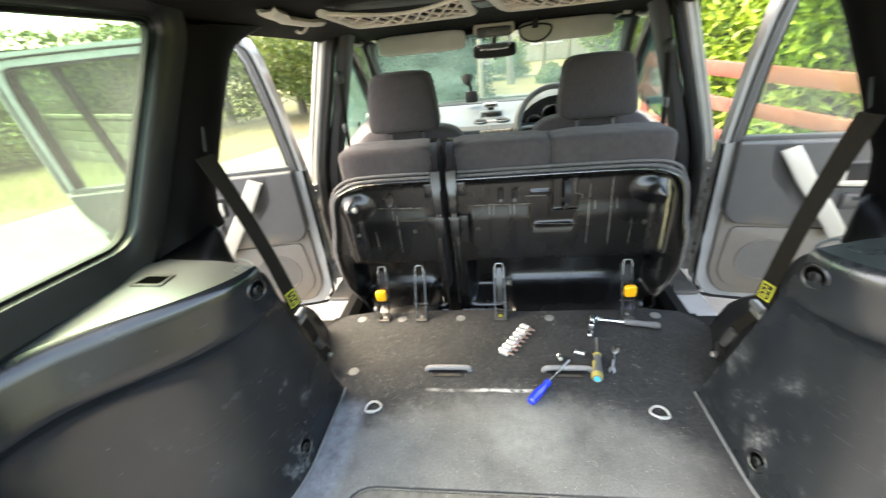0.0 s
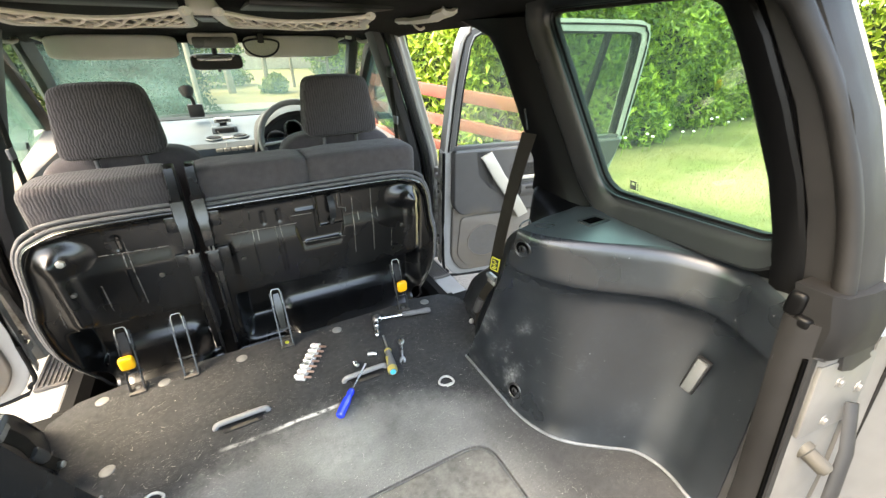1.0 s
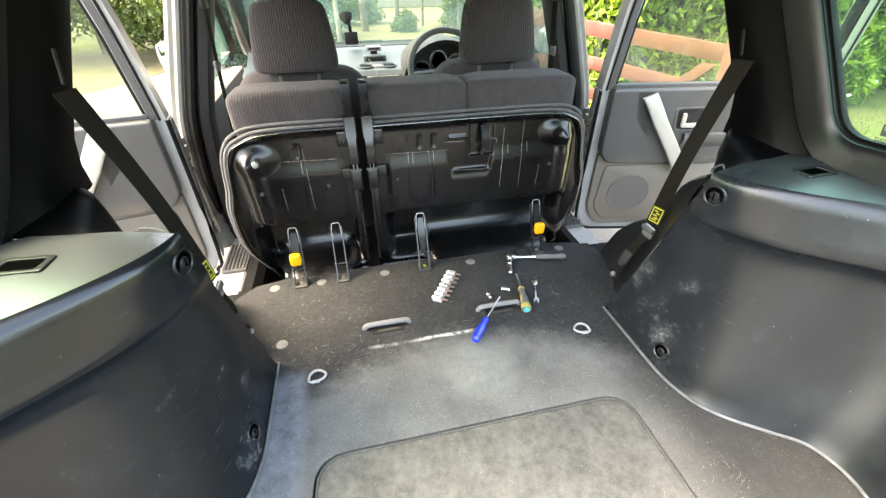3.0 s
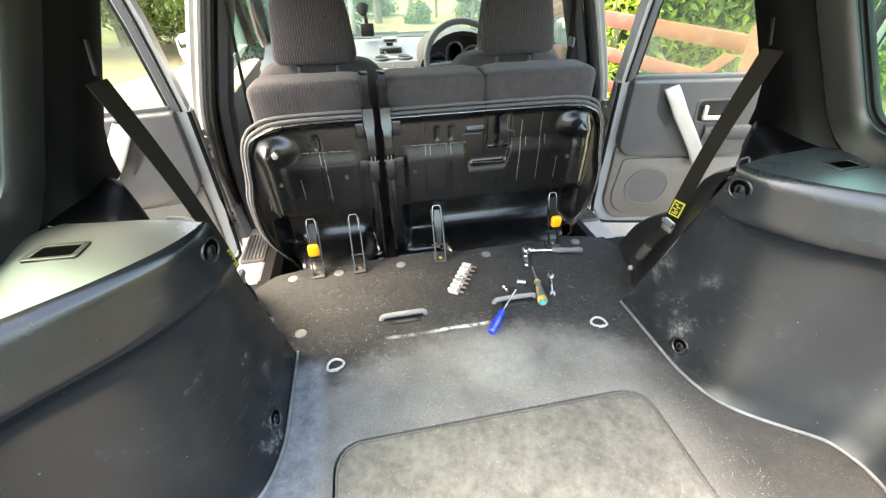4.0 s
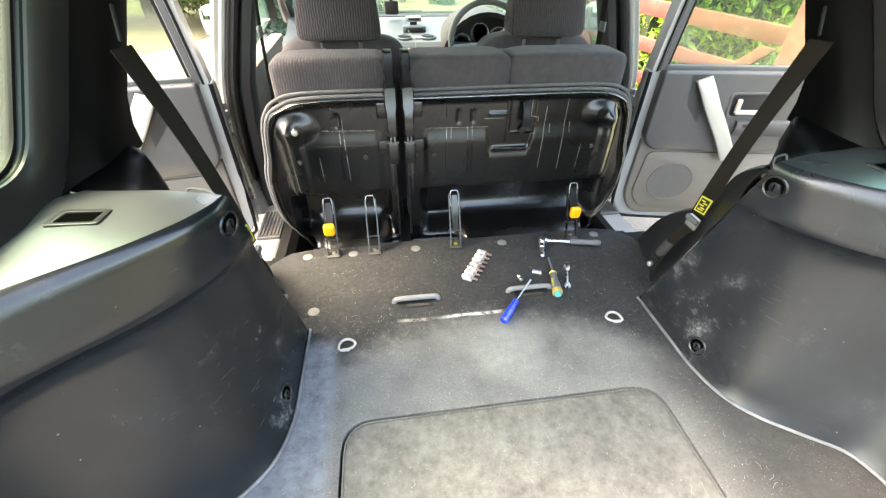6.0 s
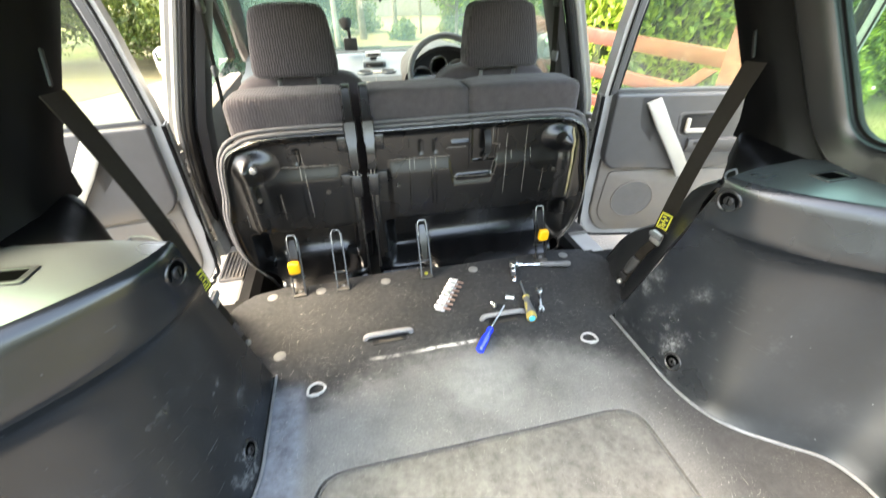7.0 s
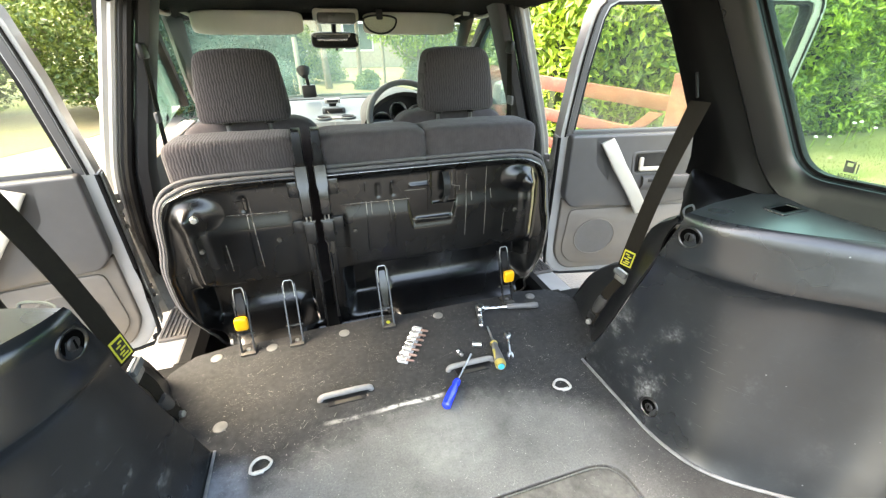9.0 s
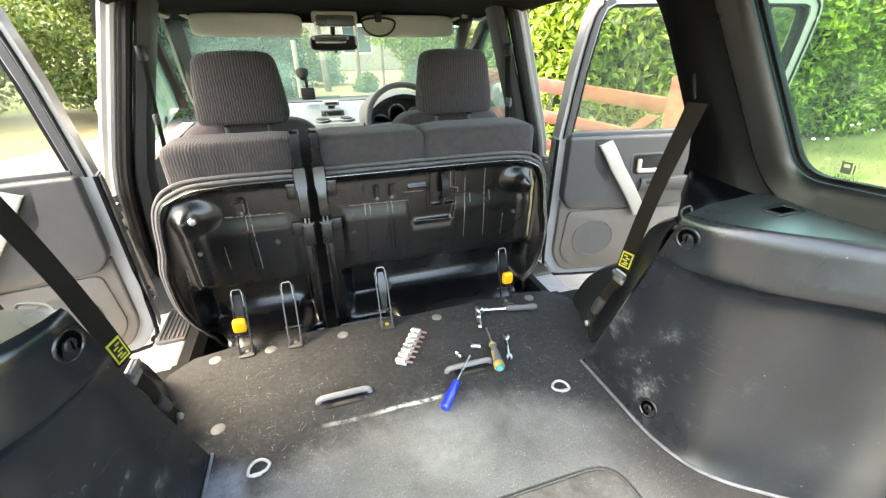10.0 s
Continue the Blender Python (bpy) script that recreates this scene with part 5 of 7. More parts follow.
def front_seat(s):
    ob = thing("car_chair", (s * 0.39, 2.15, -0.3), "front seat in dark grey lined cloth with a tall headrest", "car seat", group="front seats")
    c = s * 0.388
    part("backrest", pillow((c, 2.0, 0.294), (0.53, 0.17, 0.716), 5, 20, f=lambda p: p + Vector((0, (p.z - 0.65) * 0.25 * -1 * -0.3, 0))), CLOTH2, ob)
    part("seat_base", pillow((c, 2.3, -0.02), (0.48, 0.52, 0.18), 5, 10), CLOTH, ob)
    part("base_frame", box((c, 2.3, -0.20), (0.40, 0.42, 0.22), 0.02), BLACK, ob)
    for dx in (-0.07, 0.07):
        part("headrest_post", cyl((c + dx, 1.915, 0.60), (c + dx, 1.905, 0.70), 0.007, n=10), GREY_GRIP, ob)
        part("post_collar", cyl((c + dx, 1.912, 0.640), (c + dx, 1.912, 0.662), 0.016, n=12, bevel=0.003), BLACK, ob)

    def shape(p):
        k = (p.z - 0.76) / 0.11
        return Vector((c + (p.x - c) * (1 - 0.10 * k - 0.02 * k * k), p.y + 0.012 * k + 0.02 * ((p.x - c) / 0.14) ** 2, p.z + 0.008 * (1 - ((p.x - c) / 0.14) ** 2)))
    part("headrest", pillow((c, 1.895, 0.762), (0.282, 0.115, 0.225), 8, 26, f=shape), CLOTH, ob, "lined dark grey cloth headrest")


front_seat(-1), front_seat(1)

# ---- rear doors, wide open ----
def rear_door(s, side):
    m = Matrix.Translation((s * 0.95, 1.87, 0)) @ Matrix.Rotation(radians(-s * 9.47), 4, "Z")
    F = lambda u, v, d: m @ Vector((s * u, d, v))
    door = thing("rear_door", None, "open silver rear door with grey vinyl lining, seen from inside", "car door", group="rear doors", m=m)
    low = rounded([(-0.075, 0.515), (-0.075, -0.10), (0.0, -0.215), (0.56, -0.225), (0.70, -0.12), (0.82, 0.12), (0.985, 0.40), (1.005, 0.53)], [0, 0.05, 0.09, 0.1, 0.1, 0.1, 0.06, 0])
    part("door_shell", plate(low, F, 0.002, 0.074, bevel=0.012), SILVER, door)
    # window frame: silver outside, dark channel inside
    edge = [(-0.068, 0.515), (-0.035, 0.80), (0.0, 0.99), (0.03, 1.055), (0.09, 1.088), (0.5, 1.098), (0.97, 1.096), (1.03, 1.075), (1.048, 1.02), (1.045, 0.92), (1.005, 0.53)]
    part("window_frame", strip(edge, -0.052, F, -0.004, 0.07), SILVER, door)
    inner = [(-0.018, 0.515), (0.015, 0.80), (0.045, 0.975), (0.065, 1.025), (0.10, 1.04), (0.5, 1.048), (0.95, 1.047), (0.985, 1.035), (0.995, 1.0), (0.992, 0.92), (0.955, 0.53)]
    part("window_channel", strip(inner, -0.014, F, 0.0, 0.05), RUBBER, door)
    part("frame_seal", tube([F(p.x, p.y, -0.008) for p in smooth([(u + (0.02 if u < 0.06 else -0.02 if u > 0.95 else 0), v - (0.022 if v > 1.04 else 0), 0) for u, v in edge], 3)], 0.0045, 8), RUBBER, door)
    part("frame_trim", strip(inner[:5], 0.022, F, -0.0075, -0.003), DOOR_UP, door, "grey inner frame trim")
    low_seal = [(-0.068, 0.51), (-0.069, -0.08), (-0.042, -0.165), (0.015, -0.203), (0.5, -0.213)]
    part("door_seal", tube([F(p.x, p.y, 0.004) for p in smooth([(u, v, 0) for u, v in low_seal], 5)], 0.008, 8), RUBBER, door)
    part("divider_bar", strip([(0.685, 0.52), (0.80, 1.04)], -0.022, F, 0.012, 0.045), RUBBER, door)
    glass = part("glass", plate([(-0.012, 0.515), (0.018, 0.80), (0.048, 0.975), (0.07, 1.03), (0.10, 1.042), (0.95, 1.046), (0.99, 1.0), (0.955, 0.52)], F, 0.026, 0.030), PANE_DOOR, door, "green tinted door glass")
    glass.visible_shadow = False
    # lining: dark upper part with a swell, paler lower part with a speaker
    up = rounded([(-0.03, 0.525), (-0.03, 0.235), (0.01, 0.185), (0.52, 0.175), (0.80, 0.24), (0.935, 0.42), (0.96, 0.525)], [0.015, 0.06, 0.05, 0.1, 0.1, 0.08, 0.02])
    part("upper_lining", plate(up, F, -0.047, 0.012, bevel=0.034, seg=6), DOOR_UP, door, "dark grey vinyl upper lining")
    part("lower_lining", plate(rounded([(-0.025, 0.22), (-0.03, -0.08), (0.03, -0.17), (0.56, -0.175), (0.70, -0.07), (0.78, 0.22)], [0, 0.05, 0.06, 0.1, 0.1, 0]), F, -0.018, 0.012, bevel=0.01, seg=3), DOOR_LOW, door, "paler grey lower lining")
    part("map_pocket", plate(rounded([(0.02, 0.165), (0.0, -0.06), (0.06, -0.135), (0.52, -0.14), (0.62, -0.02), (0.62, 0.165)], [0.03, 0.05, 0.06, 0.08, 0.06, 0.02]), F, -0.026, -0.012, bevel=0.006), DOOR_LOW, door)
    ring = [(0.168 + 0.108 * math.cos(a * math.pi / 20), 0.014 + 0.098 * math.sin(a * math.pi / 20)) for a in range(40)]
    ring2 = [(0.168 + (u - 0.168) * 0.955, 0.014 + (v - 0.014) * 0.955) for u, v in ring]
    part("speaker_ring", plate(ring, F, -0.031, -0.024, holes=[ring2], bevel=0.002), DOOR_LOW, door)
    part("speaker_grille", plate(ring2, F, -0.0285, -0.022), mesh_grey, door, "fine round speaker grille")
    part("sill_strip", plate([(-0.015, 0.54), (-0.015, 0.515), (0.96, 0.515), (0.96, 0.54)], F, -0.012, 0.022, bevel=0.004), DOOR_UP, door)
    # pull handle in its dark recess
    part("handle_recess", plate([(u - 0.02, v) for u, v in rounded([(0.10, 0.52), (0.12, 0.39), (0.20, 0.30), (0.20, 0.52)], 0.02)], F, -0.047, -0.03, bevel=0.004), DOOR_UP, door)
    rows = []
    for i in range(13):
        t = i / 12
        u, v = interp(t, [(0, 0.135), (0.33, 0.205), (0.66, 0.29), (1, 0.375)]), interp(t, [(0, 0.50), (0.33, 0.385), (0.66, 0.27), (1, 0.15)])
        out = 0.022 + 0.022 * math.sin(math.pi * t) ** 0.6
        w = 0.034
        q = lambda k: math.copysign(abs(k) ** 0.45, k)
        rows.append([F(u + w * q(math.cos(a * math.pi / 10)) * 0.85, v + w * q(math.cos(a * math.pi / 10)) * 0.35, -0.03 - out + 0.008 * q(math.sin(a * math.pi / 10))) for a in range(20)])
    part("pull_handle", loft(rows), GRAB, door, "pale silver diagonal pull handle")
    tub = rounded([(0.272, 0.445), (0.285, 0.335), (0.455, 0.335), (0.46, 0.42), (0.44, 0.448)], 0.025)
    tub2 = [(0.365 + (u - 0.365) * 0.84, 0.39 + (v - 0.39) * 0.80) for u, v in tub]
    bez = part("latch_bezel", plate(tub, F, -0.050, -0.04, holes=[tub2], bevel=0.003), DOOR_UP, door)
    part("latch_well", plate(tub2, F, -0.047, -0.04), BLACK, bez)
    part("latch_lever", merge(plate(rounded([(0.315, 0.375), (0.315, 0.355), (0.425, 0.355), (0.43, 0.375)], 0.008), F, -0.064, -0.05, bevel=0.004), plate(rounded([(0.31, 0.42), (0.312, 0.36), (0.332, 0.36), (0.328, 0.42)], 0.006), F, -0.062, -0.05, bevel=0.003)), GRAB, bez, "silver door release lever")
    arm = [[F(u, v, d) for u in (0.345, 0.45, 0.62, 0.80)] for v, d in ((0.325, -0.044), (0.320, -0.058), (0.30, -0.062), (0.275, -0.055), (0.26, -0.044))]
    part("armrest", sheet(arm, 0.004), DOOR_UP, door)
    part("window_switch", plate(rounded([(0.37, 0.316), (0.37, 0.30), (0.44, 0.30), (0.44, 0.316)], 0.004), F, -0.066, -0.055, bevel=0.002), BLACK, door)
    # bare hinge edge with check strap bolts, latch on the trailing edge
    part("hinge_edge", plate([(-0.0, 0.51), (-0.0, -0.12), (0.016, -0.12), (0.016, 0.40), (0.010, 0.51)], lambda u, v, d: F(-0.076 + d, v, 0.012 + u * 3.2), -0.004, 0.0), DIRTY_SILVER, door, "grimy painted hinge edge")
    for z in (0.30, 0.345, 0.0, 0.045):
        a = F(-0.076, z, 0.045)
        part("hinge_bolt", cyl(a, F(-0.088, z, 0.045), 0.009, n=6, bevel=0.002), GRIME, door)
    part("latch", plate(rounded([(0.80, 0.16), (0.84, 0.13), (0.93, 0.30), (0.90, 0.32)], 0.01), F, -0.004, 0.01, bevel=0.003), GRIME, door, "grimy door latch plate")
    part("warning_label", plate([(0.93, 0.385), (0.955, 0.375), (0.97, 0.405), (0.945, 0.415)], F, 0.002, 0.0052), OLIVE, door, "small yellow sticker")
    part("rear_edge", plate(rounded([(0.975, 0.52), (0.79, 0.08), (0.82, 0.08), (0.955, 0.36), (1.004, 0.52)], 0.01), F, -0.001, 0.012, bevel=0.003), SILVER, door)


mesh_grey = mat("speaker_mesh", (0.080, 0.071, 0.062), 0.7, var=0.1, scale=60, bump=0.9, fine=420, depth=0.0012)
rear_door(1, "right"), rear_door(-1, "left")


# ---- rear seat belts ----
def rear_belt(s):
    ob = thing("rear_seat_belt", (s * 0.60, 1.12, 0), "dark webbing rear seat belt hanging slack from the pillar", "seat belt", group="rear seat belts")
    if s > 0:
        top, low, tongue, sleeve, bolt = (Vector(p) for p in ((0.706, 1.058, 0.776), (0.677, 1.136, 0.285), (0.675, 1.142, 0.252), (0.646, 1.170, 0.132), (0.628, 1.184, 0.056)))
    else:
        top, low, tongue, sleeve, bolt = (Vector(p) for p in ((-0.694, 1.048, 0.789), (-0.608, 1.082, 0.328), (-0.606, 1.090, 0.290), (-0.604, 1.130, 0.150), (-0.606, 1.176, 0.060)))
    wide = Vector((s * 0.006, -0.0235, 0.0))

    def hang(t):
        p = top.lerp(low, t)
        p.x -= s * 0.012 * math.sin(math.pi * t)
        return p
    rows = []
    for i in range(19):
        t = i / 18
        turn = 1.0 - 0.12 * math.sin(math.pi * t)
        rows.append([hang(t) - wide * turn, hang(t) + Vector((-s * 0.0015, 0, 0)), hang(t) + wide * turn])
    part("webbing", sheet(rows, 0.0022), WEBBING, ob)
    part("pillar_slot", box(top + Vector((s * 0.004, 0.026, 0.034)), (0.005, 0.007, 0.058), 0.002, m=Matrix.Rotation(-0.35, 4, "X")), BLACK, ob)
    buckle = part("tongue", box(tongue, (0.009, 0.046, 0.040), 0.004, m=Matrix.Rotation(s * 0.15, 4, "Y")), STEEL, ob, "dull steel belt tongue")
    part("tongue_cover", box(tongue + Vector((-s * 0.004, 0.002, 0.008)), (0.012, 0.052, 0.018), 0.005, m=Matrix.Rotation(s * 0.15, 4, "Y")), GREY_GRIP, buckle)
    part("lower_webbing", sheet([[p - Vector((0, 0.018, 0)), p + Vector((0, 0.018, 0))] for p in smooth([tongue - Vector((0, 0, 0.018)), tongue.lerp(sleeve, 0.5) - Vector((s * 0.004, 0, 0)), sleeve, bolt], 4)], 0.003), WEBBING, ob)
    d = (bolt - sleeve).normalized()
    part("buckle_sleeve", loft([[sleeve + d * k + Vector((-s * 0.006, 0, 0)) + Vector((s * 0.008 * math.cos(a), w * math.sin(a), 0)) for a in [math.pi * i / 8 for i in range(16)]] for k, w in ((-0.032, 0.016), (-0.022, 0.021), (-0.012, 0.019), (-0.002, 0.021), (0.008, 0.019), (0.020, 0.018), (0.030, 0.012))]), POST, ob, "ribbed grey plastic sleeve")
    part("anchor_plate", box(bolt + Vector((s * 0.002, 0, 0.012)), (0.006, 0.036, 0.050), 0.003), BLACK, ob)
    part("anchor_bolt", cyl(bolt + Vector((s * 0.004, 0, 0)), bolt - Vector((s * 0.014, 0.006, -0.004)), 0.011, 0.009, 6, 0.002), STEEL, ob)
    off = Vector((-s * 0.0035, -0.001, 0))
    flat = wide.normalized()
    lab = part("label", sheet([[hang(t) + off - flat * 0.018, hang(t) + off + flat * 0.018] for t in (0.875, 0.93, 0.985)], 0.0012), OLIVE, ob, "yellow belt label with black print")
    off += Vector((-s * 0.0012, -0.0004, 0))
    part("print_field", sheet([[hang(t) + off - flat * 0.014, hang(t) + off + flat * 0.014] for t in (0.885, 0.93, 0.975)], 0.0006), BLACK, lab)
    off += Vector((-s * 0.0010, -0.0003, 0))
    for t, a, b in ((0.900, -0.010, 0.002), (0.915, -0.003, 0.010), (0.932, -0.011, 0.004), (0.948, -0.004, 0.010), (0.962, -0.010, 0.008)):
        part("print_bar", sheet([[hang(u) + off + flat * a, hang(u) + off + flat * b] for u in (t - 0.004, t + 0.004)], 0.0004), OLIVE, lab)


rear_belt(1), rear_belt(-1)

# ---- dashboard, wheel, mirror, visors ----
dash = thing("dashboard", (0, 3.0, 0.2), "pale grey dashboard with round vents and a dark instrument hood", "dashboard")
prof = [(2.76, 0.20), (2.72, 0.40), (2.715, 0.465), (2.735, 0.488), (2.90, 0.508), (2.96, 0.528), (3.02, 0.556), (3.10, 0.566), (3.30, 0.560), (3.33, 0.20)]
part("dash_body", loft([[Vector((x, y + 0.05 * (abs(x) / 0.75) ** 2, z)) for y, z in prof] for x in (-0.78, -0.6, -0.3, -0.05, 0.2, 0.5, 0.78)]), DASH, dash)
part("dash_top", sheet([[Vector((x, y + 0.05 * (abs(x) / 0.75) ** 2, z + 0.004)) for y, z in ((3.10, 0.566), (3.2, 0.564), (3.32, 0.560))] for x in (-0.77, -0.3, 0.3, 0.77)], 0.006), BLACK, dash, "dark strip below the windscreen")
for x in (-0.097, 0.038):
    a, b = Vector((x, 2.808, 0.495)), Vector((x, 2.807, 0.507))
    v = part("round_vent", lathe(a, b, [(0, 0.046), (0.85, 0.047), (1, 0.045), (1, 0.040), (0.7, 0.038)], 24), DASH, dash, "round dash vent")
    part("vent_core", cyl(a, a.lerp(b, 0.72), 0.039, n=24), BLACK, v)
    for k in (-0.018, 0.0, 0.018):
        part("vane", box((x, 2.808 + k, 0.5045), (0.068, 0.004, 0.003)), BLACK, v)
part("vent_bridge", box((-0.03, 2.80, 0.499), (0.055, 0.030, 0.010), 0.003), GRAB, dash)
for x in (-0.11, 0.03):
    v = part("slot_vent", box((x, 2.722, 0.40), (0.12, 0.02, 0.05), 0.006), BLACK, dash)
    for i in range(4):
        part("vane", box((x, 2.713, 0.383 + i * 0.011), (0.105, 0.012, 0.003)), DASH, v)
for i in range(5):
    part("switch", box((-0.085 + i * 0.038, 2.716, 0.452), (0.034, 0.014, 0.020), 0.003), GRAB, dash)
pod = part("clock_pod", box((-0.033, 2.935, 0.524), (0.138, 0.07, 0.040), 0.010), DASH, dash)
part("display", box((-0.033, 2.899, 0.525), (0.104, 0.006, 0.024), 0.003), BLACK, pod)
box_top = part("accessory_box", box((-0.033, 2.96, 0.574), (0.092, 0.05, 0.026), 0.005), STEEL, dash, "small silver box on the dash")
part("box_foot", box((-0.033, 2.965, 0.553), (0.04, 0.03, 0.024), 0.004), BLACK, box_top)
part("box_screen", box((-0.033, 2.9345, 0.575), (0.066, 0.003, 0.013), 0.001), BLACK, box_top)
hood = [[Vector((0.345 + 0.25 * math.cos(a) * k, y, 0.40 + 0.245 * math.sin(a) * k)) for a in [math.pi * i / 16 for i in range(17)]] for y, k in ((2.66, 0.90), (2.64, 1.0), (2.75, 1.03), (3.0, 0.98))]
part("binnacle_hood", sheet(hood, 0.012), POST, dash)
bin_face = part("instrument_face", plate([(0.345 + 0.235 * math.cos(a * math.pi / 20), 0.39 + 0.235 * math.sin(a * math.pi / 20)) for a in range(21)], XZ(2.74), 0, 0.02), BLACK, dash, "black instrument face")
for x, z, r in ((0.225, 0.475, 0.055), (0.325, 0.53, 0.052), (0.435, 0.50, 0.06)):
    d = part("dial_ring", lathe((x, 2.738, z), (x, 2.728, z), [(0, r), (1, r), (1, r * 0.93), (0, r * 0.92)], 24), CHROME, bin_face)
    for i in range(9):
        a = radians(225 - i * 33)
        part("tick", box((x + r * 0.8 * math.cos(a), 2.735, z + r * 0.8 * math.sin(a)), (0.004, 0.003, 0.004)), WHITE, d)

wheel = thing("steering_wheel", (0.36, 2.52, 0.3), "dark grey steering wheel, worn shiny on its rim", "steering wheel")
WM = Matrix.Translation((0.318, 2.475, 0.525)) @ Matrix.Rotation(radians(-28), 4, "X")
wp = lambda x, y, z: WM @ Vector((x, y, z))
part("wheel_rim", tube([wp(0.200 * math.cos(a * math.pi / 24), 0, 0.200 * math.sin(a * math.pi / 24)) for a in range(48)], 0.0165, 10, loop=True, up=tuple(WM.to_3x3() @ Vector((0, 1, 0)))), WHEEL_GREY, wheel)
part("hub_pad", pillow((0.045, 0, -0.045), (0.21, 0.08, 0.15), 4, 8, f=lambda p: WM @ p), WHEEL_GREY, wheel)
for a in (34, 185, 265):
    part("spoke", tube([wp(0.06 * math.cos(radians(a)), 0.01, 0.06 * math.sin(radians(a))), wp(0.198 * math.cos(radians(a)), 0, 0.198 * math.sin(radians(a)))], 0.022, 8, flat=0.4), WHEEL_GREY, wheel)
part("column", cyl(wp(0, 0.02, 0), wp(0, 0.32, 0), 0.045, n=14), BLACK, wheel)

dc = thing("dash_camera", (-0.17, 3.08, 0.585), "small black camera on a suction mount at the windscreen foot", "dash camera")
part("camera_body", box((-0.157, 3.03, 0.626), (0.080, 0.04, 0.072), 0.008), BLACK, dc)
part("mount_arm", tube(smooth([(-0.158, 3.03, 0.66), (-0.160, 2.99, 0.695), (-0.168, 2.945, 0.722)], 4), 0.011, 8), BLACK, dc)
part("suction_cup", lathe((-0.172, 2.925, 0.716), (-0.176, 2.955, 0.752), [(0, 0.016), (0.4, 0.030), (1, 0.038)], 16), BLACK, dc)
part("cable", tube(smooth([(-0.13, 3.05, 0.66), (-0.11, 3.02, 0.60), (-0.09, 2.95, 0.545), (-0.06, 2.85, 0.512), (-0.045, 2.73, 0.492), (-0.05, 2.70, 0.44)], 6), 0.0015, 6), LOOP, dc, "thin pale cable")

rm = thing("rear_view_mirror", (0.0, 2.64, 0.90), "black rear-view mirror hanging from the windscreen", "mirror")
part("mirror_shell", pillow((0.002, 2.655, 0.902), (0.235, 0.05, 0.075), 5, 10), BLACK, rm)
part("mirror_glass", plate(rounded([(-0.108, 0.872), (0.112, 0.872), (0.112, 0.932), (-0.108, 0.932)], 0.018), lambda u, v, d: Vector((u, 2.626 + d + (v - 0.90) * 0.16, v)), -0.002, 0.0), MIRROR, rm)
part("stalk", cyl((0.0, 2.66, 0.93), (0.0, 2.60, 0.995), 0.012, n=10), BLACK, rm)
part("tab", cyl((0.005, 2.64, 0.868), (0.005, 2.64, 0.855), 0.007, n=8), BLACK, rm)
im = thing("child_view_mirror", (0.2, 2.5, 0.95), "small round auxiliary mirror clipped to the sun visor", "mirror")
ring = [(0.2 + 0.078 * math.cos(a * math.pi / 16) * (1 if a < 17 else 1.0), 1.005 + (0.058 if a >= 16 else 0.018) * math.sin(a * math.pi / 16)) for a in range(32)]
part("rim", tube([(u, 2.44, v - 0.018) for u, v in ring], 0.0045, 6, loop=True, up=(0, 1, 0)), BLACK, im)
part("mirror_glass", plate([(u, v - 0.018) for u, v in ring], XZ(2.44), 0, 0.002), pane("clear_lens", (0.96, 0.97, 0.96), 0.35, 0.01), im)
part("clip", box((0.2, 2.447, 1.012), (0.03, 0.02, 0.05), 0.006), BLACK, im)
for a, b in ((-0.60, -0.145), (0.125, 0.575)):
    v = thing("sun_visor", ((a + b) / 2, 2.46, 0.95), "pale grey folded-up sun visor", "sun visor", group="sun visors")
    part("visor_pad", pillow(((a + b) / 2, 2.475, 0.972), (b - a, 0.045, 0.095), 6, 14), VISOR, v)
    part("hinge_rod", cyl((a if a < 0 else b, 2.47, 1.0), ((a if a < 0 else b) + (0.04 if a > 0 else -0.04), 2.45, 1.02), 0.007, n=8), VISOR, v)
ml = thing("map_lamp", (0, 2.44, 0.97), "clear roof lamp unit between the visors", "lamp")
part("lamp_base", box((0.0, 2.46, 1.005), (0.20, 0.09, 0.05), 0.012), BEIGE, ml)
part("lens", box((0.0, 2.435, 0.99), (0.17, 0.07, 0.045), 0.010), LENS, ml, "ribbed clear lens")
for x, z in ((0.60, 1.005), (0.655, 1.02)):
    put("roof_clip", box((x, 2.36, z + 0.01), (0.03, 0.02, 0.022), 0.005), VISOR, label="small pale trim clip in the roof lining", category="clip", group="roof clips")


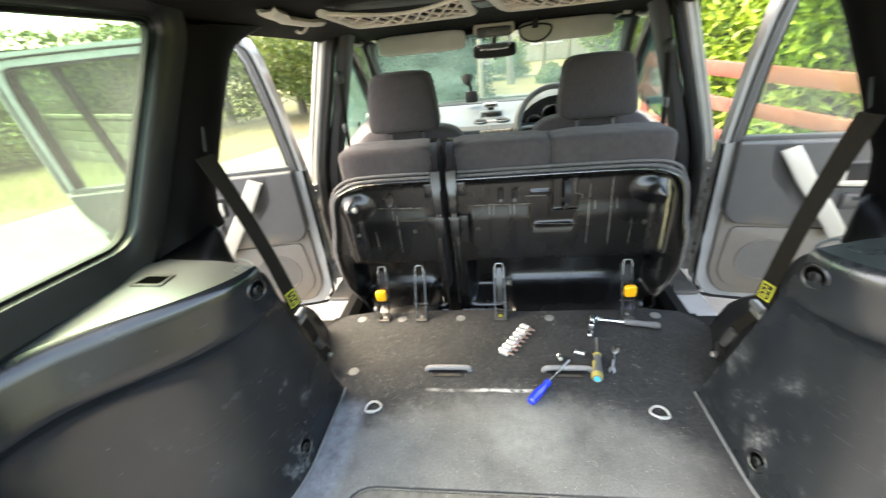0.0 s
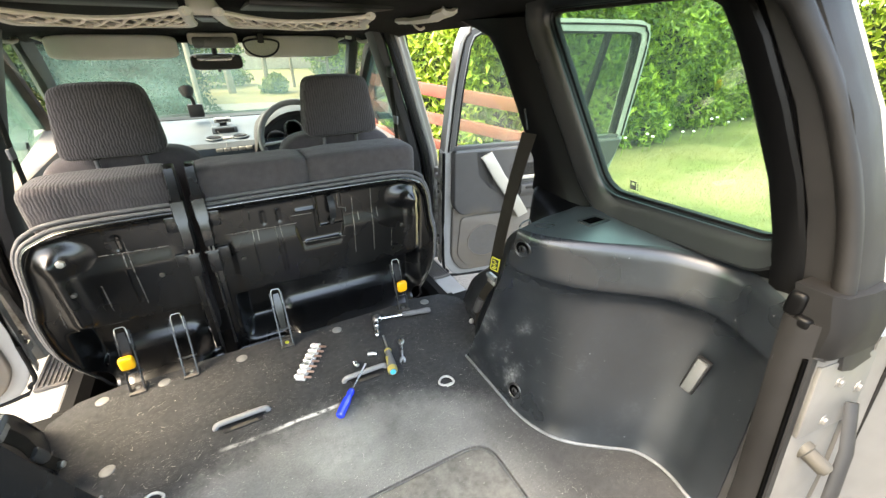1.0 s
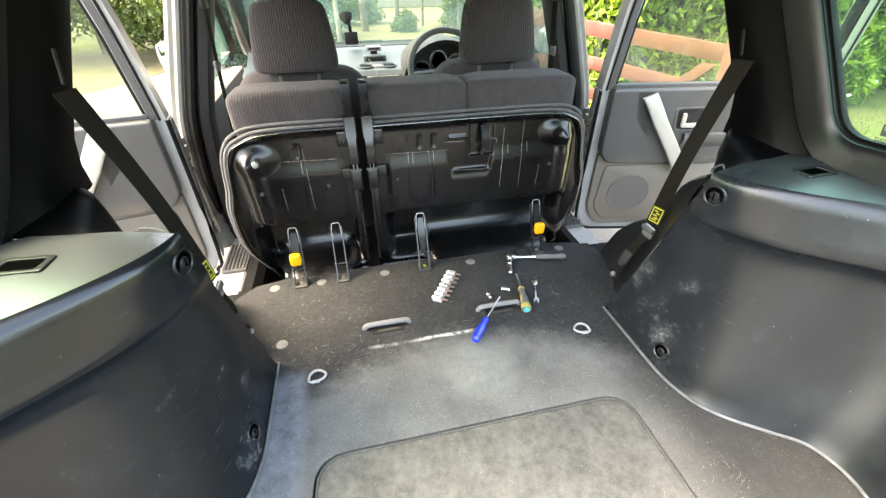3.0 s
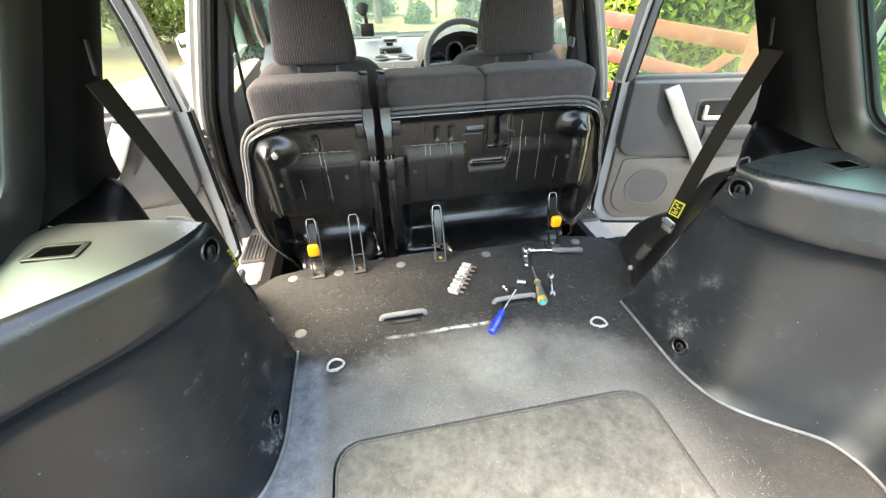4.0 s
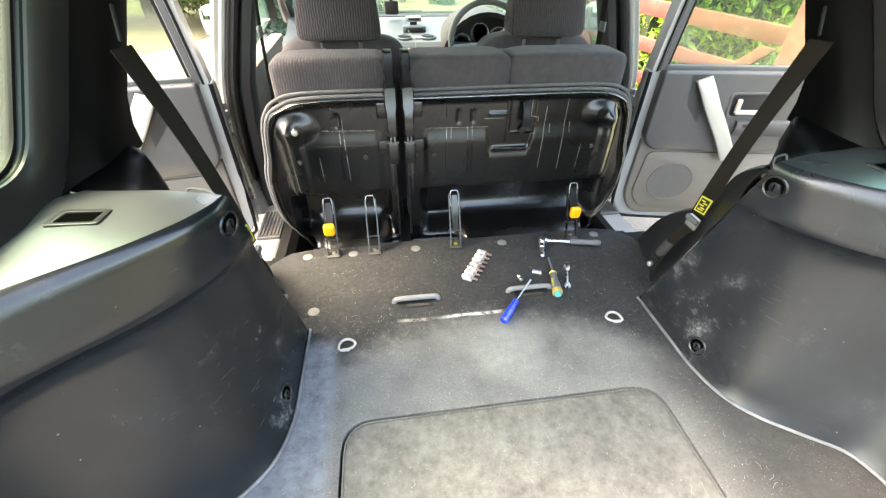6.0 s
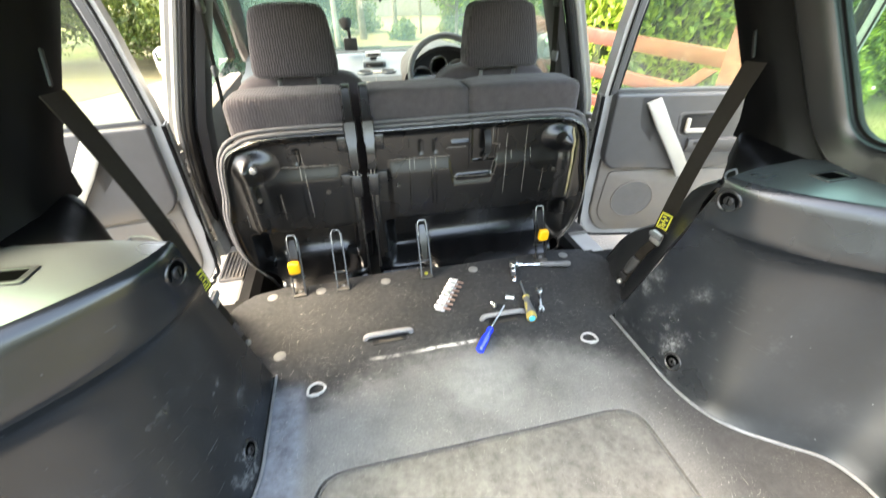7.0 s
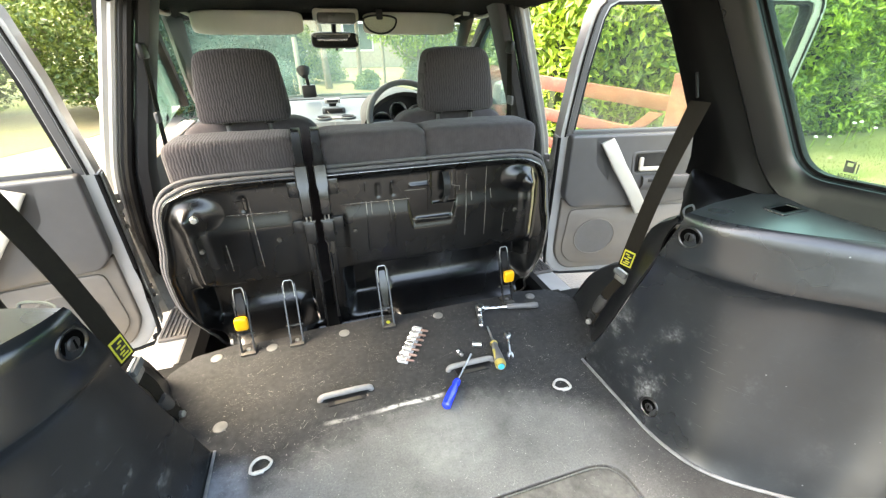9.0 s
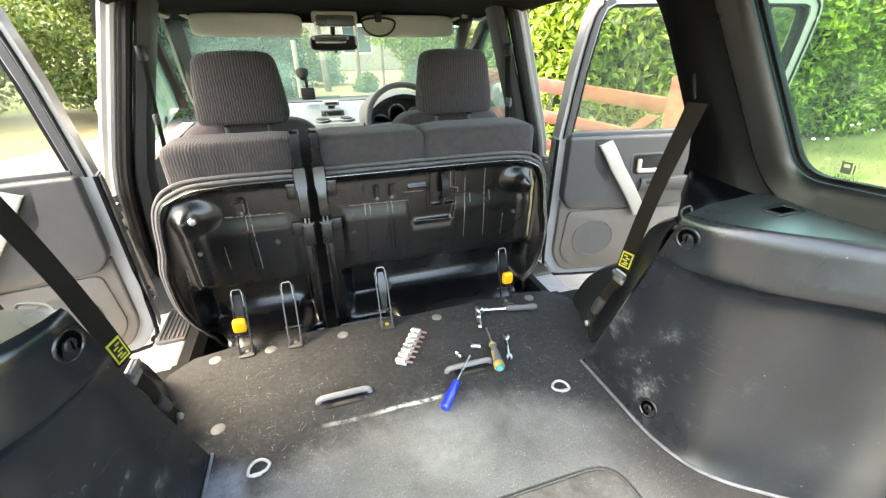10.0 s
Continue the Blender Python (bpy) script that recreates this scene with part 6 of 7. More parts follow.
# ---- roof fittings: stowage nets, lamp, grab handles ----
def stowage_net(a, b, a2, b2):
    """A shallow roof pocket; its frame runs a-b at the front edge, a2-b2 at the rear."""
    ob = thing("roof_net", ((a + b) / 2, 1.5, 1.03), "cream-framed elastic stowage net on the roof lining", "stowage net", group="roof stowage nets")
    yf, yr = 1.665, 1.245
    z = lambda x, y: interp(y, [(1.245, 1.062), (1.665, 1.045)])
    rows = smooth([(x, y, z(x, y)) for x, y in ((a2, yr), (a2 + (a - a2) * 0.5, 1.5), (a + (0.012 if b > a else -0.012), yf - 0.03), (a + 0.05 * (1 if b > a else -1), yf), ((a + b) / 2, yf + 0.006), (b - 0.05 * (1 if b > a else -1), yf), (b, yf - 0.03), (b2 + (b - b2) * 0.5, 1.5), (b2, yr))], 5)
    part("frame", tube(rows, 0.013, 8, flat=0.7), BEIGE, ob)
    part("pocket", box(((a + b) / 2, 1.52, 1.092), (abs(b - a) * 0.9, 0.34, 0.02), 0.005), BLACK, ob)

    def at(u, v):
        x = a + (b - a) * u if v >= 1 else (a2 + (b2 - a2) * u) + ((a + (b - a) * u) - (a2 + (b2 - a2) * u)) * v
        y = yr + (yf - yr) * v
        sag = 0.018 * math.sin(math.pi * u) * math.sin(math.pi * min(1, 0.15 + 0.8 * v))
        y += 0.11 * (1 - v) * math.sin(math.pi * u)
        return Vector((x, y, z(x, y) - sag))
    cords, n = [], 9
    for i in range(-4, n + 4):
        for dirn in (1, -1):
            pts = []
            for j in range(13):
                v = j / 12
                u = (i + dirn * v * 3.0 + (0 if dirn > 0 else 0.2)) / n
                if 0 <= u <= 1:
                    wob = 0.012 * noise.noise(Vector((i * 3.1, dirn * 7.0, v * 4)))
                    pts.append(at(min(1, max(0, u + wob)), v))
            if len(pts) > 2:
                cords.append(tube(pts, 0.0032, 5))
    cords.append(tube([at(i / 20, 0.0) for i in range(21)], 0.005, 6))
    part("netting", merge(*cords), CORD, ob, "loose cream elastic netting")


stowage_net(-0.46, -0.069, -0.413, -0.076), stowage_net(0.452, 0.039, 0.323, -0.015)
rl = thing("roof_lamp", (-0.005, 1.60, 1.03), "small square roof lamp between the stowage nets", "lamp")
part("bezel", plate(rounded([(-0.073, 1.32), (-0.013, 1.32), (0.01, 1.53), (-0.05, 1.53)], 0.01), lambda u, v, d: Vector((u, v, interp(v, [(1.3, 1.06), (1.7, 1.044)]) + d)), 0, 0.03, bevel=0.004), BEIGE, rl)
part("lens", plate(rounded([(-0.062, 1.35), (-0.024, 1.35), (-0.006, 1.50), (-0.045, 1.50)], 0.006), lambda u, v, d: Vector((u, v, interp(v, [(1.3, 1.056), (1.7, 1.04)]) + d)), 0, 0.01, bevel=0.002), BLACK, rl)
for s in (1, -1):
    gh = thing("grab_handle", (s * 0.66, 1.55, 1.03), "cream grab handle above the rear doorway with a coat hook", "grab handle", group="roof grab handles")
    part("grip", sheet([[Vector((s * (x - w), y, z)), Vector((s * (x - w * 0.5), y, z - 0.008)), Vector((s * (x + w * 0.5), y, z - 0.008)), Vector((s * (x + w), y, z))] for x, y, z, w in ((0.549, 1.245, 1.086, 0.022), (0.549, 1.252, 1.076, 0.026), (0.550, 1.31, 1.070, 0.026), (0.553, 1.34, 1.064, 0.02), (0.557, 1.50, 1.060, 0.02), (0.559, 1.53, 1.062, 0.026), (0.560, 1.60, 1.062, 0.026), (0.560, 1.608, 1.068, 0.022))], 0.012), BEIGE, gh)
    part("coat_hook", tube(smooth([(s * 0.565, 1.53, 1.06), (s * 0.578, 1.525, 1.045), (s * 0.588, 1.512, 1.038), (s * 0.595, 1.50, 1.044)], 4), 0.007, 6, flat=0.6), BEIGE, gh)
for s in (-1, 1):
    fh = thing("front_grab_handle", (s * 0.64, 2.25, 1.02), "cream grab handle above the front door", "grab handle", group="roof grab handles")
    part("grip", tube(smooth([(s * 0.66, 2.18, 1.02), (s * 0.645, 2.20, 1.0), (s * 0.64, 2.28, 0.995), (s * 0.65, 2.36, 1.0), (s * 0.66, 2.38, 1.015)], 5), 0.011, 8, flat=0.7), BEIGE, fh)

# ---- things on the load floor ----
for x, y in ((-0.574, 1.447), (-0.407, 1.446), (-0.172, 1.448), (0.168, 1.444), (0.553, 1.452), (-0.522, 1.158)):
    put("carpet_stud", lathe((x, y, 0), (x, y, 0.004), [(0, 0.018), (0.5, 0.018), (1, 0.014), (1, 0.001)], 20), STUD, label="flat round grey carpet stud", category="stud", group="carpet studs")
for x in (-0.41, 0.413):
    rg = thing("lashing_ring", (x, 1.0, 0), "worn white D-shaped lashing ring lying on the carpet", "lashing ring", group="lashing rings")
    s = 1 if x > 0 else -1
    arc = [(0.024 * math.cos(t), 0.026 * math.sin(t) - 0.004) for t in [math.pi * i / 10 for i in range(11)]] + [(-0.014, -0.013), (0.0, -0.014), (0.014, -0.013)]
    turn = Matrix.Rotation(-s * 0.35, 2)
    pts = []
    for p in arc:
        q = turn @ Vector(p)
        pts.append((x + q.x, 1.003 + q.y, 0.006 + 0.10 * max(0.0, p[1])))
    part("ring", tube(smooth(pts, 3, True), 0.0036, 8, loop=True), RING, rg)
    part("hinge_tab", box((x + s * 0.004, 0.990, 0.003), (0.022, 0.010, 0.006), 0.002), STEEL, rg, "small steel hinge tab")
for a, b in ((-0.267, -0.121), (0.116, 0.263)):
    lh = thing("carpet_pull", ((a + b) / 2, 1.165, 0), "grey cord pull loop in a slot of the load floor", "pull handle", group="floor pull loops")
    part("loop", tube(smooth([(a, 1.168, -0.004), (a + 0.006, 1.167, 0.011), (a + 0.035, 1.166, 0.015), ((a + b) / 2, 1.165, 0.016), (b - 0.035, 1.166, 0.015), (b - 0.006, 1.167, 0.011), (b, 1.168, -0.004)], 5), 0.0085, 10), LOOP, lh)
    # carpet is uncut: a black plate on top stands for the slot's shade
    part("slot", plate(rounded([(a + 0.02, 1.137), (b - 0.018, 1.137), (b - 0.02, 1.162), (a + 0.02, 1.162)], 0.006), XY(0), 0.0004, 0.0022), BLACK, lh, "black plate for the shade in the slot, underlay on it")
    part("underlay", plate(rounded([(a + 0.04, 1.139), (b - 0.03, 1.139), (b - 0.035, 1.152), (a + 0.04, 1.152)], 0.004), XY(0), 0.0022, 0.003, bevel=0.0004), BUFFER, lh, "brown underlay")

rt = thing("ratchet_wrench", (0.42, 1.40, 0), "chrome ratchet with a grey grip and an extension fitted", "ratchet")
H0, H1, G0, G1 = Vector((0.325, 1.418, 0.017)), Vector((0.43, 1.398, 0.015)), Vector((0.425, 1.399, 0.015)), Vector((0.54, 1.372, 0.016))
part("shank", tube([H0, H0.lerp(H1, 0.3), H1], [0.010, 0.0065, 0.006], 10, flat=0.75), CHROME, rt)
part("head", lathe(H0 + Vector((0, 0, -0.011)), H0 + Vector((0, 0, 0.011)), [(0, 0.012), (0.15, 0.017), (0.85, 0.017), (1, 0.013), (1, 0.002)], 18), CHROME, rt)
part("grip", lathe(G0, G1, [(0, 0.007), (0.05, 0.0105), (0.3, 0.0115), (0.6, 0.0095), (0.9, 0.0125), (1, 0.009)], 14), GREY_GRIP, rt, "grey rubber grip")
part("extension", lathe((0.316, 1.405, 0.012), (0.288, 1.318, 0.009), [(0, 0.010), (0.32, 0.010), (0.34, 0.0075), (0.6, 0.007), (0.62, 0.009), (0.9, 0.009), (0.92, 0.006), (1, 0.006)], 12), CHROME, rt)

bs = thing("screwdriver_bit_set", (0.03, 1.30, 0), "row of steel driver bits clipped in a clear plastic strip", "bit set")
A, B = Vector((-0.015, 1.243, 0)), Vector((0.078, 1.389, 0))
axis = (B - A).normalized()
side = Vector((axis.y, -axis.x, 0))
rotz = Matrix.Rotation(math.atan2(axis.y, axis.x), 4, "Z")
part("strip", box((A + B) / 2 + Vector((0, 0, 0.004)) + side * 0.004, ((B - A).length, 0.034, 0.007), 0.002, m=rotz), STRIP, bs, "clear plastic bit holder")
for i in range(7):
    c = A.lerp(B, 0.06 + i * 0.145) + Vector((0, 0, 0.010))
    part("bit", lathe(c - side * 0.014, c + side * 0.040, [(0, 0.005), (0.45, 0.005), (0.47, 0.0045), (0.92, 0.0042), (1, 0.0022)], 6), BIT, bs)
    part("bit_body", lathe(c - side * 0.017, c + side * 0.014, [(0, 0.006), (0.08, 0.0078), (0.40, 0.0078), (0.44, 0.0062), (0.56, 0.0062), (0.60, 0.0078), (0.94, 0.0078), (1, 0.006)], 10), CHROME, bs, "bright steel hexagon end of the bit")
    part("divider", box(c + axis * 0.0125 - side * 0.001 - Vector((0, 0, 0.002)), (0.003, 0.032, 0.009), 0.001, m=rotz), STRIP, bs)

for p, q, r in (((0.178, 1.213, 0.0065), (0.172, 1.236, 0.0065), 0.0065), ((0.228, 1.250, 0.008), (0.256, 1.238, 0.008), 0.008)):
    sk = thing("socket", p, "small chrome socket lying on its side", "socket", group="loose sockets")
    p, q = Vector(p), Vector(q)
    part("socket_body", lathe(p, q, [(0.15, r * 0.5), (0, r * 0.6), (0, r * 0.96), (0.06, r), (0.45, r), (0.5, r * 0.9), (0.62, r * 0.9), (0.66, r), (1, r), (1, r * 0.7), (0.7, r * 0.6)], 14), CHROME, sk)

yd = thing("yellow_grey_screwdriver", (0.29, 1.2, 0), "screwdriver with a grey and yellow grip and blue end cap", "screwdriver")
T, E0, E1 = Vector((0.312, 1.318, 0.008)), Vector((0.297, 1.236, 0.013)), Vector((0.271, 1.118, 0.017))
part("blade", cyl(T, E0, 0.0032, n=10), CHROME, yd)
part("grip", lathe(E0, E1, [(0, 0.008), (0.08, 0.012), (0.2, 0.010), (0.45, 0.013), (0.75, 0.0165), (0.95, 0.0165), (1, 0.012)], 16), GREY_GRIP, yd, "grey rubber grip")
part("collar", lathe(E0.lerp(E1, 0.02), E0.lerp(E1, 0.14), [(0, 0.009), (0.5, 0.013), (1, 0.0115)], 16), YELLOW_DULL, yd)
part("end_ring", lathe(E0.lerp(E1, 0.84), E0.lerp(E1, 1.0), [(0, 0.0168), (0.6, 0.0172), (1, 0.014)], 16), YELLOW_DULL, yd)
part("end_cap", lathe(E0.lerp(E1, 0.99), E0.lerp(E1, 1.03), [(0, 0.0095), (0.8, 0.0095), (1, 0.006), (1, 0.001)], 16), CYAN, yd, "light blue end cap")
part("yellow_inlay", box(E0.lerp(E1, 0.58) + Vector((-0.010, 0, 0.009)), (0.010, 0.045, 0.006), 0.003, m=Matrix.Rotation(math.atan2(E1.y - E0.y, E1.x - E0.x) + math.pi / 2, 4, "Z")), YELLOW_DULL, yd)

bd = thing("blue_screwdriver", (0.11, 1.1, 0), "screwdriver with a translucent blue fluted handle resting on the pull loop", "screwdriver")
T, E0, E1 = Vector((0.199, 1.188, 0.026)), Vector((0.126, 1.108, 0.0165)), Vector((0.062, 1.026, 0.015))
part("blade", tube([T, T.lerp(E0, 0.12), E0], [0.0035, 0.003, 0.0032], 10), CHROME, bd)
rings = []
d = (E1 - E0).normalized()
u = d.cross(Vector((0, 0, 1))).normalized()
w = u.cross(d)
for t, r in ((0, 0.008), (0.05, 0.0115), (0.16, 0.012), (0.24, 0.0095), (0.30, 0.0105), (0.38, 0.0135), (0.6, 0.0145), (0.85, 0.0145), (0.96, 0.0135), (1.0, 0.009)):
    fl = 0.10 if 0.3 < t < 0.95 else 0.0
    rings.append([E0.lerp(E1, t) + (u * math.cos(a) + w * math.sin(a)) * r * (1 - fl * (0.5 + 0.5 * math.cos(6 * a))) for a in [2 * math.pi * i / 36 for i in range(36)]])
part("handle", loft(rings), BLUE, bd, "fluted blue plastic handle")

sp = thing("open_spanner", (0.345, 1.21, 0), "small chrome open-ended spanner", "spanner")
P, Q = Vector((0.360, 1.258, 0.004)), Vector((0.328, 1.170, 0.004))
ax = (Q - P).normalized()
rz = math.atan2(ax.y, ax.x)
def spl(u, v, d):
    return P + ax * u + Vector((-ax.y, ax.x, 0)) * v + Vector((0, 0, d))
L = (Q - P).length
jaw = lambda c, s, k: [(c + s * a * k, b * k) for a, b in ((0.016, 0.004), (0.004, 0.0045), (0.003, -0.0035), (0.015, -0.005), (0.016, -0.010), (0.004, -0.0125), (-0.010, -0.009), (-0.014, -0.0035), (-0.014, 0.0035), (-0.010, 0.009), (0.004, 0.0125), (0.015, 0.010))]
part("shank", plate([(0.004, 0.0036), (L - 0.004, 0.0032), (L - 0.004, -0.0032), (0.004, -0.0036)], spl, -0.002, 0.002, bevel=0.0012), CHROME, sp)
part("jaw", plate([(u, v) for u, v in jaw(0.0, -1, 0.95)], spl, -0.0032, 0.0032, bevel=0.001), CHROME, sp)
part("jaw", plate([(u, v) for u, v in jaw(L, 1, 0.85)], spl, -0.003, 0.003, bevel=0.001), CHROME, sp)

etch = thing("fuel_mark", (0.84, 0.79, 0.66), "small black fuel pump mark lettered DIESEL on the glass", "mark")
def fuel_at(u, v, d):
    y, z = 0.80 + u * 0.70, 0.664 + v * 0.70
    return Vector((lean(z) + 0.016 - d, y, z))
inkm = mat("etched_grey", (0.085, 0.095, 0.075), 0.6, var=0.1, bump=0.0)
part("pump_body", plate([(-0.014, 0.0), (0.012, 0.0), (0.012, 0.034), (-0.014, 0.034)], fuel_at, 0, 0.001, holes=[[(-0.009, 0.018), (-0.009, 0.029), (0.007, 0.029), (0.007, 0.018)]]), inkm, etch)
part("pump_hose", plate([(-0.022, 0.002), (-0.019, 0.002), (-0.019, 0.03), (-0.022, 0.03)], fuel_at, 0, 0.001), inkm, etch)
tc = bpy.data.curves.new("diesel", "FONT")
tc.body, tc.size, tc.align_x = "DIESEL", 0.019, "CENTER"
txt = new("lettering", tc)
bpy.context.view_layer.update()
me = bpy.data.meshes.new_from_object(txt.evaluated_get(bpy.context.evaluated_depsgraph_get()))
bpy.data.objects.remove(txt)
bmt = bmesh.new()
bmt.from_mesh(me)
for v in bmt.verts:
    v.co = fuel_at(v.co.x, v.co.y - 0.020, 0.0004)
part("lettering", bmt, inkm, etch)


# lint, grit and stray hairs caught in the carpet
def lint(name, specks, hairs, seed):
    r = random.Random(seed)
    verts, faces = [], []

    def strip_of(pts, w):
        n = len(verts)
        for i, (x, y) in enumerate(pts):
            a, b = pts[max(i - 1, 0)], pts[min(i + 1, len(pts) - 1)]
            d = Vector((b[0] - a[0], b[1] - a[1])).normalized() * w
            verts.extend([(x - d.y, y + d.x, 0.0012), (x + d.y, y - d.x, 0.0012)])
            if i:
                faces.append((n + 2 * i - 2, n + 2 * i - 1, n + 2 * i + 1, n + 2 * i))

    def spot():
        while True:
            x, y = r.uniform(-0.56, 0.56), r.uniform(0.36, 1.48)
            if r.random() < 0.25 + 0.75 * max(0.0, noise.noise(Vector((x * 5, y * 5, seed)))) and not (abs(x) > 0.55 and y > 1.1) and (r.random() < 0.35 or y > 0.77 or abs(x) > 0.42):
                return x, y
    for _ in range(specks):
        x, y = spot()
        a, k = r.random() * 6.28, 0.00025 + 0.0006 * r.random() ** 3
        strip_of([(x, y), (x + math.cos(a) * k * 3, y + math.sin(a) * k * 3)], k)
    for _ in range(hairs):
        x, y = spot()
        a, turn, k = r.random() * 6.28, r.uniform(-0.3, 0.3), r.uniform(0.0012, 0.0045)
        pts = [(x, y)]
        for _ in range(5):
            a += turn
            x, y = x + math.cos(a) * k, y + math.sin(a) * k
            pts.append((x, y))
        strip_of(pts, 0.00022)
    me = bpy.data.meshes.new(name)
    me.from_pydata(verts, [], faces)
    me.materials.append(LINT)
    tagged(new(name, me), "pale lint, grit and stray hairs caught in the carpet", "lint", kind="stuff")


lint("carpet_lint", 1900, 240, 7)

# ---- outside ----
G = GROUND
put("ground", sheet([[Vector((x, y, G - 0.02)) for x in (-400, -60, -15, 0, 15, 60, 400)] for y in (-400, -60, -15, 0, 15, 60, 400)], 0.01), LAWN, label="mown lawn with dry yellow patches", category="lawn", kind="structure")
put("driveway", plate([(2.7, 0.0), (2.2, 4.0), (1.6, 6.6), (2.4, 9.0), (3.5, 12.4), (-1.0, 13.6), (-3.3, 11.0), (-3.9, 9.0), (-6.0, 5.2), (-9.5, -1.0), (-9.5, -10.6), (4.6, -10.6), (3.4, -4.0)], XY(G), -0.03, 0.0, bevel=0.01), CONCRETE,
    label="pale concrete driveway, bright in daylight", category="driveway", kind="structure")
put("verge", plate([(-3.9, 9.0), (-3.3, 11.0), (-4.6, 14.0), (-9, 9), (-13, 2), (-12, -2), (-9.5, -1.0), (-6.0, 5.2)], XY(G), -0.03, 0.006), DRY, label="dry yellow grass verge along the driveway", category="verge", kind="structure")


def leaves(pts, normals, size, rng, long=2.4, jitter=0.9):
    """Verts and faces of many small bent leaves at the places."""
    n = len(pts)
    d = rng.normal(size=(n, 3)) * jitter + np.array([0, 0, -0.25])
    d /= np.linalg.norm(d, axis=1)[:, None]
    nn = normals + rng.normal(size=(n, 3)) * 0.7
    u = np.cross(d, nn)
    u /= np.linalg.norm(u, axis=1)[:, None] + 1e-9
    w = np.cross(u, d)
    ln = (size * (0.6 + 0.8 * rng.random(n)))[:, None]
    wd = ln / long
    v = np.stack([pts, pts + d * ln * 0.45 + u * wd * 0.5 + w * ln * 0.05, pts + d * ln - w * ln * 0.12, pts + d * ln * 0.45 - u * wd * 0.5 + w * ln * 0.05], 1).reshape(-1, 3)
    i = np.arange(n) * 4
    f = np.concatenate([np.stack([i, i + 1, i + 2], 1), np.stack([i, i + 2, i + 3], 1)])
    return v, f


def leaf_object(name, pts, nrm, size, material, seed, parent=None, label="", long=2.4, **tags):
    rng = np.random.default_rng(seed)
    v, f = leaves(pts, nrm, size, rng, long)
    if parent is not None:
        v = v - np.array(AT[parent].translation)
    me = bpy.data.meshes.new(name)
    me.from_pydata(v.tolist(), [], f.tolist())
    me.materials.append(material)
    ob = new(name, me)
    if parent is not None:
        ob.parent = parent
    return tagged(ob, label, **tags)


def lump(p):
    return noise.noise(Vector(p) * 0.9) * 0.35 + noise.noise(Vector(p) * 2.3) * 0.15


def hedge(name, line, height, depth, count, size, seed, label, material):
    """A thick leafy hedge along a ground line, leaves over an uneven face, with a dark box for its inner shade."""
    rng = np.random.default_rng(seed)
    seg = [(Vector(a), Vector(b)) for a, b in zip(line, line[1:])]
    total = sum((b - a).length for a, b in seg)
    pts, nrm = [], []
    ob = thing(name, (*line[0], G), label, "hedge", kind="stuff")
    for a, b in seg:
        d = (b - a).normalized()
        nv = Vector((d.y, -d.x))
        for _ in range(int(count * (b - a).length / total)):
            p = a + (b - a) * rng.random()
            z = G + height * rng.random() ** 0.9
            o = lump((p.x, p.y, z)) - 0.16 * rng.random() - 0.5 * max(0, (z - G) / height - 0.8) * 2
            top = rng.random() < 0.2
            if top:
                z, o = G + height * (0.97 + 0.06 * rng.random()) + lump((p.x, p.y, 5)) * 0.8, -depth * rng.random() * 0.6
            pts.append((p.x + nv.x * o, p.y + nv.y * o, z)), nrm.append((nv.x, nv.y, 1.5 if top else 0.35))
    leaf_object("leaves", np.array(pts), np.array(nrm), size, material, seed, ob, kind="stuff")
    # dark core: the shade between the leaves put into a box's colour
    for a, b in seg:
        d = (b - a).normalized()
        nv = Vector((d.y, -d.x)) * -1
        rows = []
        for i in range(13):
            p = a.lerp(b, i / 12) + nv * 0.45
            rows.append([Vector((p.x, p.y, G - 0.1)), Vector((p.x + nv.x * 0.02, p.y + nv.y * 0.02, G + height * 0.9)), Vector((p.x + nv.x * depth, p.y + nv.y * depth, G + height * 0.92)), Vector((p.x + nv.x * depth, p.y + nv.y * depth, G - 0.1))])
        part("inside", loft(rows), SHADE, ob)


hedge("laurel_hedge", [(2.35, 6.6), (2.9, 4.75), (5.0, 4.6), (8.0, 5.0), (13.0, 5.6)], 2.7, 1.2, 42000, 0.12, 3, "tall bright green laurel hedge behind the gate and lawn", LAUREL)
hedge("far_hedge", [(13.0, 5.6), (16.0, 3.0), (17.0, -6.0)], 2.6, 1.2, 9000, 0.2, 4, "green hedge at the far side of the lawn", LAUREL)

# added out of view, to limit light and reflections from the rear
hedge("unseen_rear_hedge", [(16, -12.0), (5.0, -11.0), (-5.0, -11.0), (-16, -12.0)], 2.2, 1.2, 9000, 0.28, 6, "unseen hedge added far behind the car to shape the light", OAK)

hedge("dark_hedge", [(-2.6, 9.9), (-1.6, 9.4), (-0.45, 9.5), (0.0, 10.6)], 4.0, 1.0, 24000, 0.075, 8, "tall dense blue-green conifer hedge beside the driveway", CONIFER)
put("front_grass", plate([(-1.5, 13.4), (3.5, 12.6), (12, 13), (12, 26), (-6, 26)], XY(G), -0.03, 0.004), DRY, label="dry pale lawn before the house", category="lawn", kind="structure")
hedge("left_hedge", [(-14.5, -6.0), (-13.6, 1.0), (-12.0, 7.0), (-8.6, 12.4)], 2.6, 1.2, 16000, 0.15, 9, "dark green hedge behind the verge", OAK)
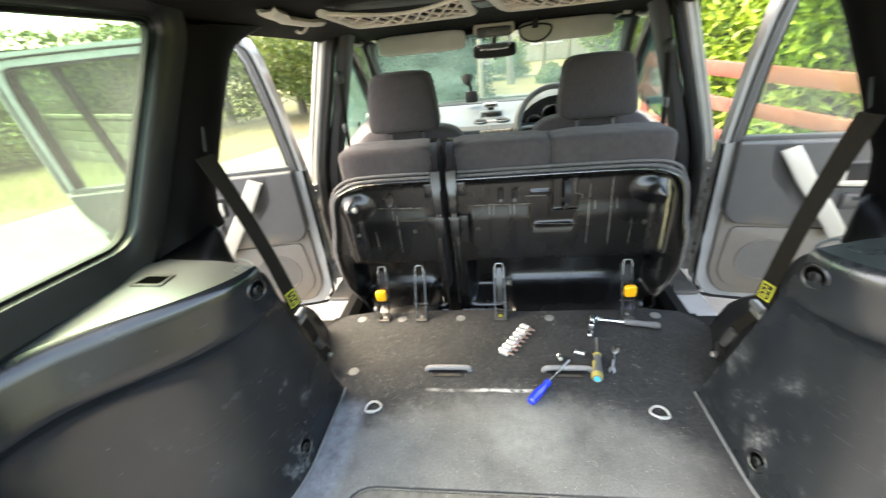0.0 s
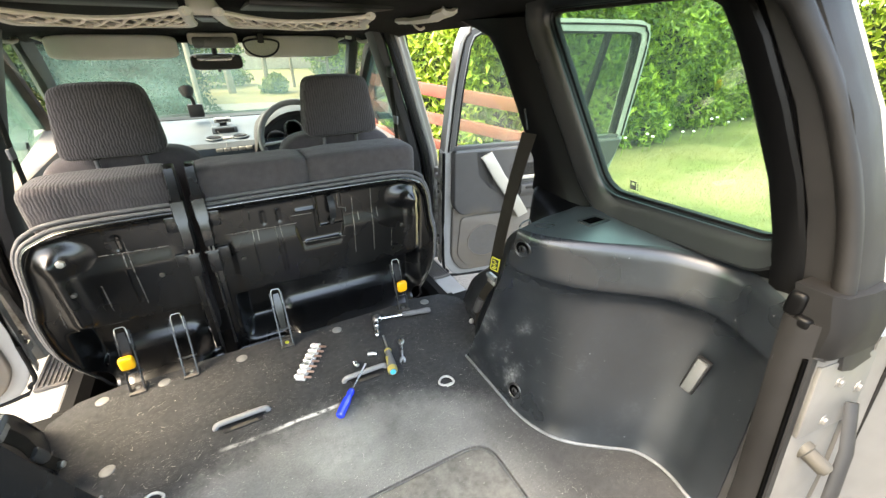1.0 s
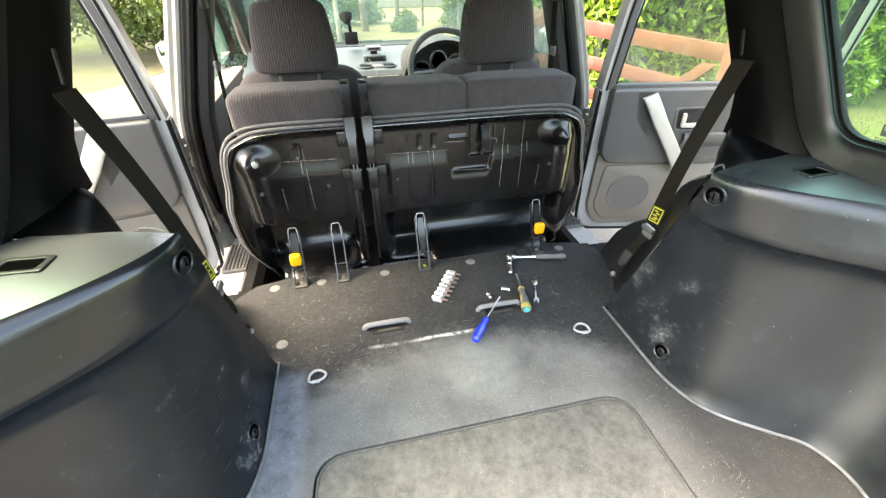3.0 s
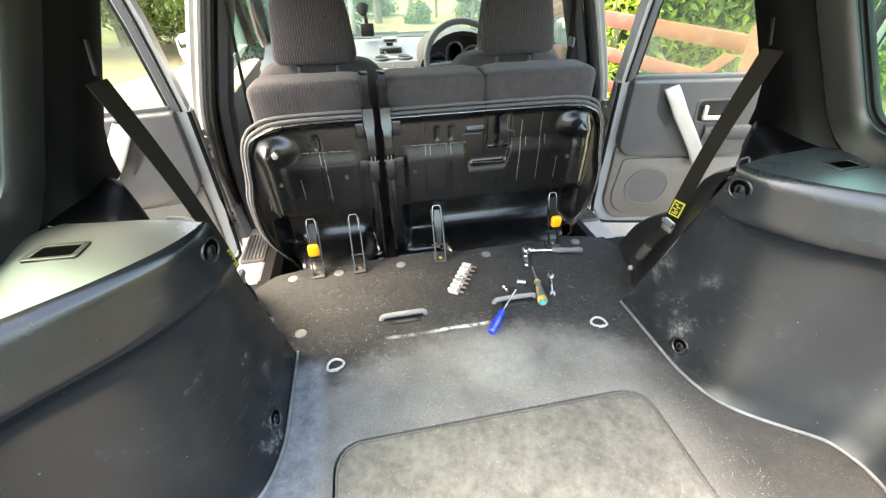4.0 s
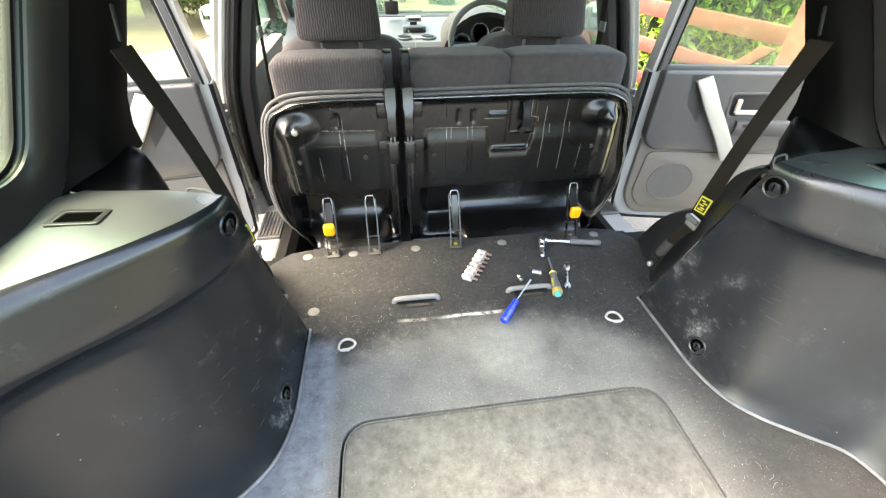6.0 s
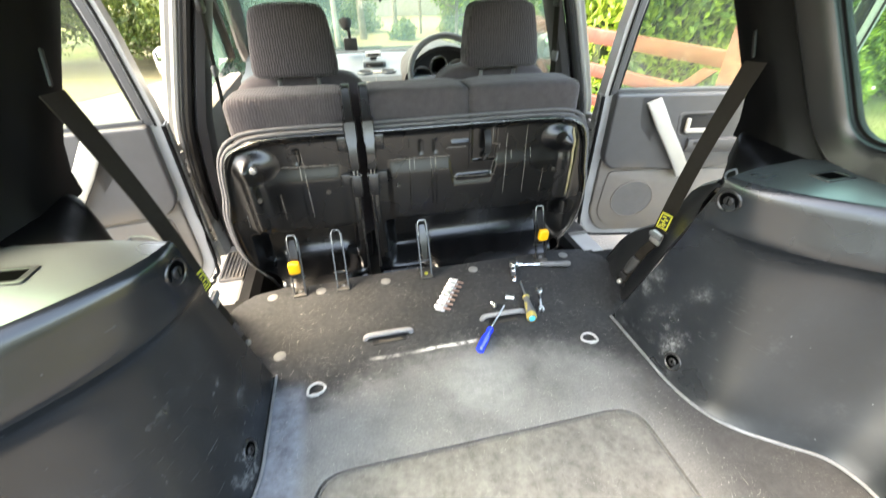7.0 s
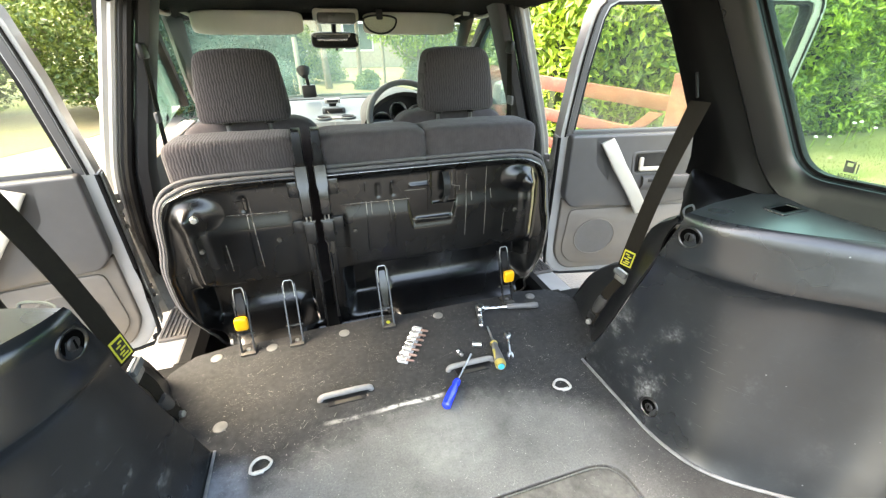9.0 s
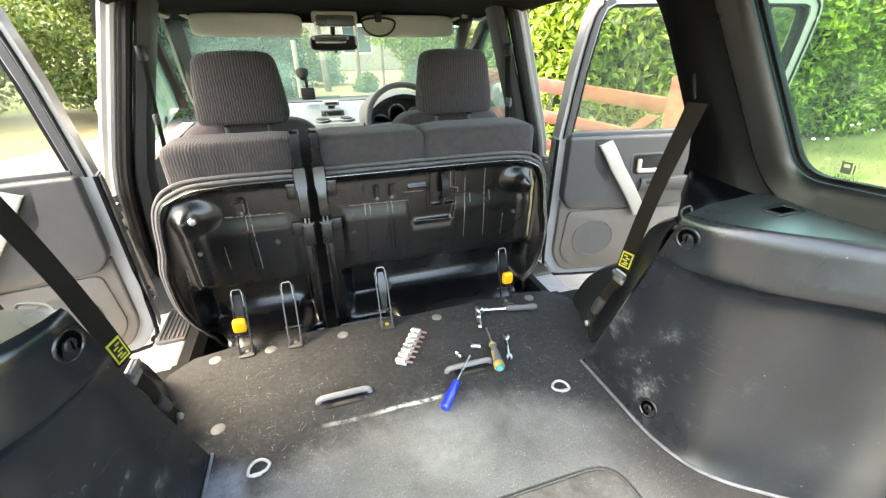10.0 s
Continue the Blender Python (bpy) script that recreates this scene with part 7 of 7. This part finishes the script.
# white blossoms along the foot of the hedge
rng = random.Random(5)
for i in range(11):
    x = 5.2 + i * 0.45 + rng.random() * 0.3
    fl = thing("white_flower", (x, 4.55 + 0.07 * (x - 5), G), "white flower at the foot of the hedge", "flower", group="white flowers")
    h = 0.12 + 0.22 * rng.random()
    yb = 4.42 + 0.09 * (x - 5) - 0.15 * rng.random()
    part("stem", cyl((x, yb, G - 0.02), (x, yb - 0.02, G + h), 0.006, n=5), LAUREL, fl)
    part("petals", pillow((x, yb - 0.02, G + h), (0.05, 0.05, 0.035), 2.5, 4), WHITE, fl)


# blades of grass on the lawn beside the car and along the verge
def blades(name, count, area, height, seed, label, material):
    rng = np.random.default_rng(seed)
    (x0, x1), (y0, y1) = area
    b = np.stack([x0 + (x1 - x0) * rng.random(count), y0 + (y1 - y0) * rng.random(count), np.full(count, G - 0.02)], 1)
    a, h = rng.random(count) * 6.283, height * (0.4 + rng.random(count))
    w = np.stack([np.cos(a), np.sin(a), np.zeros(count)], 1) * 0.003
    tip = b + np.stack([rng.normal(size=count) * 0.35 * h, rng.normal(size=count) * 0.35 * h, h], 1)
    v = np.stack([b - w, b + w, tip], 1).reshape(-1, 3)
    me = bpy.data.meshes.new(name)
    me.from_pydata(v.tolist(), [], np.arange(count * 3).reshape(-1, 3).tolist())
    me.materials.append(material)
    tagged(new(name, me), label, "grass", kind="stuff")


GRASS = leafy("grass_blades", (0.095, 0.105, 0.028), (0.15, 0.145, 0.05), 0.5, 0.8)
blades("lawn_grass", 26000, ((2.6, 9.0), (0.0, 4.6)), 0.035, 11, "short mown grass blades with dry tips", GRASS)
blades("verge_grass", 16000, ((-13.0, -6.3), (4.8, 10.5)), 0.16, 12, "long dry grass along the verge", GRASS)

# red-brown field gate standing open along the drive
gate = thing("field_gate", (2.4, 2.78, G), "weathered red-brown painted timber field gate standing open", "gate")
g0, g1 = Vector((2.40, 2.78)), Vector((1.47, 4.77))
gd = (g1 - g0).normalized()
gl = (g1 - g0).length
gf = lambda u, v, d: Vector((g0.x + gd.x * u - gd.y * d, g0.y + gd.y * u + gd.x * d, G + v + (0.066 * u if v > 0 else 0)))
part("gate_post", plate([(-0.15, -0.03), (0.0, -0.03), (0.0, 1.30), (-0.15, 1.30)], gf, -0.08, 0.08, bevel=0.012), GATE, gate)
for v0, hgt in ((1.035, 0.11), (0.775, 0.10), (0.53, 0.09), (0.30, 0.09), (0.08, 0.10)):
    part("rail", plate([(0.0, v0), (gl, v0), (gl, v0 + hgt), (0.0, v0 + hgt)], gf, -0.03, 0.03, bevel=0.006), GATE, gate)
for u0, u1, va, vb in ((0.02, 0.85, 1.02, 0.12), (1.75, 0.98, 1.02, 0.12)):
    part("brace", plate([(u0, va), (u0 + 0.10, va), (u1 + 0.10, vb), (u1, vb)], gf, 0.032, 0.072, bevel=0.006), GATE, gate)
for u0 in (1.72, gl - 0.10):
    part("upright", plate([(u0, 0.05), (u0 + 0.10, 0.05), (u0 + 0.10, 1.16), (u0, 1.16)], gf, -0.072, -0.032, bevel=0.006), GATE, gate)


def tree(at, height, spread, seed, count=7000, size=0.16, label="broad leafy tree with green foliage", trunk=0.14, low=0.35, material=None, category="tree"):
    rng = np.random.default_rng(seed)
    ob = thing("tree" if category == "tree" else "bush", (*at, G), label, category, group="trees along the drive")
    x, y = at
    lean_x, lean_y = rng.normal() * 0.2, rng.normal() * 0.2
    limbs = [tube(smooth([(x, y, G - 0.1), (x + lean_x * 0.3, y + lean_y * 0.3, G + height * 0.3), (x + lean_x, y + lean_y, G + height * 0.75)], 5), [trunk * (1 - 0.06 * i) for i in range(11)], 9)]
    tips = []
    for i in range(9):
        a = i * 2.4 + rng.random()
        z0 = height * (low + (0.85 - low) * i / 9)
        r = spread * (0.5 + 0.5 * rng.random()) * (1 - 0.5 * (i / 9) ** 2)
        tip = Vector((x + r * math.cos(a), y + r * math.sin(a), G + z0 + height * 0.16))
        limbs.append(tube(smooth([(x + lean_x * z0 / height, y + lean_y * z0 / height, G + z0 * 0.85), (x + r * 0.5 * math.cos(a), y + r * 0.5 * math.sin(a), G + z0), tip], 4), [trunk * 0.4 * (1 - 0.1 * j) for j in range(9)], 6))
        tips += [tip, (tip + Vector((x, y, G + z0))) / 2]
    tips.append(Vector((x + lean_x, y + lean_y, G + height * 0.9)))
    part("trunk", merge(*limbs), BARK, ob)
    c = np.array([tuple(tips[i]) for i in rng.integers(0, len(tips), count)])
    off = rng.normal(size=(count, 3))
    off /= np.linalg.norm(off, axis=1)[:, None]
    rad = spread * 0.42 * rng.random((count, 1)) ** 0.45
    pts = c + off * rad * np.array([1, 1, 0.75])
    pts[:, 2] = np.maximum(pts[:, 2], G + 0.05)
    leaf_object("crown", pts, off + np.array([0, 0, 0.4]), size, material or OAK, seed, ob, long=1.9)
    return ob


for i, (at, h, sp, low) in enumerate((((-5.8, 12.6), 4.6, 2.3, 0.08), ((-7.6, 11.6), 4.2, 2.2, 0.06), ((-4.3, 15.4), 5.4, 2.4, 0.1), ((-2.6, 13.6), 3.6, 1.9, 0.05), ((-9.0, 16.5), 7.0, 3.0, 0.15))):
    tree(at, h, sp, 20 + i, 15000, 0.11, low=low)
for i, (at, h, sp) in enumerate((((-10.8, 8.6), 1.45, 1.6), ((-11.6, 6.4), 1.4, 1.6), ((-12.2, 4.2), 1.5, 1.7), ((-12.8, 1.6), 1.35, 1.7), ((-13.2, -1.0), 1.5, 1.7))):
    tree(at, h, sp, 80 + i, 9000, 0.11, label="low green bush behind the verge", low=0.04, trunk=0.05, category="bush")
tree((-3.9, 11.2), 3.3, 1.5, 41, 20000, 0.09, label="dense green bush beside the driveway", low=0.04, trunk=0.07, category="bush")
tree((-1.9, 10.6), 4.0, 1.3, 42, 12000, 0.09, label="dense dark green bush beside the driveway", low=0.04, trunk=0.07, material=CONIFER, category="bush")
for i, (at, h) in enumerate((((3.4, 15.5), 5.0), ((5.2, 18), 5.5), ((6.8, 13.5), 4.8), ((9.5, 16), 6))):
    tree(at, h, 1.9, 60 + i, 8000, 0.12, low=0.45, trunk=0.09, label="slender tree with pale green leaves on the front lawn")
for i, (at, h, sp) in enumerate((((0.75, 18.0), 1.3, 0.7), ((1.9, 15.0), 0.5, 0.4), ((3.7, 14.2), 1.4, 0.8), ((-0.2, 17.5), 1.9, 1.0), ((5.4, 15.6), 2.0, 1.1))):
    tree(at, h, sp, 120 + i, 4000, 0.10, label="low shrub before the house", low=0.06, trunk=0.04, category="bush")
for i, (at, h, tr) in enumerate((((2.72, 16.5), 6.5, 0.06), ((2.0, 18.0), 6.5, 0.10), ((0.62, 15.5), 5.5, 0.13))):
    tree(at, h, 1.2, 131 + i, 3000, 0.12, low=0.72, trunk=tr, label="slender bare-stemmed tree on the front lawn")
tree((3.1, 12.9), 3.6, 1.3, 130, 7000, 0.11, label="bright green young tree on the front lawn", low=0.25, trunk=0.06, material=LAUREL)
put("sign_post", cyl((-0.24, 8.75, G - 0.02), (-0.24, 8.75, G + 1.55), 0.045, n=10, bevel=0.008), PALE_POST, label="pale timber post beside the driveway", category="post")
for i, (at, h) in enumerate((((13.5, 0.6), 6.0), ((15.0, -1.6), 6.0))):
    tree(at, h, 2.4, 100 + i, 9000, 0.16, low=0.12, label="broad bright green tree behind the lawn", material=LAUREL)
# weathered plank fence at the end of the verge
fence = thing("plank_fence", (-9.25, 8.15, G), "low weathered plank fence before the hedge", "fence")
f0, f1 = Vector((-13.2, 10.0)), Vector((-5.3, 6.3))
fl = (f1 - f0).length
fm = (f0 + f1) / 2
turn = Matrix.Rotation(math.atan2(f1.y - f0.y, f1.x - f0.x), 4, "Z")
for i, (z, h) in enumerate(((0.14, 0.19), (0.35, 0.19), (0.56, 0.19), (0.77, 0.19))):
    part("plank", box((fm.x, fm.y, G + z), (fl, 0.03, h), 0.005, m=turn), FENCE, fence)
part("top_rail", box((fm.x, fm.y, G + 0.95), (fl, 0.09, 0.07), 0.008, m=turn), PALE_POST, fence, "paler top rail")
for i in range(6):
    p = f0.lerp(f1, (i + 0.08) / 5.16)
    part("post", box((p.x + 0.03, p.y + 0.07, G + 0.45), (0.09, 0.09, 0.94), 0.008, m=turn), FENCE, fence)

# low house beyond the front lawn
house = thing("house", (2.5, 27, G), "low brown brick house with white windows behind trees", "house")
part("wall", box((1.5, 29, G + 1.6), (17, 5, 3.2), 0.02), BRICK, house)
part("roof", loft([[Vector((x, y, z)) for y, z in ((26.1, G + 3.1), (29.0, G + 5.2), (31.9, G + 3.1))] for x in (-7.6, 10.6)]), TILE, house)
for x in (-4.5, -0.6, 3.1, 6.4, 9.0):
    w = part("window", box((x, 26.49, G + 1.6), (1.7, 0.10, 1.5), 0.01), WHITE, house)
    for dx in (-0.42, 0.42):
        part("pane", box((x + dx, 26.43, G + 1.6), (0.70, 0.04, 1.3)), DARKGLASS, w)
